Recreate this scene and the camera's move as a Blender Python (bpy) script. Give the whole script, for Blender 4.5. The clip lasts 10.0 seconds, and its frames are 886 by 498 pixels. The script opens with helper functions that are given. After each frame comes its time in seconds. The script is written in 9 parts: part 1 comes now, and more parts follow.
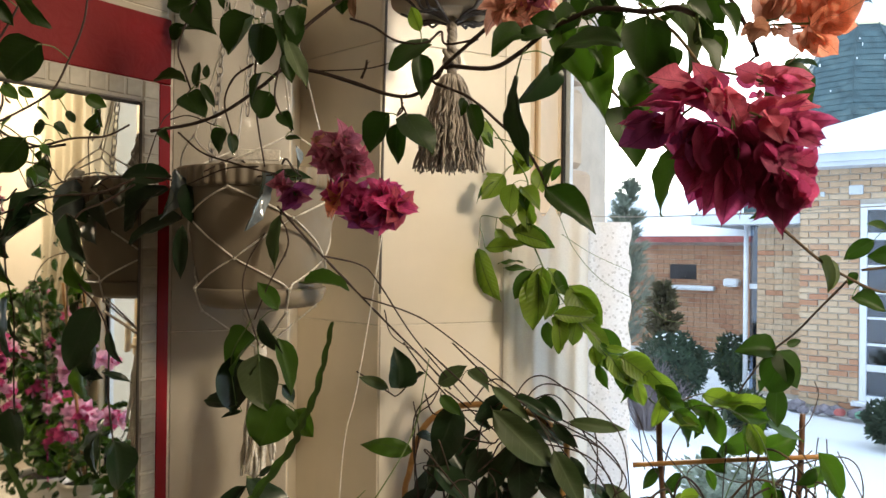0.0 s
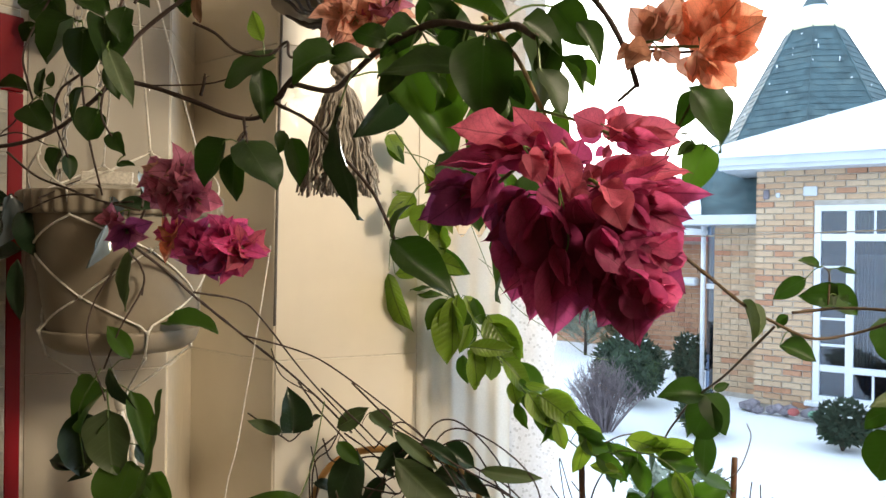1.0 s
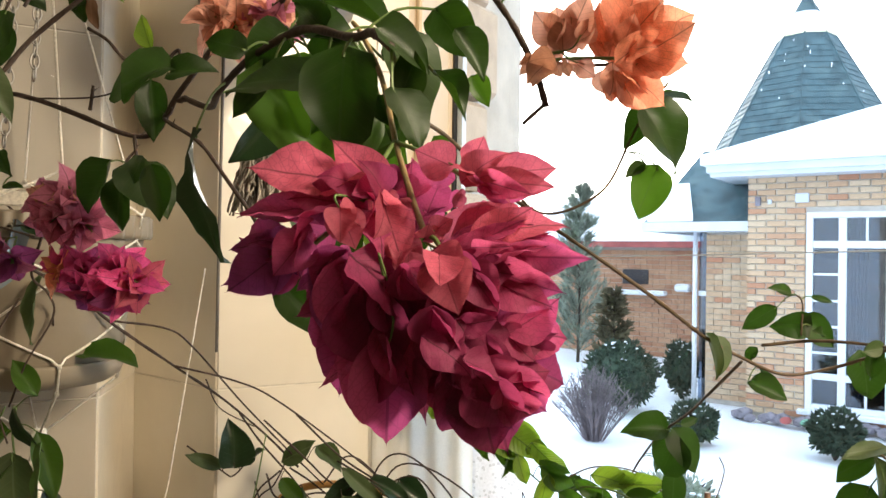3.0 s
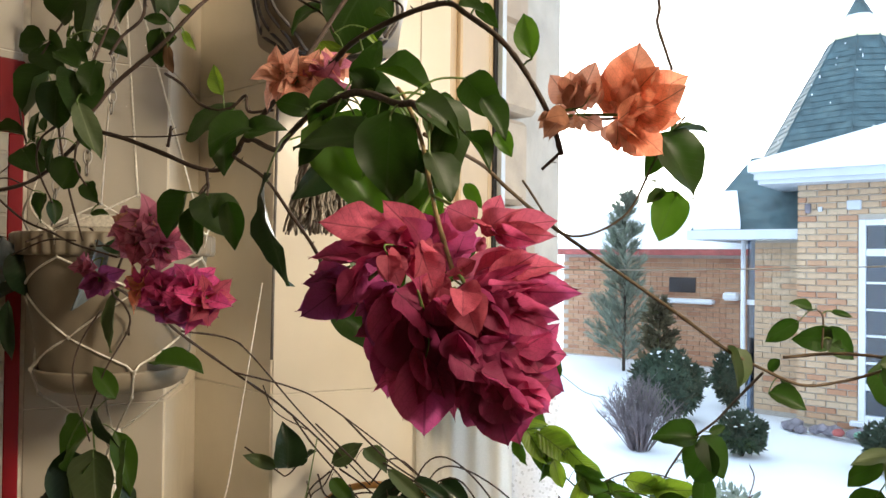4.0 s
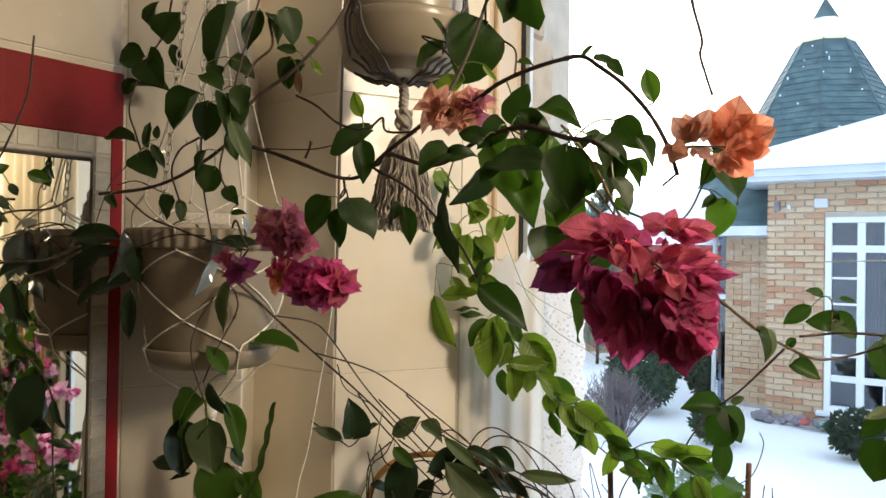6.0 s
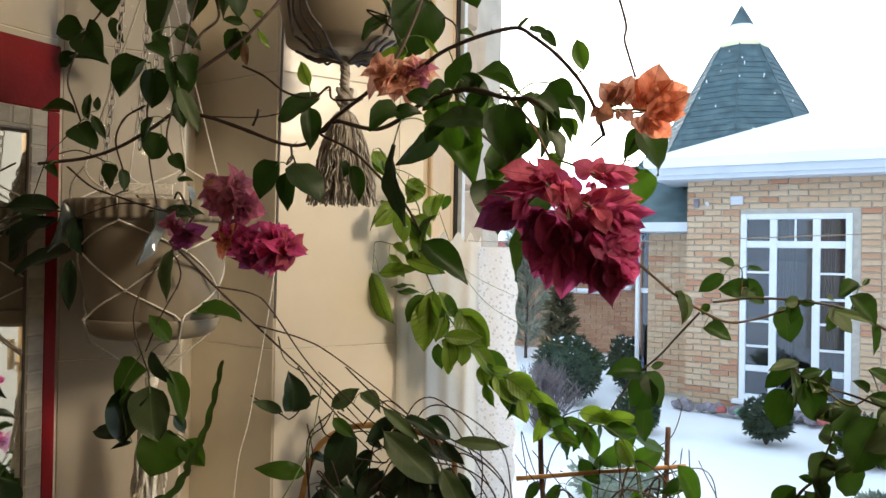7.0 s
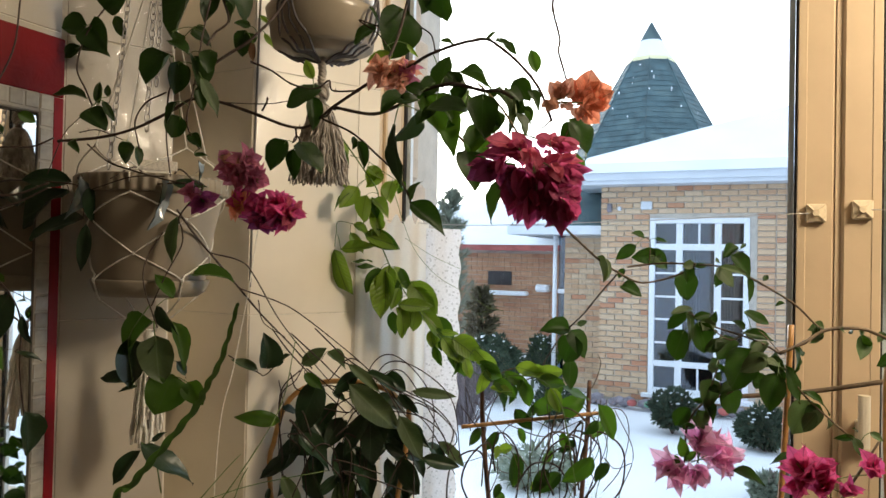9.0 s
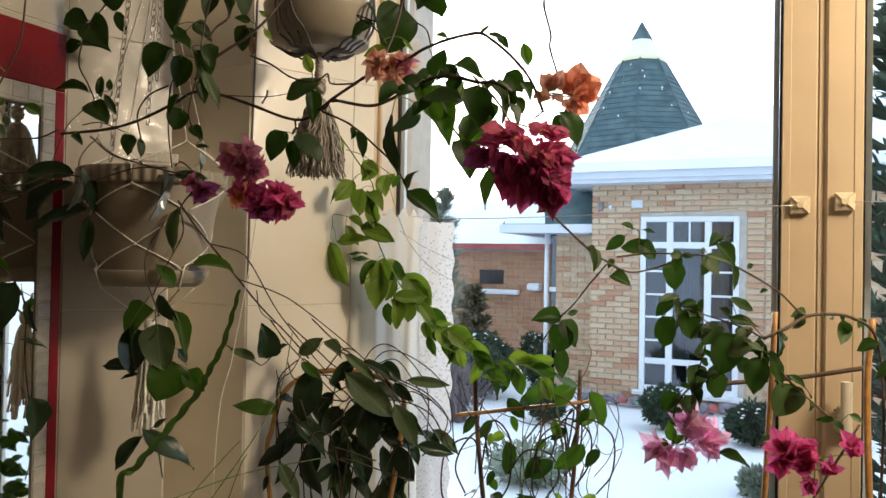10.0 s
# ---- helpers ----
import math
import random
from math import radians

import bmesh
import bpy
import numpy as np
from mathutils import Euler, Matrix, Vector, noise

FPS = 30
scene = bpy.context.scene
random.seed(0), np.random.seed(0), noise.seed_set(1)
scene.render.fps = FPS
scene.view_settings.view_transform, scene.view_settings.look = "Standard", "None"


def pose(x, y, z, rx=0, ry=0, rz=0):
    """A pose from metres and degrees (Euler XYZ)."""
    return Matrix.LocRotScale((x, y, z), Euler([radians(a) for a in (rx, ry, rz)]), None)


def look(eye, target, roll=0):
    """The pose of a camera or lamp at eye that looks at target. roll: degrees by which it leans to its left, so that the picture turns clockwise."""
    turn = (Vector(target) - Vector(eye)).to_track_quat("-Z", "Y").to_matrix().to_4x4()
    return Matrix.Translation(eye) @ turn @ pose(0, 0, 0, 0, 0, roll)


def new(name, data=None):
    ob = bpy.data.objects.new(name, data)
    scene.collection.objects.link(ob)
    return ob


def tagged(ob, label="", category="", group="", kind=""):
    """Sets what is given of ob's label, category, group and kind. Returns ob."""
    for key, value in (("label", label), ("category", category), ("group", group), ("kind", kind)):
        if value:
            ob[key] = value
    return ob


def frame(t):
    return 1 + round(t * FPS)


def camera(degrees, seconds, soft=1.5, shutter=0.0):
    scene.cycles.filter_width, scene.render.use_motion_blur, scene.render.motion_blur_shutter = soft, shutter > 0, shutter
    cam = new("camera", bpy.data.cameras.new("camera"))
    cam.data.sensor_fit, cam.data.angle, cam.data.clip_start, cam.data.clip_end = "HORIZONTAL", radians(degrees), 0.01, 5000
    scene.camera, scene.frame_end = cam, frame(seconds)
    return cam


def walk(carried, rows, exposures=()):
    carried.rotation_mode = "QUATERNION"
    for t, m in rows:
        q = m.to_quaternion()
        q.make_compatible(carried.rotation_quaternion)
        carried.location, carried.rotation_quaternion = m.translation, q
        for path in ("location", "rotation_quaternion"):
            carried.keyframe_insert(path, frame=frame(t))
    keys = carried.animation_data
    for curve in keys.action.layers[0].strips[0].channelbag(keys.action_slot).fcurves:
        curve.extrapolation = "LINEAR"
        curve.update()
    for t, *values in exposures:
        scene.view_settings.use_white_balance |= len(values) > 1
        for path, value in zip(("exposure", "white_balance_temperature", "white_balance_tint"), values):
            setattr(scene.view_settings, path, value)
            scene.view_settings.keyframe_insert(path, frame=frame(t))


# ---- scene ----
cam = camera(60.9, 10.0)
PATH = [
    (0, (0.0400, -0.0114, 1.5399), (-0.0079, 1.9881, 1.5457), 0.65),
    (0.5, (0.0776, 0.0450, 1.5798), (0.1031, 2.0448, 1.5782), 0.67),
    (1, (0.1556, 0.1403, 1.6022), (0.1977, 2.1398, 1.5966), 0.76),
    (1.5, (0.1983, 0.2113, 1.6142), (0.2431, 2.2108, 1.6088), 0.93),
    (2, (0.2247, 0.2657, 1.6268), (0.2776, 2.2650, 1.6212), 0.75),
    (2.5, (0.2248, 0.2624, 1.6297), (0.2882, 2.2614, 1.6250), 0.76),
    (3.8, (0.2400, 0.1550, 1.6380), (0.2090, 2.1560, 1.6685), 0.70),
    (4, (0.2369, 0.1487, 1.6433), (0.1729, 2.1475, 1.6698), 0.69),
    (4.5, (0.2076, 0.1157, 1.6544), (0.1270, 2.1141, 1.6597), 0.68),
    (5, (0.1719, 0.0892, 1.6508), (0.0995, 2.0879, 1.6481), 0.55),
    (5.2, (0.1400, 0.0590, 1.6470), (0.0855, 2.0580, 1.6395), 0.50),
    (6.3, (0.0770, -0.0380, 1.6300), (0.1405, 1.9610, 1.6505), 1.00),
    (6.5, (0.0737, -0.0450, 1.6185), (0.1795, 1.9521, 1.6397), 1.01),
    (7, (0.0641, -0.0766, 1.5940), (0.2660, 1.9131, 1.6063), 0.93),
    (7.5, (0.0360, -0.1484, 1.5708), (0.3578, 1.8255, 1.5816), 1.14),
    (8, (0.0182, -0.2082, 1.5430), (0.3926, 1.7563, 1.5599), 1.05),
    (8.5, (-0.0105, -0.2756, 1.5382), (0.3906, 1.6835, 1.5696), 1.06),
    (9, (-0.0523, -0.3074, 1.5228), (0.3628, 1.6488, 1.5543), 1.18),
    (9.5, (-0.0633, -0.3272, 1.5135), (0.3645, 1.6262, 1.5455), 1.07),
    (10, (-0.0658, -0.3447, 1.5027), (0.3708, 1.6068, 1.5342), 1.08),
]
walk(cam, [(t, look(eye, target, roll)) for t, eye, target, roll in PATH], exposures=[(0.0, 1.3), (2.0, 1.62), (2.6, 1.68), (4.0, 1.38), (6.5, 1.2), (8.0, 1.0), (10.0, 1.0)])

# ---------------------------------------------------------------- light
world = bpy.data.worlds.new("winter_sky")
scene.world = world
world.use_nodes = True
wt = world.node_tree
wt.nodes.clear()
sky = wt.nodes.new("ShaderNodeTexSky")
sky.sky_type = "NISHITA"
sky.sun_disc = False
sky.sun_elevation, sky.sun_rotation = radians(14), radians(12)
sky.dust_density, sky.ozone_density = 4.0, 1.0
veil = wt.nodes.new("ShaderNodeHueSaturation")   # thin high cloud takes most of the blue
veil.inputs["Saturation"].default_value = 0.35
back = wt.nodes.new("ShaderNodeBackground")
back.inputs["Strength"].default_value = 0.15
wout = wt.nodes.new("ShaderNodeOutputWorld")
wt.links.new(sky.outputs[0], veil.inputs["Color"])
cloud = wt.nodes.new("ShaderNodeMix")            # even winter overcast over the clear sky
cloud.data_type = "RGBA"
cloud.inputs["Factor"].default_value = 0.82
cloud.inputs["B"].default_value = (5.0, 6.1, 7.6, 1)
wt.links.new(veil.outputs[0], cloud.inputs["A"])
wt.links.new(cloud.outputs["Result"], back.inputs["Color"])
wt.links.new(back.outputs[0], wout.inputs["Surface"])

sun = new("sun", bpy.data.lights.new("sun", "SUN"))
sun.data.energy, sun.data.angle, sun.data.color = 1.0, radians(14), (1.0, 0.94, 0.87)
sun.matrix_world = look((0, 0, 0), (-0.2, -0.95, -0.26))


def room_lamp(x, y, z, size, watts):
    """Warm light of the ceiling lamp beside the window."""
    lamp = new("ceiling_lamp_light", bpy.data.lights.new("ceiling_lamp_light", "POINT"))
    lamp.data.shadow_soft_size, lamp.data.energy = size, watts
    lamp.data.color = (1.0, 0.84, 0.62)
    lamp.location = (x, y, z)
    return lamp


room_lamp(1.42, 0.02, 2.40, 0.20, 50)

# ---------------------------------------------------------------- materials
def material(name, colour, rough=0.6, metal=0.0, vary=0.12, scale=30.0, bump=0.0, bump_scale=200.0, coat=0.0,
             through_light=0.0, through_colour=None, per_object=0.0, spec=0.5, stain=0.0, stain_scale=4.0, stain_colour=None):
    m = bpy.data.materials.new(name)
    m.use_nodes = True
    nt = m.node_tree
    bs = nt.nodes["Principled BSDF"]
    out = nt.nodes["Material Output"]
    tc = nt.nodes.new("ShaderNodeTexCoord")
    co = tc.outputs["Object"]
    bs.inputs["Roughness"].default_value = rough
    bs.inputs["Metallic"].default_value = metal
    bs.inputs["Specular IOR Level"].default_value = spec
    bs.inputs["Coat Weight"].default_value = coat
    n1 = nt.nodes.new("ShaderNodeTexNoise")
    n1.inputs["Scale"].default_value = scale
    n1.inputs["Detail"].default_value = 5
    nt.links.new(co, n1.inputs["Vector"])
    ramp = nt.nodes.new("ShaderNodeMapRange")
    ramp.inputs["From Min"].default_value, ramp.inputs["From Max"].default_value = 0.3, 0.7
    ramp.inputs["To Min"].default_value, ramp.inputs["To Max"].default_value = 1 - vary, 1 + vary
    nt.links.new(n1.outputs["Fac"], ramp.inputs["Value"])
    hsv = nt.nodes.new("ShaderNodeHueSaturation")
    hsv.inputs["Color"].default_value = (*colour, 1)
    value = ramp.outputs["Result"]
    if per_object:
        info = nt.nodes.new("ShaderNodeObjectInfo")
        r2 = nt.nodes.new("ShaderNodeMapRange")
        r2.inputs["To Min"].default_value, r2.inputs["To Max"].default_value = 1 - per_object, 1 + per_object
        nt.links.new(info.outputs["Random"], r2.inputs["Value"])
        mul = nt.nodes.new("ShaderNodeMath")
        mul.operation = "MULTIPLY"
        nt.links.new(value, mul.inputs[0])
        nt.links.new(r2.outputs["Result"], mul.inputs[1])
        value = mul.outputs[0]
    nt.links.new(value, hsv.inputs["Value"])
    col = hsv.outputs["Color"]
    if stain:
        n2 = nt.nodes.new("ShaderNodeTexNoise")
        n2.inputs["Scale"].default_value, n2.inputs["Detail"].default_value = stain_scale, 6
        nt.links.new(co, n2.inputs["Vector"])
        r3 = nt.nodes.new("ShaderNodeMapRange")
        r3.inputs["From Min"].default_value, r3.inputs["From Max"].default_value = 0.5, 0.72
        r3.inputs["To Max"].default_value = stain
        nt.links.new(n2.outputs["Fac"], r3.inputs["Value"])
        mix = nt.nodes.new("ShaderNodeMix")
        mix.data_type = "RGBA"
        nt.links.new(r3.outputs["Result"], mix.inputs["Factor"])
        nt.links.new(col, mix.inputs["A"])
        mix.inputs["B"].default_value = (*(stain_colour or [c * 0.5 for c in colour]), 1)
        col = mix.outputs["Result"]
    nt.links.new(col, bs.inputs["Base Color"])
    if bump:
        n3 = nt.nodes.new("ShaderNodeTexNoise")
        n3.inputs["Scale"].default_value, n3.inputs["Detail"].default_value = bump_scale, 4
        nt.links.new(co, n3.inputs["Vector"])
        bp = nt.nodes.new("ShaderNodeBump")
        bp.inputs["Strength"].default_value, bp.inputs["Distance"].default_value = bump, 0.002
        nt.links.new(n3.outputs["Fac"], bp.inputs["Height"])
        nt.links.new(bp.outputs["Normal"], bs.inputs["Normal"])
    if through_light:
        tr = nt.nodes.new("ShaderNodeBsdfTranslucent")
        if through_colour:
            tr.inputs["Color"].default_value = (*through_colour, 1)
        else:
            nt.links.new(col, tr.inputs["Color"])
        mx = nt.nodes.new("ShaderNodeMixShader")
        mx.inputs["Fac"].default_value = through_light
        nt.links.new(bs.outputs[0], mx.inputs[1])
        nt.links.new(tr.outputs[0], mx.inputs[2])
        nt.links.new(mx.outputs[0], out.inputs["Surface"])
    return m


def leafy(name, colour, through_colour, rough=0.46, vein=1.5, fac=0.3, veins=9.0, gloss=0.22, net=False, quilt=False):
    """A leaf or bract one unit long along y: a pale midrib, slanting side veins, mottled blade, light through it."""
    m = material(name, colour, rough=rough, vary=0.2, scale=3.0, per_object=0.42 if net else 0.28, through_light=fac, spec=gloss)
    nt = m.node_tree
    bs = nt.nodes["Principled BSDF"]
    tc = next(n for n in nt.nodes if n.bl_idname == "ShaderNodeTexCoord")
    sep = nt.nodes.new("ShaderNodeSeparateXYZ")
    nt.links.new(tc.outputs["Object"], sep.inputs[0])

    def maths(op, a, b=None):
        n = nt.nodes.new("ShaderNodeMath")
        n.operation = op
        for i, v in enumerate((a, b)):
            if v is None:
                continue
            if isinstance(v, (int, float)):
                n.inputs[i].default_value = v
            else:
                nt.links.new(v, n.inputs[i])
        return n.outputs[0]

    ax = maths("ABSOLUTE", sep.outputs["X"])
    rib = maths("LESS_THAN", ax, 0.012)
    run = maths("SUBTRACT", sep.outputs["Y"], maths("MULTIPLY", ax, 0.8))
    wave = maths("ABSOLUTE", maths("SINE", maths("MULTIPLY", run, veins * math.pi)))
    side = maths("MULTIPLY", maths("LESS_THAN", wave, 0.13), 0.45)
    both = maths("MAXIMUM", rib, side)
    if net:                                     # fine veins branching over the papery blade
        vo = nt.nodes.new("ShaderNodeTexVoronoi")
        vo.feature = "DISTANCE_TO_EDGE"
        vo.inputs["Scale"].default_value = 12.0
        nt.links.new(tc.outputs["Object"], vo.inputs["Vector"])
        both = maths("MAXIMUM", both, maths("MULTIPLY", maths("LESS_THAN", vo.outputs["Distance"], 0.05), 0.32))
    hsv = next(n for n in nt.nodes if n.bl_idname == "ShaderNodeHueSaturation")
    mix = nt.nodes.new("ShaderNodeMix")
    mix.data_type = "RGBA"
    nt.links.new(both, mix.inputs["Factor"])
    nt.links.new(hsv.outputs["Color"], mix.inputs["A"])
    mix.inputs["B"].default_value = (*[min(0.9, c * vein + 0.01) for c in colour], 1)
    nt.links.new(mix.outputs["Result"], bs.inputs["Base Color"])
    bp = nt.nodes.new("ShaderNodeBump")
    bp.inputs["Strength"].default_value, bp.inputs["Distance"].default_value = 0.35 if not net else 0.5, 0.002 if not net else 0.012
    bp.invert = True
    if quilt:                                   # blade swells between the sunken side veins
        bp.invert = False
        bp.inputs["Strength"].default_value, bp.inputs["Distance"].default_value = 0.32, 0.005
        nt.links.new(maths("MULTIPLY", maths("POWER", wave, 0.6), maths("SUBTRACT", 1.0, rib)), bp.inputs["Height"])
    else:
        nt.links.new(both, bp.inputs["Height"])
    nt.links.new(bp.outputs["Normal"], bs.inputs["Normal"])
    tr = next(n for n in nt.nodes if n.bl_idname == "ShaderNodeBsdfTranslucent")
    for l in list(tr.inputs["Color"].links):
        nt.links.remove(l)
    lit = nt.nodes.new("ShaderNodeMix")
    lit.data_type = "RGBA"
    nt.links.new(both, lit.inputs["Factor"])
    lit.inputs["A"].default_value = (*through_colour, 1)
    lit.inputs["B"].default_value = (*[c * 0.6 for c in through_colour], 1)
    nt.links.new(lit.outputs["Result"], tr.inputs["Color"])
    return m


def crease(m):
    """Clear film drawn over a surface: a glossy coat whose small sharp creases catch the light here and there."""
    nt = m.node_tree
    bs = nt.nodes["Principled BSDF"]
    tc = next(n for n in nt.nodes if n.bl_idname == "ShaderNodeTexCoord")
    n = nt.nodes.new("ShaderNodeTexNoise")
    n.inputs["Scale"].default_value, n.inputs["Detail"].default_value, n.inputs["Distortion"].default_value = 26, 4, 2.5
    nt.links.new(tc.outputs["Object"], n.inputs["Vector"])
    bp = nt.nodes.new("ShaderNodeBump")
    bp.inputs["Strength"].default_value, bp.inputs["Distance"].default_value = 1.0, 0.02
    nt.links.new(n.outputs["Fac"], bp.inputs["Height"])
    nt.links.new(bp.outputs["Normal"], bs.inputs["Coat Normal"])
    bs.inputs["Coat Roughness"].default_value = 0.06


LEAF = {
    "green": leafy("leaf_dark_green", (0.0140, 0.030, 0.0060), (0.045, 0.115, 0.008), fac=0.24),
    "bright": leafy("leaf_fresh_green", (0.030, 0.066, 0.010), (0.11, 0.25, 0.014), fac=0.32, rough=0.42, gloss=0.25, veins=12),
    "lime": leafy("leaf_lime_green", (0.105, 0.172, 0.018), (0.30, 0.46, 0.030), veins=11, fac=0.36, vein=0.55, rough=0.34, gloss=0.5, quilt=True),
    "pale": leafy("leaf_pale_underside", (0.055, 0.078, 0.033), (0.10, 0.17, 0.035), rough=0.55, gloss=0.3, fac=0.2),
    # Glossy leaf; the window's pale reflection is put into its base colour.
    "blue": leafy("leaf_glossy_window_sheen", (0.22, 0.28, 0.33), (0.04, 0.10, 0.03), rough=0.10, fac=0.1, gloss=1.0, vein=0.7),
    "brown": leafy("leaf_withered_brown", (0.09, 0.048, 0.025), (0.2, 0.10, 0.04), rough=0.7),
    "wax": leafy("leaf_waxy_deep_green", (0.013, 0.032, 0.012), (0.03, 0.08, 0.012), rough=0.34, fac=0.1, gloss=0.45, vein=1.12),
}
BRACT = {
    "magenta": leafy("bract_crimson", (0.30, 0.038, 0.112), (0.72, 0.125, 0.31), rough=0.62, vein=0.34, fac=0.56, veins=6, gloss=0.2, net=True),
    # Darker copy of the crimson: shade inside the cluster put into its colour.
    "dark": leafy("bract_crimson_shaded", (0.195, 0.022, 0.072), (0.50, 0.070, 0.21), rough=0.62, vein=0.38, fac=0.48, veins=6, gloss=0.2, net=True),
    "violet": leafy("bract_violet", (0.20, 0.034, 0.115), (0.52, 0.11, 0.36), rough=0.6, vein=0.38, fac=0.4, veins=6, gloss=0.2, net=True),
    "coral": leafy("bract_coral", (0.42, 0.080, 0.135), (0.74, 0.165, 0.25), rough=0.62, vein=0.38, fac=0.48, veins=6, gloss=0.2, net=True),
    "pink": leafy("bract_hot_pink", (0.56, 0.068, 0.225), (0.86, 0.15, 0.41), rough=0.6, vein=0.38, fac=0.42, veins=6, gloss=0.2, net=True),
    "faded": leafy("bract_faded_pink", (0.46, 0.16, 0.25), (0.66, 0.25, 0.37), rough=0.65, vein=0.38, fac=0.42, veins=8, gloss=0.2),
    "dusty": leafy("bract_dusty_rose", (0.42, 0.11, 0.19), (0.64, 0.20, 0.32), rough=0.65, vein=0.38, fac=0.42, veins=6, gloss=0.2, net=True),
    "orange": leafy("bract_orange", (0.74, 0.27, 0.17), (0.93, 0.43, 0.27), rough=0.6, vein=0.38, fac=0.4, veins=6, gloss=0.2, net=True),
    "peach": leafy("bract_peach", (0.60, 0.31, 0.235), (0.84, 0.46, 0.34), rough=0.65, vein=0.38, fac=0.36, veins=8, gloss=0.2),
    "withered": leafy("bract_withered", (0.44, 0.20, 0.12), (0.62, 0.32, 0.20), rough=0.7, vein=0.38, fac=0.35, veins=6, gloss=0.1, net=True),
    "light": leafy("bract_light_pink", (0.84, 0.42, 0.66), (1.0, 0.65, 0.88), rough=0.6, vein=0.6, fac=0.55, veins=6, gloss=0.2, net=True),
}
BARK = material("bark_brown", (0.042, 0.025, 0.018), rough=0.75, vary=0.35, scale=120, bump=0.5, bump_scale=300)
BARK_PALE = material("bark_olive", (0.085, 0.055, 0.028), rough=0.7, vary=0.3, scale=120, bump=0.4, bump_scale=300)
BARK_TAN = material("bark_tan_olive", (0.20, 0.14, 0.06), rough=0.6, vary=0.25, scale=120, bump=0.3, bump_scale=300)
STALK = material("green_stalk", (0.10, 0.16, 0.04), rough=0.5, vary=0.2, scale=80)
TENDRIL = material("tendril_pale_green", (0.32, 0.42, 0.14), rough=0.5, vary=0.15, scale=80)
CACTUS = material("cactus_green", (0.06, 0.15, 0.02), rough=0.5, vary=0.25, scale=60, bump=0.3)
PLASTER = material("wall_plaster_tan", (0.26, 0.20, 0.15), rough=0.85, vary=0.06, scale=4, bump=0.2, bump_scale=120)
GROUT_GREY = material("grout_greige", (0.43, 0.40, 0.34), rough=0.95, vary=0.12, scale=50)
GROUT = material("grout_pale", (0.70, 0.66, 0.58), rough=0.95, vary=0.15, scale=60)
PLASTER_CREAM = material("wall_plaster_cream", (0.58, 0.52, 0.43), rough=0.85, vary=0.06, scale=4, bump=0.2, bump_scale=120)
CEIL = material("ceiling_white", (0.45, 0.42, 0.38), rough=0.9, vary=0.04, scale=3)
FLOOR = material("floor_tile_brown", (0.10, 0.075, 0.055), rough=0.4, vary=0.15, scale=5)
PVC = material("window_frame_cream", (0.56, 0.43, 0.28), rough=0.45, vary=0.05, scale=6, stain=0.12, stain_scale=9, bump=0.08, bump_scale=90)
GASKET = material("gasket_black", (0.015, 0.015, 0.017), rough=0.6, vary=0.2)
SPACER = material("glazing_spacer_metal", (0.60, 0.64, 0.70), rough=0.4, metal=0.1, vary=0.08)
BRASSY = material("clip_cream_plastic", (0.66, 0.55, 0.38), rough=0.35, vary=0.1, scale=150)
WIRE = material("curtain_wire_grey", (0.45, 0.43, 0.40), rough=0.4, metal=0.5, vary=0.1)
SILL = material("sill_white", (0.66, 0.63, 0.58), rough=0.35, vary=0.06, scale=8)
RED = material("red_gloss_panel", (0.155, 0.004, 0.006), rough=0.45, vary=0.08, scale=10, coat=0.16, spec=0.12)
crease(RED)
RED_STRIP = material("red_plastic_strip", (0.22, 0.005, 0.009), rough=0.5, vary=0.1, scale=12, spec=0.2)
MOSAIC = material("mosaic_grey_tile", (0.37, 0.345, 0.285), rough=0.35, vary=0.15, scale=40, per_object=0.1, bump=0.1)
POT = material("pot_taupe_beige", (0.235, 0.20, 0.15), rough=0.5, vary=0.08, scale=14, bump=0.08, stain=0.25, stain_scale=10)
POT_DARK = material("pot_taupe_plastic", (0.28, 0.24, 0.18), rough=0.28, vary=0.1, scale=14, bump=0.05, stain=0.2)
TERRA = material("pot_white_glazed", (0.62, 0.58, 0.52), rough=0.3, vary=0.06, scale=10)
SOIL = material("potting_soil", (0.035, 0.024, 0.017), rough=0.95, vary=0.5, scale=90, bump=0.9, bump_scale=130)
CORD = material("macrame_cord_offwhite", (0.74, 0.71, 0.64), rough=0.9, vary=0.2, scale=250, bump=0.6, bump_scale=700)
CORD_GREY = material("macrame_cord_grey", (0.33, 0.295, 0.255), rough=0.95, vary=0.4, scale=45, bump=0.7, bump_scale=700)
CORD_DARK = material("net_cord_dark_grey", (0.085, 0.08, 0.085), rough=0.8, vary=0.3, scale=200, bump=0.5, bump_scale=500)
CHAIN = material("chain_galvanised", (0.40, 0.385, 0.36), rough=0.42, metal=0.75, vary=0.15, scale=90)
CABLE = material("cable_dark", (0.11, 0.10, 0.09), rough=0.5, vary=0.2)
BAMBOO = material("bamboo_honey", (0.42, 0.215, 0.065), rough=0.45, vary=0.22, scale=60, bump=0.25)
STAKE = material("stake_brown", (0.13, 0.065, 0.035), rough=0.6, vary=0.3, scale=60, bump=0.3)
TIE = material("plant_tie_magenta", (0.55, 0.02, 0.22), rough=0.4, vary=0.1)
DRAPE_CREAM = material("side_curtain_cream", (0.56, 0.50, 0.38), rough=0.9, vary=0.05, scale=200, through_light=0.35)
WAX = material("candle_wax", (0.72, 0.66, 0.52), rough=0.5, vary=0.05, through_light=0.25)
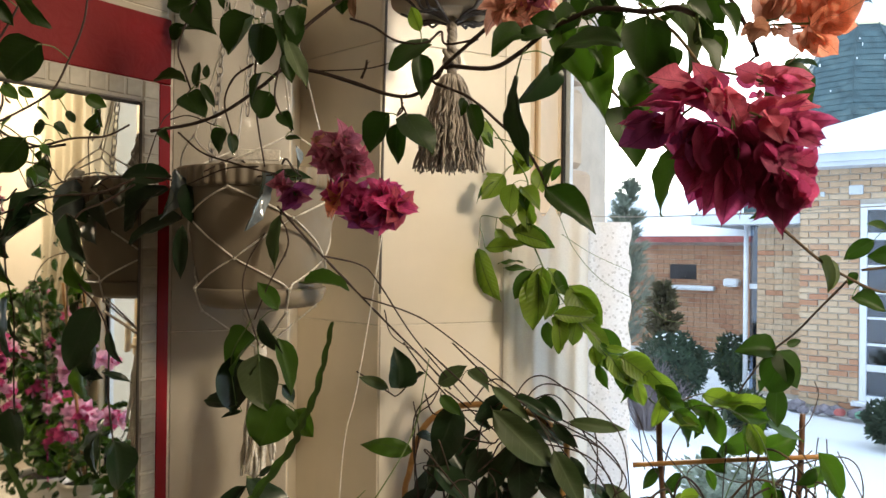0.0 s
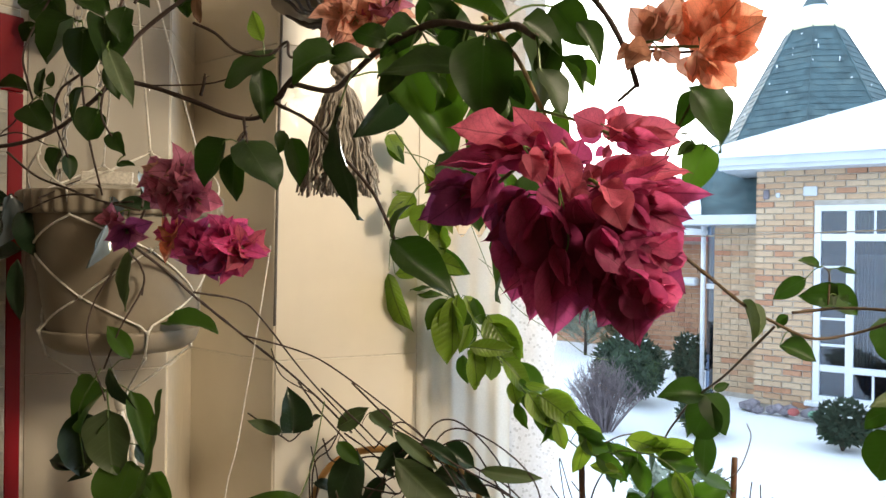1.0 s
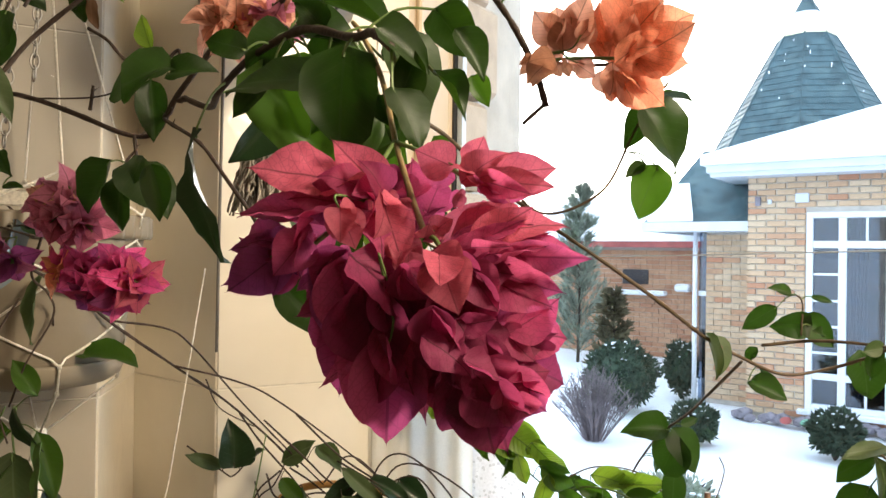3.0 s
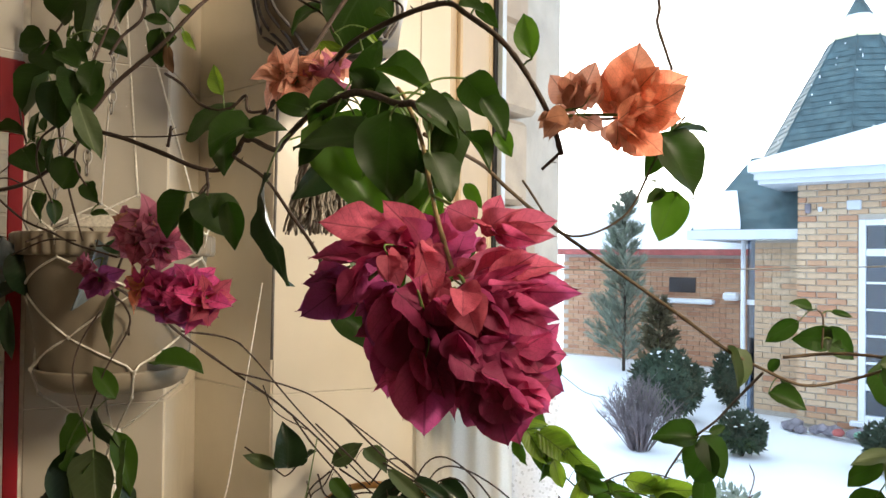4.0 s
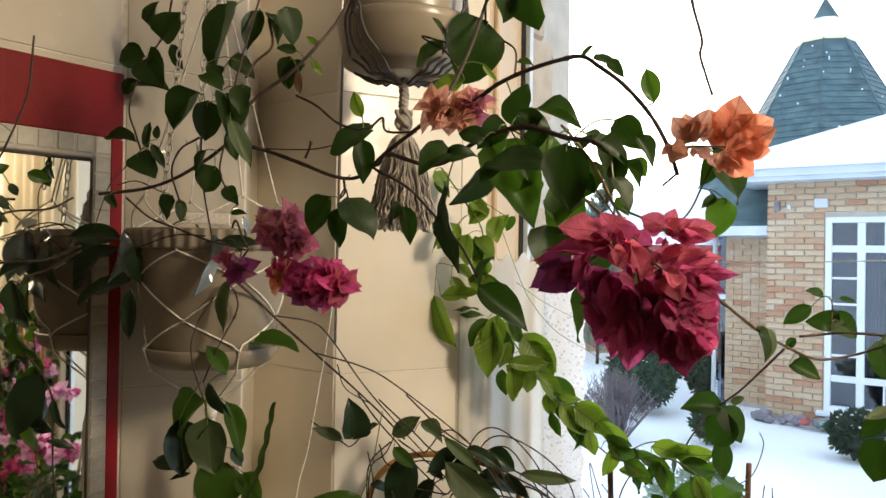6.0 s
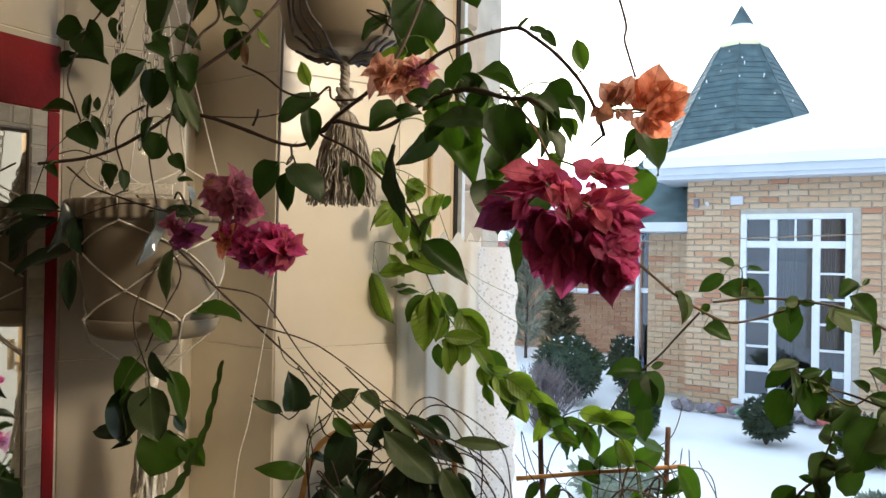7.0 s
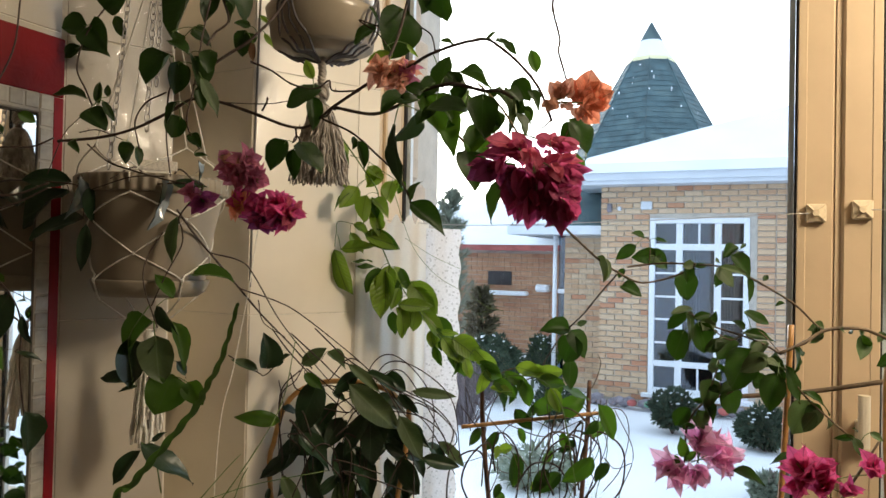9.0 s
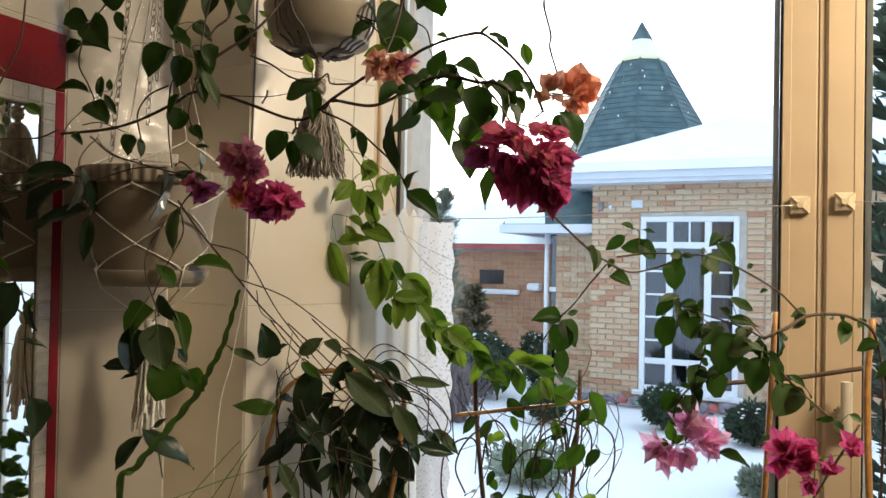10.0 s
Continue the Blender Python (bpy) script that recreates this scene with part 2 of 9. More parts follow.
SHEER = material("sheer_curtain_cream", (0.85, 0.83, 0.78), rough=0.9, vary=0.04, scale=300, through_light=0.75)
SNOW = material("snow", (0.82, 0.85, 0.90), rough=0.8, vary=0.05, scale=1.2, bump=0.5, bump_scale=9)
TEAL = material("roof_shingle_teal", (0.055, 0.10, 0.115), rough=0.7, vary=0.3, scale=5, per_object=0.22, stain=0.5, stain_scale=2.5, stain_colour=(0.11, 0.16, 0.16), bump=0.4, bump_scale=40)
COLLAR = material("collar_cream", (0.74, 0.68, 0.42), rough=0.6, vary=0.08, scale=5)
FASCIA = material("fascia_white", (0.60, 0.64, 0.70), rough=0.5, vary=0.05, scale=4)
WHITE_FRAME = material("house_window_white", (0.74, 0.77, 0.82), rough=0.4, vary=0.04, scale=6)
MORTAR = material("mortar_grey", (0.47, 0.43, 0.385), rough=0.95, vary=0.15, scale=12)
# The darkness of unlit rooms is put into these two colours.
ROOM_SHADE = material("unlit_room_shade", (0.04, 0.037, 0.04), rough=0.8, vary=0.5, scale=2.2)
DRAPE = material("drape_shaded", (0.07, 0.06, 0.06), rough=0.9, vary=0.15, scale=5)
STONE = material("garden_stone", (0.22, 0.20, 0.23), rough=0.85, vary=0.3, scale=9, bump=0.6, bump_scale=30)
STONE_RED = material("garden_stone_red", (0.40, 0.10, 0.09), rough=0.7, vary=0.3, scale=9)
STONE_GREEN = material("garden_stone_green", (0.16, 0.34, 0.24), rough=0.7, vary=0.3, scale=9)
CONIFER = material("conifer_needles", (0.038, 0.062, 0.038), rough=0.8, vary=0.4, scale=6, through_light=0.1)
# Grey-green needles, paled: haze of the window glass put into the colour.
PINE = material("pine_needles_hazed", (0.22, 0.255, 0.20), rough=0.8, vary=0.4, scale=6, through_light=0.15)
TWIG = material("bare_twig_grey_violet", (0.16, 0.13, 0.14), rough=0.85, vary=0.3, scale=20)
THUJA = material("thuja_winter_brown", (0.10, 0.085, 0.045), rough=0.85, vary=0.4, scale=6)


def brick_material(name, low, mid, high, island=False):
    m = material(name, mid, rough=0.85, vary=0.12, scale=18, bump=0.5, bump_scale=90)
    nt = m.node_tree
    hsv = next(n for n in nt.nodes if n.bl_idname == "ShaderNodeHueSaturation")
    ramp = nt.nodes.new("ShaderNodeValToRGB")
    ramp.color_ramp.elements[0].color = (*low, 1)
    ramp.color_ramp.elements[1].color = (*high, 1)
    e = ramp.color_ramp.elements.new(0.28)
    e.color = (*mid, 1)
    e = ramp.color_ramp.elements.new(0.7)
    e.color = (*[0.5 * (a + b) for a, b in zip(mid, high)], 1)
    if island:
        src = nt.nodes.new("ShaderNodeNewGeometry").outputs["Random Per Island"]
    else:
        src = nt.nodes.new("ShaderNodeObjectInfo").outputs["Random"]
    nt.links.new(src, ramp.inputs["Fac"])
    nt.links.new(ramp.outputs["Color"], hsv.inputs["Color"])
    return m


BRICK = brick_material("brick_yellow_mixed", (0.43, 0.20, 0.115), (0.52, 0.345, 0.215), (0.57, 0.43, 0.295))
BRICK_REST = brick_material("brick_yellow_joined", (0.43, 0.20, 0.115), (0.52, 0.345, 0.215), (0.57, 0.43, 0.295), island=True)
BRICK_FAR = brick_material("brick_orange_joined", (0.36, 0.17, 0.10), (0.42, 0.22, 0.13), (0.48, 0.28, 0.17), island=True)
BRICK_NEAR = brick_material("brick_sand", (0.42, 0.33, 0.26), (0.46, 0.37, 0.29), (0.50, 0.42, 0.34))


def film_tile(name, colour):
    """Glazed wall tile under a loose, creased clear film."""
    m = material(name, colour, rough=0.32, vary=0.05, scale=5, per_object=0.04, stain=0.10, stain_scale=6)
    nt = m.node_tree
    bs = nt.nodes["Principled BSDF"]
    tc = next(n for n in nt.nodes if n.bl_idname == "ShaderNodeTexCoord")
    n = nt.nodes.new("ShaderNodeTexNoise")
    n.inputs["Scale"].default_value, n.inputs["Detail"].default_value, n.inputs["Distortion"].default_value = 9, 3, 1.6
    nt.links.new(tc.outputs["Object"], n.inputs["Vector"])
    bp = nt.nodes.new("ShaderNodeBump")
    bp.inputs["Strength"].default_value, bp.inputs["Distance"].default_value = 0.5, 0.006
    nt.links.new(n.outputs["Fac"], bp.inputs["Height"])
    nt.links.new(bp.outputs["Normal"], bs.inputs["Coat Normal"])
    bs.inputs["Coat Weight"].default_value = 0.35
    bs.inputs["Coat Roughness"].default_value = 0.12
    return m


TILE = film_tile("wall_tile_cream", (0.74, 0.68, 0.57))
# Greyer tile, darkened further: the pier's shade is put into its colour.
TILE_GREY_SHADED = film_tile("wall_tile_greige_shaded", (0.445, 0.40, 0.33))


def glass_material(name, tint=(1, 1, 1), shine=0.04):
    m = bpy.data.materials.new(name)
    m.use_nodes = True
    nt = m.node_tree
    nt.nodes.clear()
    out = nt.nodes.new("ShaderNodeOutputMaterial")
    tr = nt.nodes.new("ShaderNodeBsdfTransparent")
    tr.inputs["Color"].default_value = (*tint, 1)
    gl = nt.nodes.new("ShaderNodeBsdfGlossy")
    gl.inputs["Roughness"].default_value = 0.02
    mx = nt.nodes.new("ShaderNodeMixShader")
    mx.inputs["Fac"].default_value = shine
    nt.links.new(tr.outputs[0], mx.inputs[1])
    nt.links.new(gl.outputs[0], mx.inputs[2])
    nt.links.new(mx.outputs[0], out.inputs["Surface"])
    return m


GLASS = glass_material("window_glass", (0.97, 0.99, 0.985), 0.03)
HOUSE_GLASS = glass_material("house_glass", (0.50, 0.60, 0.74), 0.105)


def mirror_material():
    m = bpy.data.materials.new("mirror_silver")
    m.use_nodes = True
    bs = m.node_tree.nodes["Principled BSDF"]
    bs.inputs["Base Color"].default_value = (0.80, 0.80, 0.76, 1)
    bs.inputs["Metallic"].default_value = 1.0
    bs.inputs["Roughness"].default_value = 0.02
    return m


MIRROR = mirror_material()


def lace_material():
    m = material("lace_white", (0.74, 0.75, 0.78), rough=0.9, vary=0.08, scale=200, through_light=0.6)
    nt = m.node_tree
    out = nt.nodes["Material Output"]
    src = out.inputs["Surface"].links[0].from_socket
    tc = next(n for n in nt.nodes if n.bl_idname == "ShaderNodeTexCoord")
    vo = nt.nodes.new("ShaderNodeTexVoronoi")
    vo.inputs["Scale"].default_value = 95
    nt.links.new(tc.outputs["Object"], vo.inputs["Vector"])
    gt = nt.nodes.new("ShaderNodeMath")
    gt.operation = "LESS_THAN"
    gt.inputs[1].default_value = 0.30
    nt.links.new(vo.outputs["Distance"], gt.inputs[0])
    half = nt.nodes.new("ShaderNodeMath")
    half.operation = "MULTIPLY"
    half.inputs[1].default_value = 0.28
    nt.links.new(gt.outputs[0], half.inputs[0])
    tr = nt.nodes.new("ShaderNodeBsdfTransparent")
    mx = nt.nodes.new("ShaderNodeMixShader")
    nt.links.new(half.outputs[0], mx.inputs["Fac"])
    nt.links.new(src, mx.inputs[1])
    nt.links.new(tr.outputs[0], mx.inputs[2])
    nt.links.new(mx.outputs[0], out.inputs["Surface"])
    return m


LACE = lace_material()


def lamp_glow():
    m = bpy.data.materials.new("lamp_diffuser_glow")
    m.use_nodes = True
    bs = m.node_tree.nodes["Principled BSDF"]
    bs.inputs["Base Color"].default_value = (0.9, 0.85, 0.75, 1)
    bs.inputs["Emission Color"].default_value = (1.0, 0.86, 0.66, 1)
    bs.inputs["Emission Strength"].default_value = 12.0
    return m


GLOW = lamp_glow()

# ---------------------------------------------------------------- building blocks
def mesh_of(name, bm, mat, smooth=False):
    me = bpy.data.meshes.new(name)
    bmesh.ops.recalc_face_normals(bm, faces=bm.faces)
    bm.to_mesh(me)
    bm.free()
    if mat:
        me.materials.append(mat)
    if smooth:
        me.polygons.foreach_set("use_smooth", [True] * len(me.polygons))
    return me


def thing(name, bm, mat, label, category, group="", kind="", smooth=False):
    return tagged(new(name, mesh_of(name, bm, mat, smooth)), label, category, group, kind)


def holder(name, x, y, z, label, category, group="", kind=""):
    e = new(name)
    e.location = (x, y, z)
    e.empty_display_size = 0.05
    HOLD[e.name] = Vector((x, y, z))
    return tagged(e, label, category, group, kind)


HOLD = {}


def under(ob, parent):
    """Parent without moving: the parent stands unrotated at its place."""
    ob.parent = parent
    p = parent
    off = Vector()
    while p is not None:
        off += p.location
        p = p.parent
    ob.location = ob.location - off
    return ob


def part(name, bm, mat, parent, label="", smooth=False):
    ob = new(name, mesh_of(name, bm, mat, smooth))
    if label:
        ob["label"] = label
    return under(ob, parent)


def box(bm, lo, hi, m=None, bevel=0.0):
    vs = bmesh.ops.create_cube(bm, size=1.0)["verts"]
    c = [(a + b) / 2 for a, b in zip(lo, hi)]
    s = [abs(b - a) for a, b in zip(lo, hi)]
    for v in vs:
        v.co = Vector((v.co.x * s[0] + c[0], v.co.y * s[1] + c[1], v.co.z * s[2] + c[2]))
    if bevel:
        es = list({e for v in vs for e in v.link_edges})
        r = bmesh.ops.bevel(bm, geom=es, offset=bevel, segments=1, profile=0.5, affect="EDGES")
        vs = list({v for v in r["verts"]} | {v for v in vs if v.is_valid})
        vs = [v for v in vs if v.is_valid]
    if m is not None:
        for v in vs:
            v.co = m @ v.co
    return vs


def smooth_path(pts, per=6):
    """Points along a soft line through pts."""
    p = [Vector(q) for q in pts]
    if len(p) < 3:
        return [p[0].lerp(p[-1], i / per) for i in range(per + 1)]
    ext = [2 * p[0] - p[1]] + p + [2 * p[-1] - p[-2]]
    out = []
    for i in range(1, len(ext) - 2):
        a, b, c, d = ext[i - 1:i + 3]
        for k in range(per):
            t = k / per
            out.append(0.5 * ((2 * b) + (c - a) * t + (2 * a - 5 * b + 4 * c - d) * t * t + (3 * b - a - 3 * c + d) * t ** 3))
    out.append(p[-1])
    return out


def tube(bm, line, radius, sides=6, taper=1.0, knob=0.0, rng=None):
    """A round rod along line; radius may swell a little at nodes."""
    rings = []
    n = len(line)
    ref = Vector((0.31, 0.17, 0.93)).normalized()
    for i, c in enumerate(line):
        d = (line[min(i + 1, n - 1)] - line[max(i - 1, 0)])
        d = d.normalized() if d.length > 1e-9 else Vector((0, 0, 1))
        a = d.cross(ref)
        if a.length < 0.05:
            a = d.cross(Vector((1, 0, 0)))
        a.normalize()
        b = d.cross(a)
        r = radius * (1 + (taper - 1) * i / max(1, n - 1))
        if knob and rng:
            r *= 1 + knob * (rng.random() - 0.3) * (2.2 if rng.random() < 0.15 else 0.6)
        rings.append([bm.verts.new(c + r * (math.cos(2 * math.pi * k / sides) * a + math.sin(2 * math.pi * k / sides) * b)) for k in range(sides)])
    for r0, r1 in zip(rings, rings[1:]):
        for k in range(sides):
            bm.faces.new((r0[k], r0[(k + 1) % sides], r1[(k + 1) % sides], r1[k]))
    bm.faces.new(rings[0][::-1])
    bm.faces.new(rings[-1])


def lathe(bm, profile, cx, cy, steps=40, wobble=None):
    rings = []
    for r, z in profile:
        ring = []
        for k in range(steps):
            a = 2 * math.pi * k / steps
            rr = r if wobble is None else r * wobble(a, z)
            ring.append(bm.verts.new((cx + rr * math.cos(a), cy + rr * math.sin(a), z)))
        rings.append(ring)
    for r0, r1 in zip(rings, rings[1:]):
        for k in range(steps):
            bm.faces.new((r0[k], r0[(k + 1) % steps], r1[(k + 1) % steps], r1[k]))
    return rings


def frame_m(p, q):
    """Local axes on a wall from p to q: x along, y outward to the right of the way, z up."""
    d = Vector((q[0] - p[0], q[1] - p[1], 0)).normalized()
    n = Vector((d.y, -d.x, 0))
    m = Matrix(((d.x, -n.x, 0, p[0]), (d.y, -n.y, 0, p[1]), (0, 0, 1, 0), (0, 0, 0, 1)))
    return m, math.hypot(q[0] - p[0], q[1] - p[1])


def wall(name, p, q, z0, z1, thick, label, mat):
    """The room lies on the right hand of the way from p to q; the wall's body lies on the left."""
    m, length = frame_m(p, q)
    bm = bmesh.new()
    box(bm, (0, 0, z0), (length, thick, z1), m)
    return thing(name, bm, mat, label, "wall", kind="structure"), m, length

# ---------------------------------------------------------------- the room
C0, C1, C2, C3, C4, C5, C6 = (-2.85, -1.825), (-0.515, 1.39), (-0.306, 1.493), (-0.345, 1.755), (-0.130, 1.570), (0.197, 1.729), (0.285, 1.905)
WD = Vector((0.797, -0.604, 0))          # along the window
WN = Vector((0.604, 0.797, 0))           # outward
W0 = Vector((0.30, 1.924, 0))            # the glass's edge beside the corner
WEND = W0 + WD * 4.0
BACK = Vector((1.15, -3.9, 0))
outline = [C0, C1, C2, C3, C4, C5, C6, tuple(W0[:2]), tuple(WEND[:2]), tuple(BACK[:2])]


def slab(name, z0, z1, mat, label, category):
    bm = bmesh.new()
    low = [bm.verts.new((x, y, z0)) for x, y in outline]
    high = [bm.verts.new((x, y, z1)) for x, y in outline]
    bm.faces.new(low[::-1])
    bm.faces.new(high)
    for i in range(len(low)):
        j = (i + 1) % len(low)
        bm.faces.new((low[i], low[j], high[j], high[i]))
    bmesh.ops.triangulate(bm, faces=bm.faces)
    return thing(name, bm, mat, label, category, kind="structure")


slab("floor", -0.12, 0.0, FLOOR, "brown tiled floor of the plant room", "floor")
slab("ceiling", 2.72, 2.84, CEIL, "plain off-white painted ceiling", "ceiling")

walls = {}
walls["mirror"] = wall("wall_mirror", C0, C1, 0, 2.72, 0.2, "cream tiled wall with the red-framed mirror", GROUT)
walls["pier"] = wall("wall_pier", C1, C2, 0, 2.72, 0.05, "cream tiled pier under creased clear film", GROUT)
walls["return"] = wall("wall_return", C2, C3, 0, 2.72, 0.04, "narrow tiled return beside the pier", GROUT)
walls["niche"] = wall("wall_niche", C3, C4, 0, 2.72, 0.05, "shaded tiled face of the corner pillar", GROUT)
walls["reveal"] = wall("wall_reveal", C4, C5, 0, 2.72, 0.05, "cream tiled window reveal lit by lamp light", GROUT)
wall("wall_back", tuple(WEND[:2]), tuple(BACK[:2]), 0, 2.72, 0.2, "plain tan plastered wall", PLASTER)
wall("wall_side", tuple(BACK[:2]), C0, 0, 2.72, 0.2, "plain tan plastered wall", PLASTER)


def boxm(name, m, lo, hi, mat, parent=None, label="", bevel=0.0):
    bm = bmesh.new()
    box(bm, lo, hi, m, bevel)
    return part(name, bm, mat, parent, label)


# window: jamb, two sashes side by side, mullion between
win_m = Matrix(((WD.x, WN.x, 0, W0.x), (WD.y, WN.y, 0, W0.y), (0, 0, 1, 0), (0, 0, 0, 1)))
SILL_Z, HEAD_Z = 0.56, 2.50


def sash(name, u0, u1, label, front):
    """Glass from u0 to u1; cream profile round it with bead, black gasket and metal spacer."""
    w = holder(name, *(win_m @ Vector(((u0 + u1) / 2, 0, SILL_Z))), label, "window", kind="structure")
    b = 0.085
    for nm, lo, hi in (("side_profile", (u0 - b, -front, SILL_Z - b), (u0 - 0.004, 0.03, HEAD_Z + b)),
                       ("side_profile", (u1 + 0.004, -front, SILL_Z - b), (u1 + b, 0.03, HEAD_Z + b)),
                       ("top_profile", (u0 - 0.004, 0.002 - front, HEAD_Z + 0.004), (u1 + 0.004, 0.03, HEAD_Z + b)),
                       ("bottom_profile", (u0 - 0.004, 0.002 - front, SILL_Z - b), (u1 + 0.004, 0.03, SILL_Z - 0.004))):
        boxm(nm, win_m, lo, hi, PVC, w, "cream plastic profile", 0.006)
    for u in (u0, u1):
        s = 1 if u == u0 else -1
        boxm("gasket", win_m, (min(u - s * 0.004, u + s * 0.002), -0.007, SILL_Z), (max(u - s * 0.004, u + s * 0.002), 0.026, HEAD_Z), GASKET, w, "black rubber gasket")
        boxm("bead", win_m, (min(u - s * 0.024, u - s * 0.005), -front - 0.0018, SILL_Z - 0.02), (max(u - s * 0.024, u - s * 0.005), 0.001 - front, HEAD_Z + 0.02), PVC, w, "", 0.0012)
        boxm("spacer", win_m, (min(u + s * 0.003, u + s * 0.016), 0.004, SILL_Z), (max(u + s * 0.003, u + s * 0.016), 0.020, HEAD_Z), SPACER, w, "bright metal spacer")
    bm = bmesh.new()
    box(bm, (u0, -0.002, SILL_Z), (u1, 0.002, HEAD_Z), win_m)
    g = part("pane", bm, GLASS, w, "clear glass pane")
    g.visible_shadow = False
    return w


sash("window_1", 0.0, 1.060, "tall cream-framed window looking on the snowy garden", 0.026)
sash("window_2", 1.243, 1.50, "narrow second cream-framed sash beside the mullion", 0.037)


def solid(name, lo, hi, mat, label, category="wall"):
    bm = bmesh.new()
    box(bm, lo, hi, win_m)
    return thing(name, bm, mat, label, category, kind="structure")


bm = bmesh.new()
box(bm, (1.1454, -0.0262, SILL_Z - 0.08), (1.1576, 0.03, HEAD_Z + 0.08), win_m)
thing("mullion", bm, PVC, "cream plastic mullion between the two sashes", "window frame", kind="structure")
solid("wall_window_below", (-0.10, -0.05, 0), (4.0, 0.35, SILL_Z - 0.09), PLASTER_CREAM, "cream wall below the window")
solid("wall_window_above", (-0.10, -0.05, HEAD_Z + 0.09), (4.0, 0.35, 2.72), PLASTER_CREAM, "cream wall above the window")
solid("wall_window_end", (1.588, -0.05, SILL_Z - 0.088), (4.0, 0.35, HEAD_Z + 0.088), PLASTER_CREAM, "cream wall at the window's far end")

handle = holder("window_handle", *(win_m @ Vector((1.205, -0.06, 1.20))), "cream plastic window handle on the mullion", "window handle")
bm = bmesh.new()
box(bm, (1.190, -0.058, 1.115), (1.220, -0.0372, 1.185), win_m, 0.004)
part("plate", bm, BRASSY, handle)
bm = bmesh.new()
tube(bm, [win_m @ Vector((1.205, -0.085, z)) for z in (1.13, 1.16, 1.2, 1.24, 1.245)], 0.0125, 14)
part("grip", bm, WAX, handle, "cream cylindrical grip", False)
bm = bmesh.new()
tube(bm, [win_m @ Vector((1.205, y, 1.15)) for y in (-0.056, -0.07, -0.085)], 0.008, 10)
part("spindle", bm, BRASSY, handle)

# cream jamb lining between reveal and sash
m5, l5 = frame_m(C5, C6)
bm = bmesh.new()
box(bm, (0.002, 0.001, 0.0), (l5, 0.05, 2.72), m5, 0.004)
box(bm, (0.03, -0.012, SILL_Z), (0.075, 0.003, HEAD_Z), m5, 0.004)
thing("jamb_lining", bm, PVC, "cream plastic jamb lining beside the sash", "window jamb", kind="structure")

# plant ledge under the window
bm = bmesh.new()
ledge = [(-0.52, 1.36), (-0.31, 1.47), (-0.13, 1.555), (0.19, 1.715), (0.27, 1.88), tuple((W0 + WD * 2.3 - WN * 0.06)[:2]), tuple((W0 + WD * 2.3 - WN * 0.66)[:2]), tuple((W0 + WD * 0.75 - WN * 0.66)[:2]), (-0.42, 1.15)]
lo = [bm.verts.new((x, y, 0.42)) for x, y in ledge]
hi = [bm.verts.new((x, y, 0.46)) for x, y in ledge]
bm.faces.new(lo[::-1])
bm.faces.new(hi)
for i in range(len(lo)):
    j = (i + 1) % len(lo)
    bm.faces.new((lo[i], lo[j], hi[j], hi[i]))
bmesh.ops.triangulate(bm, faces=bm.faces)
thing("plant_ledge", bm, SILL, "broad white ledge for potted plants under the window", "window sill", kind="structure")

# mirror with mosaic border and red panel
MW, MWL = walls["mirror"][1], walls["mirror"][2]
mir = holder("wall_mirror_unit", *(MW @ Vector((MWL - 0.5, -0.01, 1.4))), "tall mirror with grey mosaic border and red glossy surround", "mirror")


def on_mirror_wall(name, u0, u1, z0, z1, d, mat, label="", back=0.010, bevel=0.002, smooth=False):
    bm = bmesh.new()
    box(bm, (MWL + u0, -back - d, z0), (MWL + u1, -back, z1), MW, bevel)
    return part(name, bm, mat, mir, label, smooth)


on_mirror_wall("red_panel", -1.05, -0.001, 1.843, 1.965, 0.006, RED, "glossy dark red panel")
on_mirror_wall("red_strip", -0.026, -0.001, 0.80, 1.842, 0.006, RED_STRIP, "narrow red strip")
on_mirror_wall("mirror_glass", -1.0, -0.064, 0.80, 1.797, 0.008, MIRROR, "clear silvered mirror")
on_mirror_wall("mosaic_bed", -0.0598, -0.0262, 0.80, 1.8425, 0.0085, GROUT_GREY, "light grout")
on_mirror_wall("mosaic_bed", -1.0, -0.0600, 1.8025, 1.8425, 0.0085, GROUT_GREY, "light grout")
on_mirror_wall("mirror_edge", -0.0635, -0.0600, 0.80, 1.800, 0.010, CABLE, "dark mirror edge")
on_mirror_wall("mirror_edge", -1.0, -0.0640, 1.798, 1.802, 0.010, CABLE, "dark mirror edge")

# clear plastic film, loosely creased, taped over the tiles and the red panel
FILM = glass_material("clear_film", (0.985, 0.985, 0.975), 0.020)
FILM.node_tree.nodes["Glossy BSDF"].inputs["Roughness"].default_value = 0.05


def film(m, u0, u1, z0, z1, off, label, seed):
    bm = bmesh.new()
    nu, nz = int((u1 - u0) / 0.007), int((z1 - z0) / 0.007)
    grid = []
    for i in range(nz + 1):
        row = []
        for j in range(nu + 1):
            u, z = u0 + (u1 - u0) * j / nu, z0 + (z1 - z0) * i / nz
            p = Vector((u * 9 + 2.5 * z, z * 13 - 2 * u, seed))
            d = 0.0035 * (1 - abs(noise.noise(p))) ** 6 + 0.0035 * (1 - abs(noise.noise(p * 2.7))) ** 9 + 0.0010 * noise.noise(p * 6)
            row.append(bm.verts.new(m @ Vector((u, -off - d, z))))
        grid.append(row)
    for i in range(nz):
        for j in range(nu):
            bm.faces.new((grid[i][j], grid[i][j + 1], grid[i + 1][j + 1], grid[i + 1][j]))
    return thing("plastic_film", bm, FILM, label, "plastic film", "wall films", smooth=True)


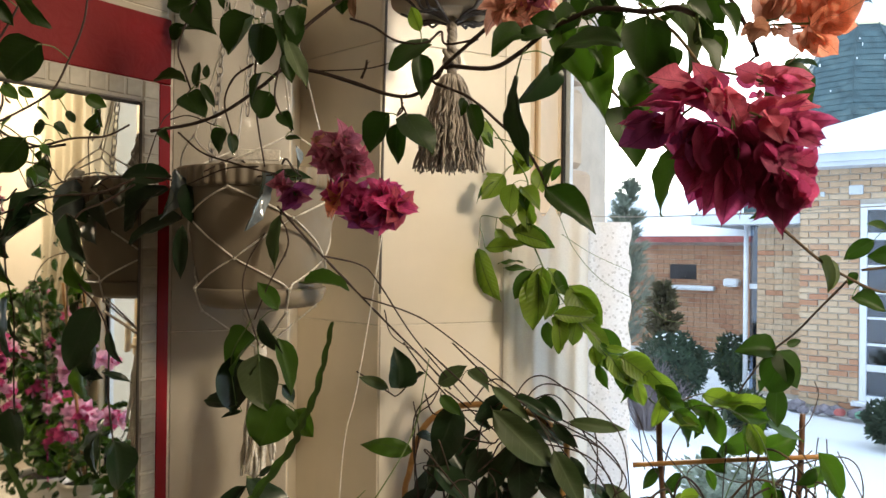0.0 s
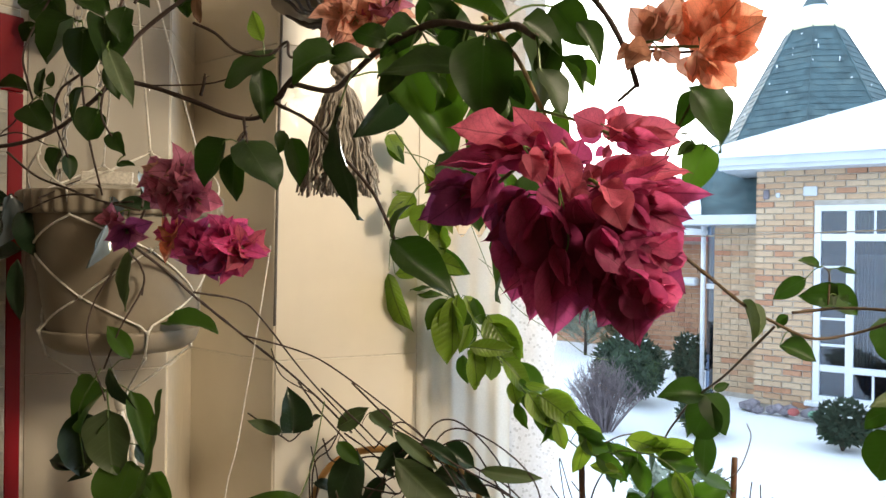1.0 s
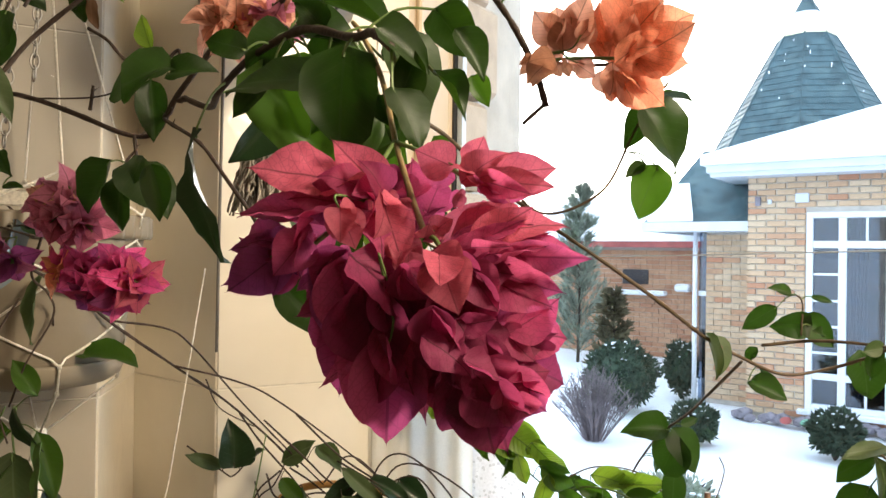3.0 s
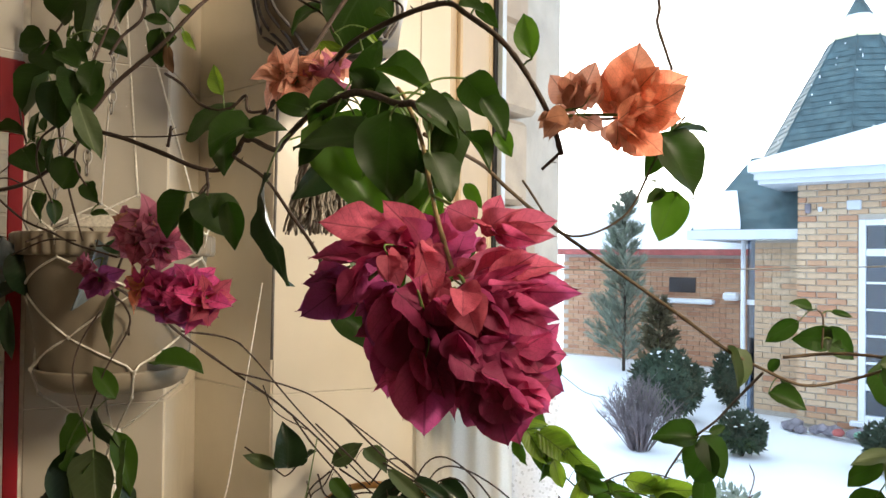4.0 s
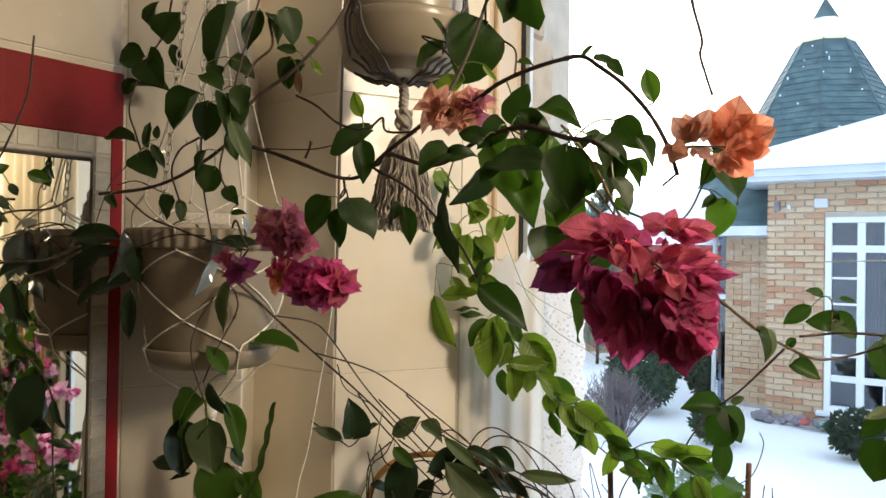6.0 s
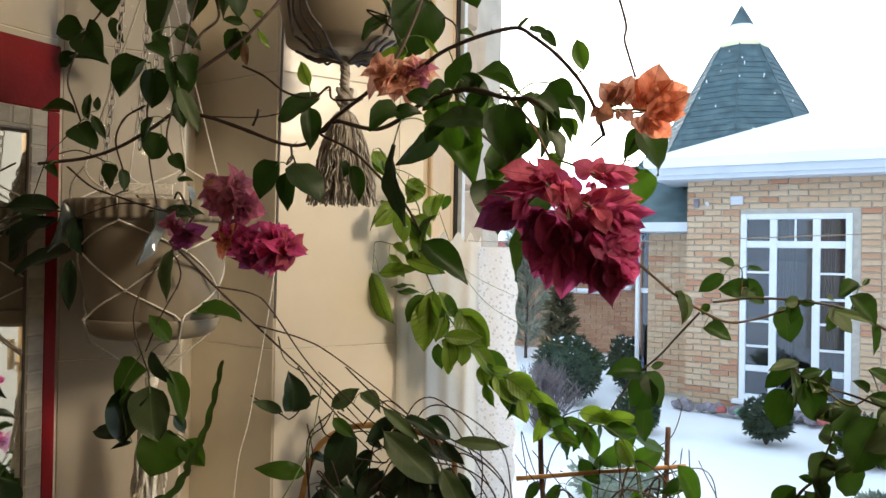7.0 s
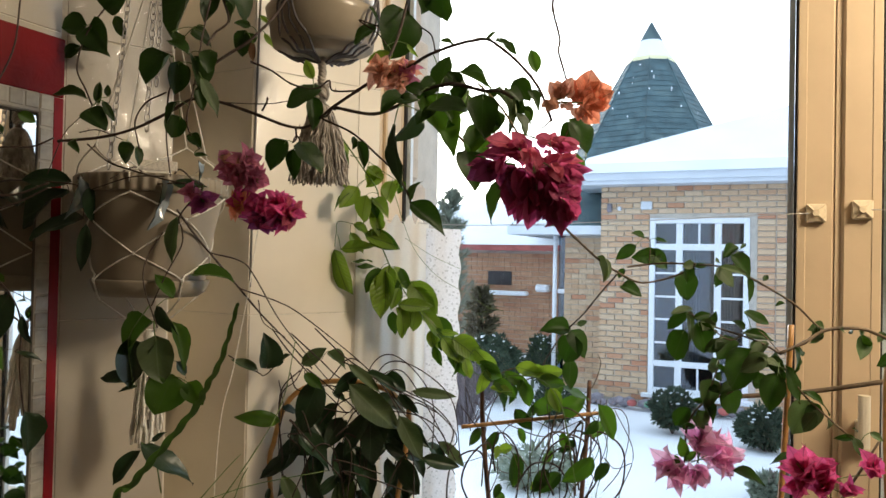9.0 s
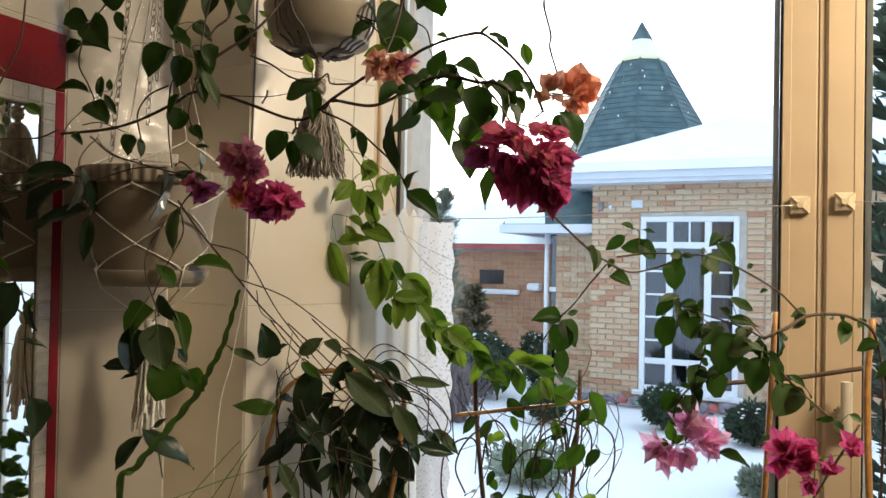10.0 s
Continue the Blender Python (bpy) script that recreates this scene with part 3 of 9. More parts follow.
film(MW, MWL - 1.05, MWL - 0.004, 1.972, 2.60, 0.006, "clear creased plastic film over the tiles above the mirror", 1.7)
film(walls["pier"][1], 0.012, walls["pier"][2] - 0.004, 0.70, 2.60, 0.005, "clear creased plastic film taped on the tiled pier", 4.2)

# hanging pots -----------------------------------------------------------------
def hanging_pot(name, cx, cy, z0, h, r, mat, label, ribs=True, bowl=0.0, base=0.84, dish=1.0):
    pot = holder(name, cx, cy, z0, label, "flower pot", "hanging pots")
    bm = bmesh.new()
    rb = r * base
    prof = [(0.002, z0 + 0.012), (rb, z0 + 0.012), (rb + 0.003, z0 + 0.018), (rb + (r * 0.94 - rb) * 0.62, z0 + h * 0.60), (r * 0.93, z0 + h * 0.84)]
    lathe(bm, prof + [(r * 0.93, z0 + h - 0.03), (r * 0.9, z0 + h - 0.03), (r * 0.80, z0 + h * 0.7), (0.002, z0 + h * 0.7)], cx, cy, 48)
    part("body", bm, mat, pot, "", True)
    bm = bmesh.new()
    lathe(bm, [(r * 0.935, z0 + h - 0.034), (r * 0.985, z0 + h - 0.033), (r, z0 + h - 0.028), (r, z0 + h - 0.004), (r * 0.985, z0 + h), (r * 0.93, z0 + h), (r * 0.92, z0 + h - 0.034), (r * 0.935, z0 + h - 0.034)], cx, cy, 264,
          (lambda a, z: 1 + (0.020 if z > z0 + h - 0.034 and z < z0 + h - 0.001 else 0) * math.sin(a * 44)) if ribs else None)
    part("rim", bm, mat, pot, "ribbed rim" if ribs else "", True)
    bm = bmesh.new()
    if bowl:
        lathe(bm, [(0.002, z0), (r * 0.34, z0), (r * 0.36, z0 - 0.003), (r * 0.52, z0 - 0.003), (r * 0.55, z0 + 0.002), (r * 0.78, z0 + bowl * 0.20), (r * 0.93, z0 + bowl * 0.50), (r * 1.0, z0 + bowl * 0.86), (r * 1.02, z0 + bowl), (r * 1.0, z0 + bowl + 0.003), (r * 0.965, z0 + bowl * 0.8), (r * 0.90, z0 + 0.0115), (0.002, z0 + 0.0085)], cx, cy, 56)
    else:
        lathe(bm, [(0.002, z0), (r * dish * 0.80, z0), (r * dish * 0.93, z0 + 0.010), (r * dish, z0 + 0.030), (r * dish * 0.985, z0 + 0.034), (r * dish * 0.96, z0 + 0.030), (r * dish * 0.90, z0 + 0.0115), (0.002, z0 + 0.0085)], cx, cy, 48)
    part("saucer", bm, mat, pot, "", True)
    bm = bmesh.new()
    lathe(bm, [(0.001, z0 + h - 0.035), (r * 0.9, z0 + h - 0.045)], cx, cy, 32, lambda a, z: 1 + 0.0 * a)
    part("soil", bm, SOIL, pot, "dark potting soil", True)
    return pot


P1 = (-0.314, 1.318)
hanging_pot("hanging_pot", P1[0], P1[1], 1.440, 0.236, 0.146, POT, "beige plastic hanging pot with ribbed rim and saucer", base=0.69, dish=0.785)
P2 = (0.020, 1.300)
hanging_pot("hanging_pot", P2[0], P2[1], 1.955, 0.20, 0.118, POT_DARK, "taupe plastic hanging pot in a dark cord net", False, 0.085)


def macrame(cx, cy, z0, h, r, top, mat, label, tail, strands, net_r):
    """Net of paired cords: gathered below, diamonds knotted up the side of the pot, gathered above."""
    hg = holder("macrame_hanger", cx, cy, z0 - 0.06, label, "plant hanger", "plant hangers")
    rng = random.Random(int(100 * z0))
    n = 4
    dish, low, mid = r * 0.785, r * 0.76, r * 0.85
    tiers = [(z0 - 0.075, 0.004, 0), (z0 - 0.004, dish * 0.90, 0), (z0 + 0.033, dish, 0), (z0 + 0.043, low * 0.97, 0.1), (z0 + 0.085, low, 1), (z0 + 0.152, mid, 0), (z0 + h - 0.036, r * 0.95, 1), (z0 + h, r * 1.005, 1), (z0 + h + 0.055, r * 0.80, 0), (top, 0.004, 0)]
    for i in range(n):
        for s in (-1, 1):
            a0 = 2 * math.pi * (i + 0.42) / n
            line = []
            for (za, ra, pa), (zb, rb, pb) in zip(tiers, tiers[1:]):
                for g in range(6):
                    q = g / 6
                    ang = a0 + s * math.pi / n * (pa + (pb - pa) * q)
                    rad = ra + (rb - ra) * q + 0.0035
                    line.append(Vector((cx + rad * math.cos(ang), cy + rad * math.sin(ang), za + (zb - za) * q)))
            line.append(Vector((cx, cy, top)))
            bm = bmesh.new()
            tube(bm, line, net_r, 6)
            for zz, rad, par in (tiers[1], tiers[2], tiers[4], tiers[5], tiers[8]):
                ang = a0 + s * math.pi / n * par
                c = Vector((cx + (rad + 0.003) * math.cos(ang), cy + (rad + 0.003) * math.sin(ang), zz))
                bmesh.ops.create_icosphere(bm, subdivisions=1, radius=net_r * 2.1, matrix=Matrix.Translation(c) @ Matrix.Diagonal((1, 1, 1.25, 1)))
            part("cord", bm, mat, hg, "", True)
    bm = bmesh.new()
    lathe(bm, [(0.001, z0 - 0.068), (0.010, z0 - 0.070), (0.012, z0 - 0.084), (0.009, z0 - 0.096), (0.001, z0 - 0.098)], cx, cy, 12)
    part("knot", bm, mat, hg, "", True)
    for k in range(strands):
        a = rng.random() * 6.28
        rr = 0.006 + 0.026 * rng.random()
        ln = tail * (0.62 + 0.38 * rng.random())
        pts = [(cx, cy, z0 - 0.09)]
        for j in range(1, 7):
            q = j / 6
            pts.append((cx + rr * q ** 0.5 * math.cos(a) + rng.uniform(-1, 1) * 0.003, cy + rr * q ** 0.5 * math.sin(a) + rng.uniform(-1, 1) * 0.003, z0 - 0.09 - ln * q))
        bm = bmesh.new()
        tube(bm, smooth_path(pts, 3), 0.0030, 5)
        part("tail_strand", bm, mat, hg, "loose cord tail", True)
    return hg


macrame(P1[0], P1[1], 1.440, 0.236, 0.146, 2.12, CORD, "off-white knotted cord hanger with loose tail", 0.225, 60, 0.0017)


def net_and_tassel(cx, cy, z0, r):
    hg = holder("tassel_hanger", cx, cy, z0 - 0.2, "dark cord net with a shaggy grey wool tassel below", "plant hanger", "plant hangers")
    rng = random.Random(9)
    for k in range(16):                          # four bands of four cords under the bowl, each band up one side
        side = math.pi / 4 + (k // 4) * math.pi / 2 + 0.12
        off = (k % 4 - 1.5) * 0.11
        pts = [(cx + 0.008 * math.cos(side), cy + 0.008 * math.sin(side), z0 - 0.016)]
        for rr, dz, sp in ((0.30, -0.008, 1.6), (0.52, -0.008, 1.9), (0.66, 0.002, 1.9), (0.80, 0.014, 1.7), (0.93, 0.038, 1.3), (1.0, 0.068, 0.8), (1.02, 0.086, 0.45)):
            b = side + off * sp + 0.05 * rng.uniform(-1, 1)
            out = r * rr + (0.006 if dz < 0.01 else 0.010)
            pts.append((cx + out * math.cos(b), cy + out * math.sin(b), z0 + 0.003 + dz))
        for zz, rad in ((0.12, r + 0.012), (0.20, r + 0.012), (0.5, 0.4 * r)):
            b = side + 0.02 * math.cos(1.6 * (k % 4) + 30 * zz)
            pts.append((cx + (rad + 0.003 * (k % 2)) * math.cos(b), cy + (rad + 0.003 * (k % 2)) * math.sin(b), z0 + zz))
        pts.append((cx, cy, 2.72))
        bm = bmesh.new()
        tube(bm, smooth_path(pts, 4), 0.0026, 5)
        part("net_cord", bm, CORD_DARK, hg, "", True)
    bm = bmesh.new()
    bmesh.ops.create_icosphere(bm, subdivisions=3, radius=0.0135, matrix=Matrix.Translation((cx, cy, z0 - 0.076)) @ Matrix.Diagonal((1, 1, 1.25, 1)))
    for g in range(4):
        ph = g * math.pi / 2
        tube(bm, [Vector((cx + 0.0125 * math.cos(ph + 2.4 * q), cy + 0.0125 * math.sin(ph + 2.4 * q), z0 - 0.062 - 0.030 * q)) for q in [i / 10 for i in range(11)]], 0.0042, 7)
    part("knot", bm, CORD_GREY, hg, "thick knot in the cord", True)
    bm = bmesh.new()
    for k in range(3):
        line = [Vector((cx + 0.005 * math.cos(2.1 * k + 26 * q), cy + 0.005 * math.sin(2.1 * k + 26 * q), z0 - 0.006 - 0.108 * q)) for q in [i / 16 for i in range(17)]]
        tube(bm, line, 0.0055, 7)
    part("twisted_cord", bm, CORD_GREY, hg, "thick twisted grey cord", True)
    bm = bmesh.new()
    for k in range(460):
        a = rng.random() * 6.28
        rr = 0.056 * math.sqrt(rng.random())
        ln = 0.128 + 0.042 * rng.random()
        ph, tw, amp = rng.random() * 6.28, rng.uniform(9, 30), rng.uniform(0.0010, 0.0046)
        lean, fray = rng.uniform(-0.010, 0.010), rng.uniform(-0.012, 0.012)
        line = []
        for j in range(19):
            q = j / 18
            s = rr * (0.20 + 0.80 * q ** 0.55)
            wob = amp * q ** 0.5
            line.append(Vector((cx + s * math.cos(a) + wob * math.cos(ph + tw * q) + lean * q, cy + s * math.sin(a) + wob * math.sin(ph * 1.7 + tw * q) + fray * q * q, z0 - 0.105 - ln * q)))
        tube(bm, line, rng.uniform(0.0010, 0.0022), 4)
    part("tassel", bm, CORD_GREY, hg, "shaggy grey wool tassel", True)
    return hg


net_and_tassel(P2[0], P2[1], 1.952, 0.118)


def chain(x0, y0, z0, x1, y1, z1):
    """Oval links, each turned a quarter against the next."""
    a, b = Vector((x0, y0, z0)), Vector((x1, y1, z1))
    ch = holder("chain", x0, y0, z0, "thin galvanised chain holding the hanging pot", "chain", "pot chains")
    d = (b - a).normalized()
    side = d.cross(Vector((0, 1, 0))).normalized()
    other = d.cross(side)
    n = int((b - a).length / 0.0165)
    bm = bmesh.new()
    ring = [(0.011 * math.cos(t), 0.0055 * math.sin(t)) for t in [2 * math.pi * k / 12 for k in range(13)]]
    tube(bm, [Vector((0, q, p)) for p, q in ring], 0.0014, 5)
    data = mesh_of("link", bm, CHAIN, True)
    rot = Matrix((side, other, d)).transposed()
    for i in range(n):
        ob = new("link", data)
        ob.rotation_mode = "QUATERNION"
        ob.rotation_quaternion = (rot @ Matrix.Rotation(radians(45 + 90 * (i % 2)), 3, "Z")).to_quaternion()
        ob.location = a + d * (0.0165 * (i + 0.5))
        under(ob, ch)
    return ch


chain(-0.388, 1.262, 1.69, -0.345, 1.30, 2.30)
chain(-0.312, 1.215, 1.76, -0.302, 1.25, 2.30)
chain(-0.306, 1.275, 1.86, -0.298, 1.29, 2.30)

bm = bmesh.new()
box(bm, (-0.034, -0.002, -0.008), (0.034, 0.002, 0.011), pose(-0.285, 1.185, 1.689, -12, 0, 8), 0.0015)
thing("plant_label", bm, CORD, "small white plastic plant label on the pot rim", "plant label")

# cable down the pillar's edge, and a loose string
def rod(name, pts, radius, mat, label, category, per=8, sides=6):
    bm = bmesh.new()
    tube(bm, smooth_path(pts, per), radius, sides)
    return thing(name, bm, mat, label, category, smooth=True)


rod("cable", [(-0.118, 1.556, 2.72), (-0.117, 1.556, 2.3), (-0.122, 1.556, 2.0), (-0.126, 1.557, 1.70), (-0.128, 1.557, 1.45)], 0.0028, CABLE, "dark electric cable down the pillar's edge", "cable")
rod("string", [(-0.105, 1.40, 1.60), (-0.124, 1.385, 1.45), (-0.152, 1.39, 1.28), (-0.182, 1.40, 1.10), (-0.20, 1.40, 0.462)], 0.0013, CORD, "thin white string hanging down", "string")

# curtain in the window's corner -------------------------------------------------
def curtain():
    cu = holder("net_curtain", 0.28, 1.72, 1.62, "gathered cream net curtain with a white lace band", "curtain")
    bm = bmesh.new()
    a, b = Vector((0.135, 1.69, 0)), Vector((0.345, 1.755, 0))
    n = Vector((0.30, -0.95, 0))
    rng = random.Random(5)
    rows, cols = 24, 90
    grid = []
    for i in range(rows + 1):
        z = 1.635 - 1.10 * i / rows
        row = []
        for j in range(cols + 1):
            s = j / cols
            amp = 0.003 + 0.004 * min(1, i / 6)
            off = amp * math.sin(s * 27 + 0.9 * math.sin(i * 0.22)) + 0.006 * math.sin(s * 11 + i * 0.10)
            p = a.lerp(b, s) + n * off
            top = 0.012 * math.sin(s * 38) * max(0, 1 - i / 2)
            row.append(bm.verts.new((p.x, p.y, z + top)))
        grid.append(row)
    for i in range(rows):
        for j in range(cols):
            bm.faces.new((grid[i][j], grid[i][j + 1], grid[i + 1][j + 1], grid[i + 1][j]))
    part("pleated_net", bm, SHEER, cu, "sheer cream gathers", True)
    bm = bmesh.new()
    a, b = Vector((0.335, 1.745, 0)), Vector((0.430, 1.742, 0))
    grid = []
    for i in range(61):
        z = 1.612 - 1.08 * i / 60
        row = []
        for j in range(13):
            s = j / 12
            edge = 0.004 * math.sin(i * 1.3) if j == 12 else 0
            p = a.lerp(b, s) + n * (0.004 * math.sin(s * 7 + i * 0.05)) + Vector((edge, 0, 0))
            row.append(bm.verts.new((p.x, p.y, z)))
        grid.append(row)
    for i in range(60):
        for j in range(12):
            bm.faces.new((grid[i][j], grid[i][j + 1], grid[i + 1][j + 1], grid[i + 1][j]))
    part("lace_band", bm, LACE, cu, "white lace band with scalloped edge", True)


curtain()


def side_curtain():
    """Cream cloth in soft folds before the second sash."""
    bm = bmesh.new()
    grid = []
    for i in range(25):
        z = 2.55 - 1.85 * i / 24
        drawn = 0.26 * min(1.0, max(0.0, (1.62 - z) / 0.40)) ** 1.5
        grid.append([bm.verts.new(win_m @ Vector((1.305 + drawn + (0.60 - drawn) * j / 60, -0.095 + 0.014 * math.sin(j * 0.78 + 0.3 * math.sin(i * 0.3)) + 0.006 * math.sin(j * 0.31 + i * 0.12), z))) for j in range(61)])
    for i in range(24):
        for j in range(60):
            bm.faces.new((grid[i][j], grid[i][j + 1], grid[i + 1][j + 1], grid[i + 1][j]))
    thing("side_curtain", bm, DRAPE_CREAM, "plain cream cloth curtain drawn aside at the second sash", "curtain", smooth=True)


side_curtain()
K1, K2 = win_m @ Vector((1.106, -0.041, 1.652)), win_m @ Vector((1.200, -0.052, 1.658))
rod("curtain_wire", [(0.20, 1.735, 1.630), (0.45, 1.735, 1.624), tuple(win_m @ Vector((0.6, -0.042, 1.632))), tuple(K1)], 0.0012, WIRE, "thin curtain wire across the window", "curtain wire")
rod("curtain_wire", [tuple(K2), tuple(win_m @ Vector((1.35, -0.052, 1.656))), tuple(win_m @ Vector((1.58, -0.052, 1.655)))], 0.0012, WIRE, "thin curtain wire across the window", "curtain wire")


def wire_clip(c):
    """Square rosette with four ridges and a round boss."""
    cl = holder("wire_clip", c.x, c.y, c.z, "small cream plastic wire holder shaped like a square rosette", "wire holder", "wire holders")
    loc = Matrix(((WD.x, WN.x, 0, c.x), (WD.y, WN.y, 0, c.y), (0, 0, 1, c.z), (0, 0, 0, 1)))
    bm = bmesh.new()
    box(bm, (-0.0215, 0.004, -0.0215), (0.0215, 0.018, 0.0215), loc, 0.003)
    vs = [bm.verts.new(loc @ Vector(p)) for p in ((-0.019, 0.004, -0.019), (0.019, 0.004, -0.019), (0.019, 0.004, 0.019), (-0.019, 0.004, 0.019), (0, -0.002, 0))]
    for i in range(4):
        bm.faces.new((vs[i], vs[(i + 1) % 4], vs[4]))
    part("base", bm, BRASSY, cl)
    for s in (-1, 1):
        bm = bmesh.new()
        tube(bm, [loc @ Vector((-0.019, 0.003, -0.019 * s)), loc @ Vector((0, -0.002, 0)), loc @ Vector((0.019, 0.003, 0.019 * s))], 0.0022, 5)
        part("ridge", bm, BRASSY, cl)
    bm = bmesh.new()
    tube(bm, [loc @ Vector((0, -0.007, 0)), loc @ Vector((0, 0.002, 0))], 0.0078, 14)
    part("boss", bm, BRASSY, cl, "round boss", False)


wire_clip(K1 + WN * -0.004)
wire_clip(K2 + WN * -0.004)

# ceiling lamp behind the viewer
bm = bmesh.new()
lathe(bm, [(0.001, 2.612), (0.15, 2.615), (0.19, 2.64), (0.20, 2.68), (0.001, 2.68)], 1.42, 0.02, 32)
lampob = thing("ceiling_lamp", bm, GLOW, "round warm white ceiling lamp switched on", "ceiling lamp", smooth=True)
bm = bmesh.new()
lathe(bm, [(0.001, 2.681), (0.21, 2.681), (0.21, 2.7195), (0.001, 2.7195)], 1.42, 0.02, 32)
part("mount", bm, CEIL, lampob)

# supports among the plants ------------------------------------------------------
def standing_pot(x, y, r, h, label):
    z = 0.4605
    pt = holder("flower_pot", x, y, z, label, "flower pot", "pots on the ledge")
    bm = bmesh.new()
    lathe(bm, [(0.002, z + 0.006), (r * 0.72, z + 0.006), (r * 0.95, z + h - 0.03), (r, z + h - 0.028), (r * 1.03, z + h - 0.012), (r, z + h), (r * 0.94, z + h), (r * 0.92, z + h - 0.02), (r * 0.9, z + h - 0.03), (0.002, z + h - 0.03)], x, y, 40)
    part("body", bm, TERRA, pt, "", True)
    bm = bmesh.new()
    lathe(bm, [(0.001, z + h - 0.018), (r * 0.93, z + h - 0.024)], x, y, 24)
    part("soil", bm, SOIL, pt)
    bm = bmesh.new()
    lathe(bm, [(0.002, z), (r * 0.9, z), (r * 1.02, z + 0.018), (r * 0.99, z + 0.018), (r * 0.86, z + 0.0055), (0.002, z + 0.0055)], x, y, 40)
    part("saucer", bm, TERRA, pt, "", True)


standing_pot(0.08, 1.52, 0.11, 0.15, "white glazed pot of the wax plant on the ledge")
standing_pot(0.59, 1.50, 0.12, 0.14, "white glazed pot with the bamboo trellis on the ledge")
standing_pot(0.890, 1.035, 0.092, 0.272, "tall white glazed pot of the bougainvillea on the ledge")

standing_pot(-0.35, 1.265, 0.075, 0.13, "small white glazed pot of the cactus on the ledge")
rod("cane_hoop", [(-0.02, 1.55, 0.58), (-0.07, 1.569, 0.98), (-0.062, 1.566, 1.08), (-0.04, 1.56, 1.16), (0.0, 1.55, 1.205), (0.063, 1.54, 1.225), (0.15, 1.525, 1.222), (0.225, 1.515, 1.19), (0.255, 1.51, 1.10), (0.17, 1.51, 0.58)], 0.0065, BAMBOO, "bent honey-brown cane hoop in the wax plant's pot", "plant support", 8, 8)


def trellis():
    t = holder("bamboo_trellis", 0.59, 1.53, 0.86, "small bamboo trellis tied from stakes and a crossbar", "plant trellis")
    for pts, r, mat in (([(0.51, 1.54, 0.58), (0.462, 1.559, 1.05), (0.452, 1.559, 1.222)], 0.0062, STAKE), ([(0.68, 1.51, 0.58), (0.716, 1.506, 1.05), (0.722, 1.503, 1.225)], 0.0060, STAKE)):
        bm = bmesh.new()
        tube(bm, smooth_path(pts, 8), r, 8, 0.9, 0.15, random.Random(3))
        part("stake", bm, mat, t, "brown cane stake", True)
    bm = bmesh.new()
    tube(bm, smooth_path([(0.398, 1.548, 1.105), (0.58, 1.515, 1.127), (0.753, 1.48, 1.147)], 10), 0.0052, 8, 0.9, 0.12, random.Random(2))
    part("crossbar", bm, BAMBOO, t, "honey-coloured bamboo crossbar", True)


trellis()
rod("flat_stake", [(0.905, 1.030, 0.70), (0.900, 0.985, 1.1), (0.890, 0.950, 1.415)], 0.0062, BAMBOO, "honey-coloured bamboo stake among the bougainvillea", "plant support", 6, 5)
rod("flat_stake", [(1.118, 0.93, 0.58), (1.13, 0.98, 1.2), (1.142, 0.98, 1.40)], 0.0075, BAMBOO, "honey-coloured bamboo stake among the bougainvillea", "plant support", 6, 5)
rod("dowel", [(0.90, 1.19, 1.235), (1.06, 1.125, 1.256), (1.19, 1.045, 1.29)], 0.0055, BARK_PALE, "light brown wooden rod lying through the branches", "plant support")

# epiphyllum: notched green shoot rising from the ledge
def cactus():
    c = holder("epiphyllum", -0.33, 1.24, 0.60, "bright green notched cactus shoot", "cactus")
    bm = bmesh.new()
    line = smooth_path([(-0.360, 1.255, 0.580), (-0.345, 1.200, 0.800), (-0.322, 1.080, 1.090), (-0.295, 1.061, 1.130), (-0.261, 1.042, 1.175), (-0.220, 1.024, 1.227), (-0.184, 1.005, 1.276), (-0.169, 0.986, 1.309), (-0.148, 0.968, 1.350), (-0.132, 0.949, 1.403), (-0.120, 0.930, 1.449)], 10)
    n = len(line)
    for f in range(3):
        ang = 2 * math.pi * f / 3 + 0.4
        prev = None
        for i, p in enumerate(line):
            d = (line[min(i + 1, n - 1)] - line[max(i - 1, 0)]).normalized()
            a = d.cross(Vector((0, 1, 0))).normalized()
            b = d.cross(a)
            o = math.cos(ang) * a + math.sin(ang) * b
            w = 0.0080 * (0.50 + 0.60 * abs(math.sin(i * 0.50 + f))) * (1 - 0.55 * (i / n) ** 3)
            t = d.cross(o) * 0.0016
            cur = [bm.verts.new(p + t), bm.verts.new(p + o * w), bm.verts.new(p - t)]
            if prev:
                bm.faces.new((prev[0], cur[0], cur[1], prev[1]))
                bm.faces.new((prev[1], cur[1], cur[2], prev[2]))
            prev = cur
    part("shoot", bm, CACTUS, c)


cactus()
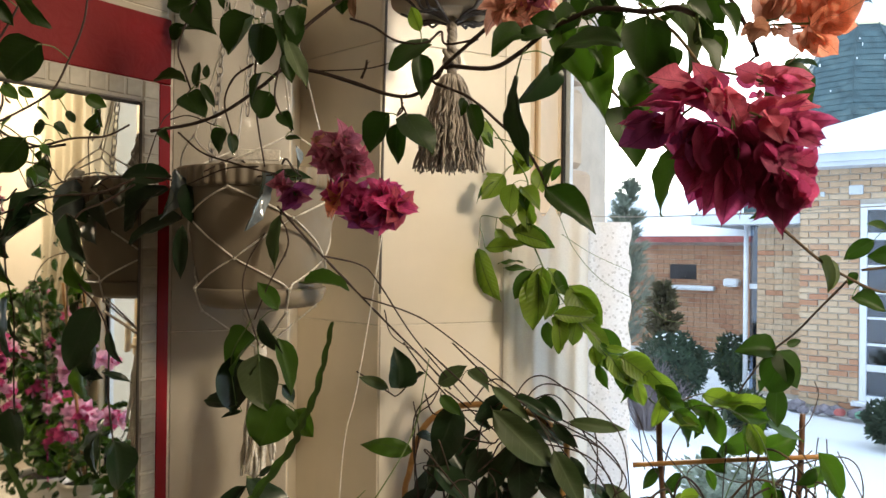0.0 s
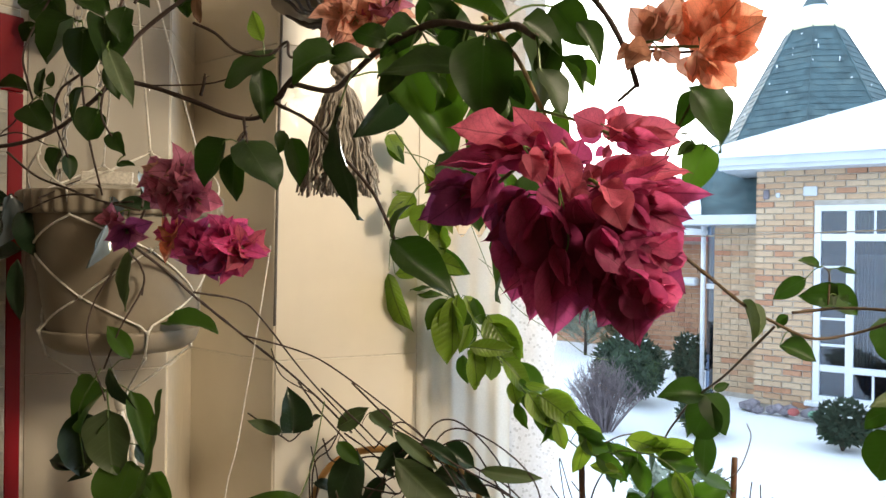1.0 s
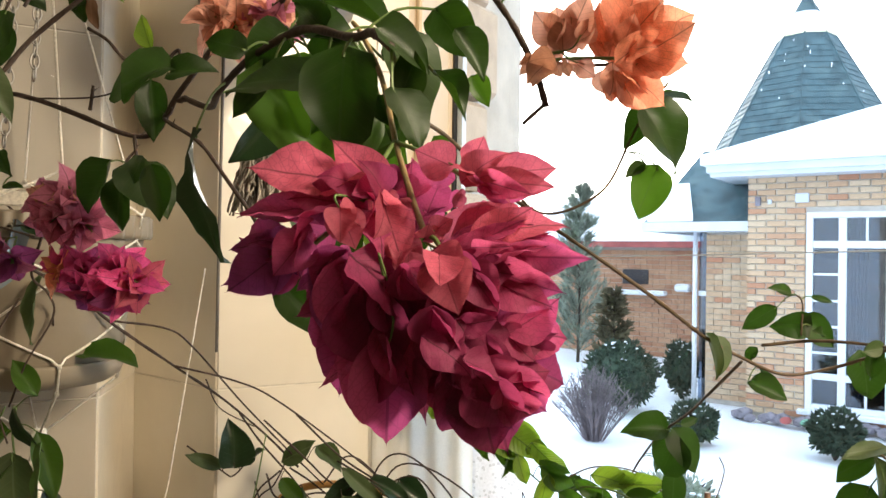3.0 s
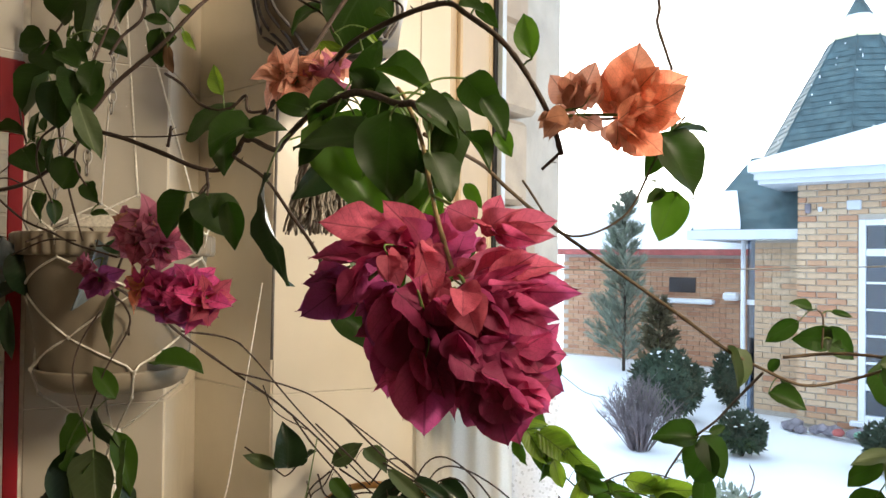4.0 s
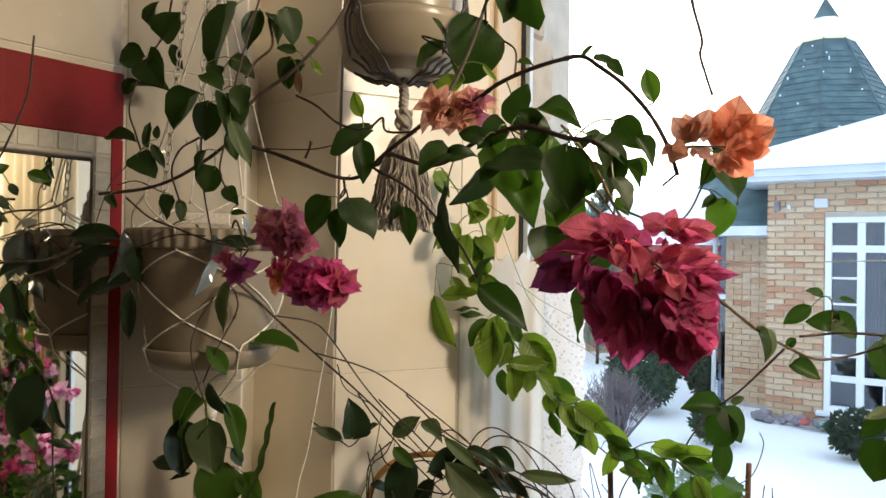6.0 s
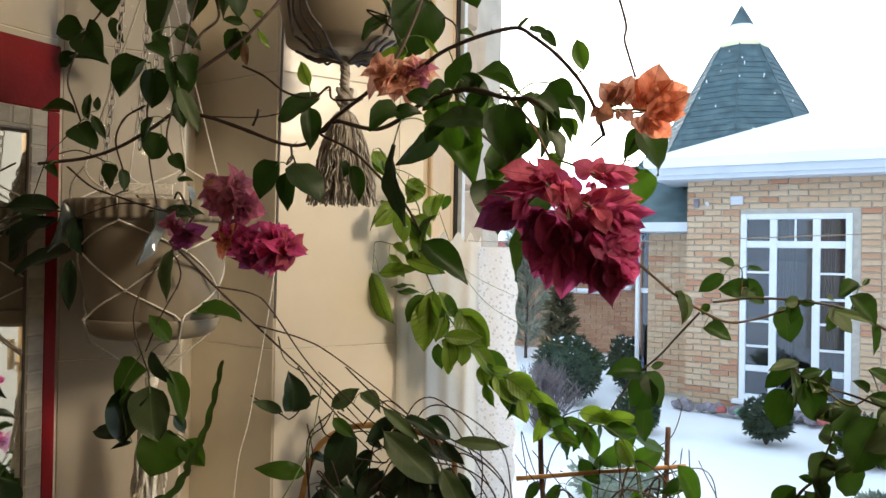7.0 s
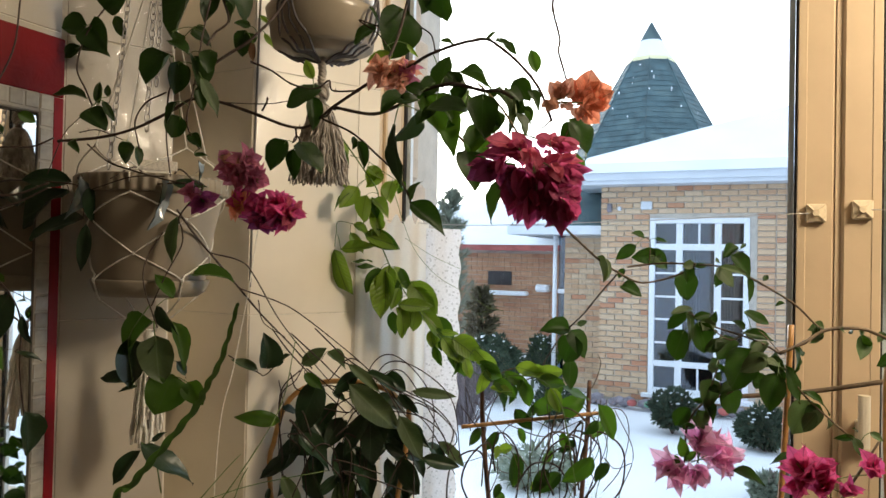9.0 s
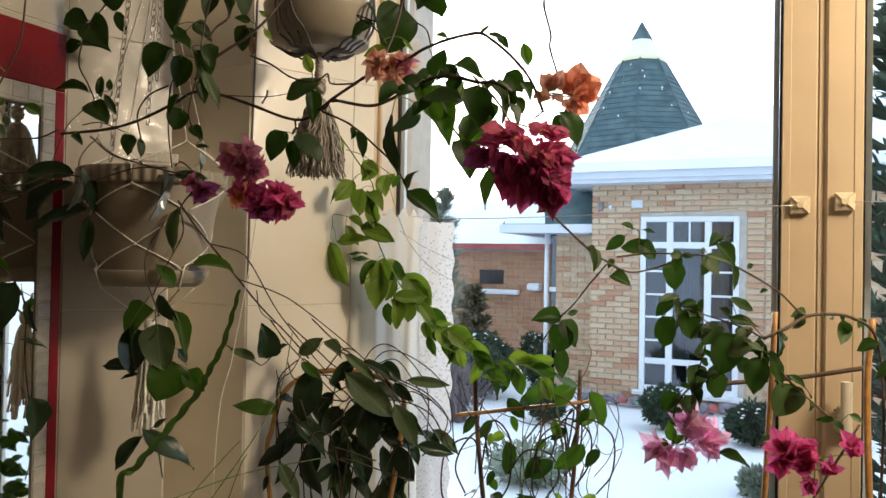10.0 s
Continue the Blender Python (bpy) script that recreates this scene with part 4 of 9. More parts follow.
# ---------------------------------------------------------------- leaves and plants
def leaf_data(name, w, droop, fold, mat, heart=0.0, point=1.0, ruffle=0.0, seed=0, rows=9, cols=6, shape="leaf"):
    """Blade one unit long along y, w wide; droops and folds along the midrib; tip drawn out."""
    rng = random.Random(seed)
    bm = bmesh.new()
    ph = rng.random() * 6.28
    twist, curl, bend = rng.uniform(-0.9, 0.9), rng.uniform(-1.0, 1.6), rng.uniform(-0.12, 0.12)
    grid = []
    for i in range(rows + 1):
        t = i / rows
        prof = (math.sin(math.pi * t ** (0.66 if heart else 0.80))) ** (0.62 if heart else 0.75)
        if shape == "bract":
            u = min(1.0, t / 0.94)
            prof = u ** 0.55 * (1 - u) ** 0.62 / 0.445 + 0.09 * (1 - t) * min(1.0, 6 * t)
        elif t > 0.8:
            prof *= 1 - 0.42 * point * ((t - 0.8) / 0.2)
        if i == rows:
            prof = 0.0
        back = -0.06 * heart * (1 - t) ** 2
        row = []
        for j in range(-cols // 2, cols // 2 + 1):
            s = j / (cols // 2)
            x = s * prof * w / 2
            y = t + back * abs(s)
            z = (fold * abs(x) if shape == "leaf" else 1.5 * fold * x * x + 0.25 * fold * abs(x) + 0.012 * math.sin(23 * x + 9 * t + ph) + 0.010 * math.sin(17 * t - 11 * x + 2 * ph)) - droop * t * t + droop * 0.25 * t
            z += ruffle * 0.05 * math.sin(7 * t + ph + 2.2 * s) * abs(s) + ruffle * 0.018 * math.sin(19 * t + 3 * ph) * s * s
            if shape == "leaf":
                z += twist * x * t + 0.05 * fold * math.sin(3.1 * t + ph) + 0.05 * curl * (2 * s * s - 1) * prof * w
                x += bend * t * t
            row.append(bm.verts.new((x, y, z)))
        grid.append(row)
    for i in range(rows):
        for j in range(cols):
            bm.faces.new((grid[i][j], grid[i][j + 1], grid[i + 1][j + 1], grid[i + 1][j]))
    bmesh.ops.remove_doubles(bm, verts=bm.verts, dist=1e-5)
    return mesh_of(name, bm, mat, True)


LEAF_CACHE = {}


def leaf_mesh(tone, w, k):
    key = (tone, round(w * 8), k)
    if key not in LEAF_CACHE:
        rng = random.Random(k * 31 + round(w * 8))
        LEAF_CACHE[key] = leaf_data("leaf", max(0.22, round(w * 8) / 8), rng.uniform(0.02, 0.46), rng.uniform(0.05, 0.75), LEAF[tone],
                                    1.0 if w > 0.65 and tone != "lime" else 0.0, 1.0, rng.uniform(0.4, 1.3), k)
    return LEAF_CACHE[key]


def aim(base, tip, face, roll=0.0):
    """Axes for a blade from base to tip whose upper side looks towards face."""
    y = (Vector(tip) - Vector(base))
    length = y.length
    y.normalize()
    z = Vector(face) - Vector(face).dot(y) * y
    if z.length < 1e-3:
        z = Vector((0, 0, 1)) - y.z * y
    z.normalize()
    z = Matrix.Rotation(roll, 3, y) @ z
    x = y.cross(z)
    return Matrix((x, y, z)).transposed().to_quaternion(), length


def put_leaf(parent, base, tip, w, tone, rng):
    face = Vector((rng.uniform(-0.6, 0.5), -0.75, rng.uniform(0.1, 0.9)))
    if tone == "lime":
        face = Vector((rng.uniform(-0.5, 0.2), -0.9, rng.uniform(0.1, 0.5)))
    if tone == "blue":
        face = Vector((0.90, -0.43, 0.07))
    q, length = aim(base, tip, face, rng.uniform(-0.35, 0.35) * (0.2 if tone == "blue" else 1.0))
    ob = new("leaf", leaf_mesh(tone, w, rng.randrange(7)))
    ob.rotation_mode = "QUATERNION"
    ob.rotation_quaternion = q
    ob.scale = (length,) * 3
    ob.location = base
    under(ob, parent)
    return ob


def grow(plant, stems, leaves, bark, wax=False, thorn=False, seed=0):
    rng = random.Random(seed)
    lines = []
    for r, pts in stems:
        r *= 1.4 if r < 0.0022 else 1.1
        line = smooth_path(pts, 7)
        bm = bmesh.new()
        tube(bm, line, r * 0.92, 7, 0.82, 0.22, rng)
        if thorn and r > 0.0011:
            for i in range(4, len(line) - 3, 6):
                if rng.random() < 0.6:
                    d = Vector((rng.uniform(-1, 1), rng.uniform(-1, 1), rng.uniform(-0.6, 1))).normalized()
                    tube(bm, [line[i], line[i] + d * rng.uniform(0.004, 0.009)], r * 0.45, 5, 0.2)
        part("stem", bm, bark, plant, "", True)
        lines += line
    for bx, by, bz, tx, ty, tz, w, tone in leaves:
        b, t = Vector((bx, by, bz)), Vector((tx, ty, tz))
        if wax and tone == "green":
            tone = "wax"
        put_leaf(plant, b, t, w, tone, rng)
        near = min(lines, key=lambda p: (p - b).length)
        if 0.002 < (near - b).length < 0.06:      # leaf stalk back to its branch
            bm = bmesh.new()
            mid = near.lerp(b, 0.5) + Vector((0, 0, 0.15 * (near - b).length))
            tube(bm, smooth_path([near, mid, b, b.lerp(t, 0.08)], 4), 0.0008, 5)
            part("leaf_stalk", bm, STALK if not wax else bark, plant)
    return plant


PAPER = {}


def paper_mesh(tone, w, k):
    """Papery heart-based bract one unit long: crisp midrib crease, rolled edges, drawn-out tip."""
    key = (tone, round(w * 12), k)
    if key in PAPER:
        return PAPER[key]
    rng = random.Random(k * 53 + round(w * 12))
    ph, cup, roll_, tipb, wav = rng.random() * 6.28, rng.uniform(-0.25, 0.75), rng.uniform(-0.6, 0.9), rng.uniform(-0.30, 0.22), rng.uniform(0.8, 1.9)
    rows, cols = 20, 12
    bm = bmesh.new()
    grid = []
    for i in range(rows + 1):
        t = i / rows
        u = min(1.0, t / 0.93)
        prof = 2.25 * u ** 0.46 * (1 - u) ** 1.02 + 0.075 * (1 - t) ** 0.7 * min(1.0, 8 * t)
        row = []
        for j in range(cols + 1):
            q = 2 * j / cols - 1
            x = q * prof * max(0.2, round(w * 12) / 12) / 2 * 1.0
            y = t - 0.11 * (1 - t) ** 4 * abs(q)
            edge = q * q * prof
            z = cup * x * x / max(0.3, w) * 1.6 + 0.10 * abs(x) - roll_ * 0.06 * edge * q
            z += 0.040 * wav * math.sin(8.5 * t + ph + 2.4 * q) * abs(q) * prof + 0.016 * math.sin(23 * t - 9 * q + 2 * ph) * edge + 0.008 * math.sin(41 * t + 17 * q + ph) * abs(q) + 0.03 * noise.noise(Vector((4 * x + k, 5 * t, ph)))
            z += 0.14 * math.sin(math.pi * t) * (0.3 + cup) * 0.6 + tipb * t ** 4
            row.append(bm.verts.new((x, y, z)))
        grid.append(row)
    for i in range(rows):
        for j in range(cols):
            bm.faces.new((grid[i][j], grid[i][j + 1], grid[i + 1][j + 1], grid[i + 1][j]))
    bmesh.ops.remove_doubles(bm, verts=bm.verts, dist=1e-5)
    PAPER[key] = mesh_of("bract", bm, BRACT[tone], True)
    return PAPER[key]


def bract_mesh(tone, k):
    return paper_mesh(tone, 0.66 + 0.035 * k, k)


def bloom(parent, centre, axis, size, tones, n, rng, spread=1.0):
    """A double flower: bracts set round an axis in three whorls, the inner ones upright."""
    c, ax = Vector(centre), Vector(axis).normalized()
    a = ax.orthogonal().normalized()
    b = ax.cross(a)
    for i in range(n):
        q = i / n
        tilt = (1.45 if q < 0.42 else 0.95 if q < 0.75 else 0.4) * spread + rng.uniform(-0.22, 0.22)
        ang = i * 2.4 + rng.uniform(-0.3, 0.3)
        d = (math.cos(tilt) * ax + math.sin(tilt) * (math.cos(ang) * a + math.sin(ang) * b)).normalized()
        length = size * (1.0 if q < 0.42 else 0.9 if q < 0.75 else 0.7) * rng.uniform(0.82, 1.15)
        base = c + d * size * 0.10 - ax * size * 0.05
        q4, ln = aim(base, base + d * length, ax, rng.uniform(-0.3, 0.3))
        ob = new("bract", bract_mesh(rng.choice(tones), rng.randrange(7)))
        ob.rotation_mode = "QUATERNION"
        ob.rotation_quaternion = q4
        ob.scale = (ln, ln, ln)
        ob.location = base
        under(ob, parent)


def trumpet(parent, neck, tip, spread, n, tones, rng):
    """One hanging flower: papery bracts from a narrow neck, overlapping round its axis, tips flaring."""
    c, e = Vector(neck), Vector(tip)
    ax = (e - c).normalized()
    size = (e - c).length
    a = ax.orthogonal().normalized()
    b = ax.cross(a)
    turn = rng.random() * 6.28
    for i in range(n):
        inner = i >= n * 0.6
        tilt = spread * (rng.uniform(0.25, 0.65) if inner else rng.uniform(0.8, 1.15))
        ang = turn + i * 2.4 + rng.uniform(-0.25, 0.25)
        side = math.cos(ang) * a + math.sin(ang) * b
        d = (math.cos(tilt) * ax + math.sin(tilt) * side).normalized()
        length = size * (rng.uniform(0.72, 0.95) if inner else rng.uniform(0.88, 1.04))
        base = c + side * size * 0.03
        q4, ln = aim(base, base + d * length, ax, rng.uniform(-0.25, 0.25))
        ob = new("bract", bract_mesh(rng.choice(tones), rng.randrange(7)))
        ob.rotation_mode = "QUATERNION"
        ob.rotation_quaternion = q4
        ob.scale = (ln * rng.uniform(0.9, 1.12), ln, ln)
        ob.location = base
        under(ob, parent)


def hanging_cluster(plant, root, flowers, label, seed):
    """Stalks from one root to the necks of hanging flowers, each flower's bracts below them."""
    rng = random.Random(seed)
    bm = bmesh.new()
    r = Vector(root)
    for neck, tip, spread, n, tones in flowers:
        k = Vector(neck)
        tube(bm, smooth_path([r, r.lerp(k, 0.6) + Vector((0, 0, 0.003)), k, k.lerp(Vector(tip), 0.15)], 5), 0.0009, 5)
        for j in range(2):
            tube(bm, [k, k.lerp(Vector(tip), 0.55) + Vector((rng.uniform(-1, 1), rng.uniform(-1, 1), rng.uniform(-1, 1))) * 0.003], 0.0006, 5)
    fl = part("flower", bm, STALK, plant, label)
    for neck, tip, spread, n, tones in flowers:
        trumpet(fl, neck, tip, spread, n, tones, rng)
    return fl


def cluster(plant, root, blooms, size, n, label, seed, spread=1.0):
    """Flower cluster: a stalk with side stalks as its mesh, its bracts below it."""
    rng = random.Random(seed)
    bm = bmesh.new()
    r = Vector(root)
    for c, ax, tones in blooms:
        tube(bm, smooth_path([r, r.lerp(Vector(c), 0.6) + Vector((0, 0, 0.004)), Vector(c)], 5), 0.0010, 5)
        for k in range(3):
            e = Vector(c) + (Vector(ax).normalized() + Vector((rng.uniform(-0.5, 0.5), rng.uniform(-0.5, 0.5), rng.uniform(-0.5, 0.5)))) * size * 0.3
            tube(bm, [Vector(c), e], 0.0007, 5)
    fl = part("flower", bm, STALK, plant, label)
    for c, ax, tones in blooms:
        bloom(fl, c, ax, size, tones, n, rng, spread)
    return fl


# vine_left
VINE_LEFT_STEMS = []
VINE_LEFT_STEMS += [
    (.0014, [(-.391, 1.314, 2.105), (-.42, 1.352, 2.037), (-.45, 1.358, 1.993), (-.462, 1.331, 1.937), (-.457, 1.29, 1.883), (-.432, 1.255, 1.839), (-.416, 1.241, 1.806)]),
    (.0008, [(-.416, 1.241, 1.806), (-.448, 1.249, 1.774), (-.464, 1.232, 1.744), (-.491, 1.238, 1.671)]),
]
VINE_LEFT_LEAVES = []
VINE_LEFT_LEAVES += [
    (-.461, 1.361, 1.993, -.509, 1.36, 1.984, .95, 'green'),
    (-.452, 1.359, 1.991, -.408, 1.335, 1.94, .9, 'green'),
    (-.473, 1.364, 1.951, -.502, 1.364, 1.926, .6, 'green'),
    (-.468, 1.363, 1.948, -.416, 1.339, 1.931, .7, 'green'),
    (-.411, 1.32, 2.016, -.376, 1.295, 2.053, .9, 'green'),
    (-.395, 1.316, 2.005, -.376, 1.307, 1.957, .55, 'green'),
    (-.429, 1.254, 1.822, -.502, 1.279, 1.84, .36, 'green'),
    (-.404, 1.239, 1.809, -.412, 1.246, 1.857, .42, 'green'),
    (-.397, 1.238, 1.817, -.377, 1.239, 1.775, .36, 'green'),
    (-.423, 1.243, 1.798, -.393, 1.226, 1.761, .85, 'green'),
    (-.387, 1.235, 1.824, -.388, 1.233, 1.848, .5, 'green'),
    (-.448, 1.347, 2.05, -.426, 1.332, 2.086, .8, 'green'),
]
# vine_top
VINE_TOP_STEMS = []
VINE_TOP_STEMS += [
    (.0026, [(-.461, 1.191, 1.728), (-.372, 1.141, 1.733), (-.308, 1.097, 1.746), (-.244, 1.043, 1.769), (-.205, 1.014, 1.786), (-.158, .984, 1.777), (-.104, .963, 1.758), (-.05, .942, 1.737), (-.016, .925, 1.736), (.017, .877, 1.758), (.056, .827, 1.78), (.079, .802, 1.796), (.108, .826, 1.853), (.137, .9, 1.947), (.176, .992, 2.097)]),
    (.002, [(-.206, 1.014, 1.807), (-.181, 1.019, 1.842), (-.149, 1.012, 1.866), (-.118, 1.005, 1.887), (-.083, 1.007, 1.926), (-.058, 1.042, 1.977), (-.031, 1.066, 2.057)]),
    (.0011, [(-.181, 1.068, 2.004), (-.193, 1.02, 1.902), (-.196, .991, 1.848), (-.203, .993, 1.799), (-.213, .996, 1.749), (-.206, 1.015, 1.72), (-.193, 1.013, 1.702)]),
]
VINE_TOP_STEMS += [
    (.0011, [(-.236, 1, 1.812), (-.247, 1.023, 1.788), (-.253, 1.056, 1.728), (-.249, 1.086, 1.661)]),
    (.0012, [(-.25, 1.023, 1.796), (-.286, 1.051, 1.782), (-.31, 1.088, 1.754), (-.307, 1.118, 1.711)]),
    (.0012, [(-.401, 1.148, 1.72), (-.364, 1.151, 1.689), (-.313, 1.13, 1.672), (-.259, 1.088, 1.656), (-.19, 1.054, 1.641)]),
    (.001, [(-.259, 1.088, 1.661), (-.322, 1.132, 1.662), (-.398, 1.179, 1.641)]),
    (.0008, [(-.415, 1.15, 1.74), (-.382, 1.143, 1.745), (-.336, 1.124, 1.727)]),
    (.0007, [(-.162, .985, 1.777), (-.086, .949, 1.772), (-.047, .93, 1.776)]),
    (.0013, [(-.091, .96, 1.763), (-.084, .948, 1.774), (-.083, .948, 1.783)]),
    (.0013, [(-.037, .929, 1.734), (-.035, .929, 1.716)]),
]
VINE_TOP_STEMS += [
    (.0016, [(-.166, 1.065, 1.975), (-.153, 1.032, 1.928), (-.174, 1.027, 1.904), (-.186, 1.019, 1.879)]),
    (.0013, [(-.113, 1.004, 1.853), (-.079, .967, 1.832), (-.047, .93, 1.804), (-.017, .904, 1.791)]),
]
VINE_TOP_LEAVES = []
VINE_TOP_LEAVES += [
    (-.218, 1.075, 1.998, -.259, 1.072, 1.906, .8, 'green'),
    (-.18, 1.068, 1.99, -.191, 1.055, 1.93, .5, 'green'),
    (-.227, 1.058, 1.903, -.246, 1.051, 1.882, .6, 'green'),
    (-.212, 1.045, 1.913, -.181, 1.048, 1.887, .7, 'green'),
    (-.237, 1, 1.851, -.295, 1.019, 1.845, .3, 'green'),
    (-.244, .991, 1.85, -.278, 1.005, 1.801, .85, 'green'),
    (-.225, .977, 1.836, -.232, .985, 1.785, .8, 'green'),
    (-.2, .972, 1.845, -.187, .957, 1.789, .85, 'green'),
    (-.214, 1.005, 1.858, -.247, 1.003, 1.882, .6, 'green'),
    (-.187, .949, 1.81, -.161, .945, 1.746, .36, 'pale'),
    (-.193, .971, 1.799, -.184, .973, 1.759, .5, 'green'),
    (-.227, .978, 1.773, -.247, .99, 1.737, .5, 'green'),
]
VINE_TOP_LEAVES += [
    (-.243, 1.031, 1.902, -.223, 1.036, 1.872, .55, 'green'),
    (-.175, .966, 1.857, -.182, .952, 1.822, .7, 'green'),
    (-.325, 1.132, 1.722, -.34, 1.136, 1.687, 1, 'green'),
    (-.314, 1.13, 1.717, -.306, 1.131, 1.683, .6, 'green'),
    (-.226, 1.019, 1.754, -.243, 1.02, 1.721, .95, 'green'),
    (-.208, 1.016, 1.729, -.193, 1, 1.703, .6, 'green'),
    (-.202, 1.015, 1.694, -.179, 1.006, 1.688, .5, 'green'),
    (-.43, 1.154, 1.724, -.415, 1.135, 1.704, .5, 'green'),
    (-.171, 1.066, 1.985, -.15, 1.072, 1.94, .6, 'green'),
    (-.136, 1.038, 1.983, -.122, 1.044, 1.934, .7, 'green'),
    (-.105, 1.012, 1.896, -.14, 1.018, 1.88, .7, 'green'),
    (-.115, 1.014, 1.916, -.142, 1.011, 1.92, .5, 'green'),
]
VINE_TOP_LEAVES += [
    (-.111, 1.004, 1.887, -.114, 1.014, 1.856, .42, 'brown'),
    (-.091, .999, 1.902, -.08, .996, 1.878, .4, 'lime'),
    (-.124, 1.016, 1.907, -.133, 1.027, 1.867, .7, 'green'),
    (-.101, 1.011, 1.935, -.087, 1.016, 1.923, .5, 'lime'),
]
# bough
BOUGH_STEMS = []
BOUGH_STEMS += [
    (.0018, [(.122, .772, 1.804), (.142, .748, 1.815), (.171, .732, 1.826), (.199, .715, 1.832), (.221, .711, 1.835), (.234, .698, 1.823), (.26, .693, 1.802), (.279, .669, 1.768), (.294, .666, 1.738), (.3, .66, 1.715)]),
    (.002, [(.026, .875, 1.758), (.07, .794, 1.736), (.095, .728, 1.735), (.121, .702, 1.75), (.159, .663, 1.757), (.192, .616, 1.74), (.205, .583, 1.733), (.215, .56, 1.72)]),
    (.0014, [(.005, .889, 1.742), (.046, .851, 1.717), (.081, .813, 1.68), (.107, .788, 1.65), (.122, .775, 1.622), (.128, .774, 1.608)]),
    (.0011, [(.138, .901, 1.91), (.157, .897, 1.903), (.172, .874, 1.884), (.164, .794, 1.834)]),
]
BOUGH_STEMS += [
    (.001, [(.059, .907, 1.909), (.089, .901, 1.888), (.103, .888, 1.866)]),
    (.0023, [(.462, 1.106, 2.06), (.461, 1.106, 2.025), (.476, 1.106, 1.970), (.474, 1.106, 1.945), (.483, 1.106, 1.915), (.493, 1.106, 1.885)]),
    (.001, [(.3, .66, 1.717), (.287, .663, 1.705)]),
    (.0009, [(.295, .666, 1.742), (.328, .659, 1.739), (.348, .655, 1.741)]),
    (.0013, [(.013, .897, 1.805), (.019, .886, 1.787), (.056, .838, 1.779)]),
    (.001, [(-.041, .92, 1.708), (-.035, .929, 1.72), (-.028, .907, 1.705)]),
]
BOUGH_LEAVES = []
BOUGH_LEAVES += [
    (-.001, .9, 1.791, -.056, .909, 1.777, .85, 'green'),
    (-.013, .903, 1.78, -.007, .897, 1.725, .45, 'green'),
    (-.012, .902, 1.806, -.026, .905, 1.839, .45, 'lime'),
    (-.052, .912, 1.707, -.076, .912, 1.661, .8, 'green'),
    (-.04, .91, 1.695, -.041, .897, 1.648, .55, 'green'),
    (-.029, .907, 1.705, .004, .892, 1.658, .85, 'green'),
    (.085, .902, 1.894, .049, .916, 1.886, .95, 'green'),
    (.094, .9, 1.89, .076, .886, 1.927, .38, 'green'),
    (.139, .9, 1.922, .098, .893, 1.86, .95, 'green'),
    (.112, .886, 1.851, .072, .896, 1.836, .5, 'lime'),
    (.163, .895, 1.972, .158, .887, 1.923, .9, 'green'),
    (.191, .889, 1.973, .188, .888, 1.915, .9, 'green'),
]
BOUGH_LEAVES += [
    (.134, .881, 1.869, .149, .875, 1.847, .3, 'lime'),
    (.171, .671, 1.774, .214, .654, 1.757, .6, 'green'),
    (.209, .561, 1.729, .235, .568, 1.715, .75, 'green'),
    (.159, .725, 1.768, .163, .711, 1.807, .8, 'green'),
    (.188, .689, 1.696, .214, .678, 1.664, .9, 'bright'),
    (.178, .64, 1.664, .183, .628, 1.615, .75, 'green'),
    (.215, .582, 1.618, .189, .589, 1.575, .95, 'green'),
    (.125, .775, 1.613, .137, .762, 1.638, .95, 'green'),
    (.126, .774, 1.607, .177, .757, 1.562, .5, 'green'),
    (.28, .669, 1.782, .273, .674, 1.817, .45, 'bright'),
]
BOUGH_LEAVES += [
    (.178, .73, 1.828, .164, .742, 1.841, .8, 'green'),
    (.219, .711, 1.836, .229, .694, 1.841, .5, 'green'),
    (.232, .698, 1.834, .244, .679, 1.816, .5, 'green'),
    (.242, .696, 1.828, .254, .683, 1.813, .5, 'green'),
    (.216, .633, 1.632, .241, .632, 1.654, .7, 'green'),
    (.244, .595, 1.739, .261, .592, 1.716, .6, 'green'),
    (.29, .598, 1.59, .27, .591, 1.569, .6, 'green'),
    (0.2174, 0.6000, 1.7401, 0.2311, 0.6000, 1.6861, 0.75, 'green'),
]
# hoya_left
HOYA_LEFT_STEMS = []
HOYA_LEFT_STEMS += [
    (.0012, [(-.229, 1.133, 1.656), (-.283, 1.175, 1.655), (-.379, 1.215, 1.647), (-.473, 1.245, 1.657), (-.584, 1.288, 1.662)]),
    (.0012, [(-.192, 1.075, 1.643), (-.239, 1.146, 1.596), (-.24, 1.188, 1.572), (-.243, 1.209, 1.541), (-.269, 1.195, 1.483), (-.293, 1.201, 1.426)]),
    (.0016, [(-.244, 1.147, 1.606), (-.221, 1.235, 1.563), (-.189, 1.28, 1.52), (-.142, 1.373, 1.454), (-.093, 1.466, 1.387), (-.03, 1.505, 1.319), (.022, 1.526, 1.259)]),
    (.0012, [(-.195, 1.281, 1.529), (-.14, 1.331, 1.514), (-.113, 1.367, 1.484), (-.056, 1.458, 1.379), (.015, 1.506, 1.286), (.069, 1.537, 1.221)]),
    (.0012, [(-.142, 1.373, 1.454), (-.061, 1.418, 1.424), (-.004, 1.448, 1.39), (.11, 1.476, 1.299), (.191, 1.491, 1.226)]),
]
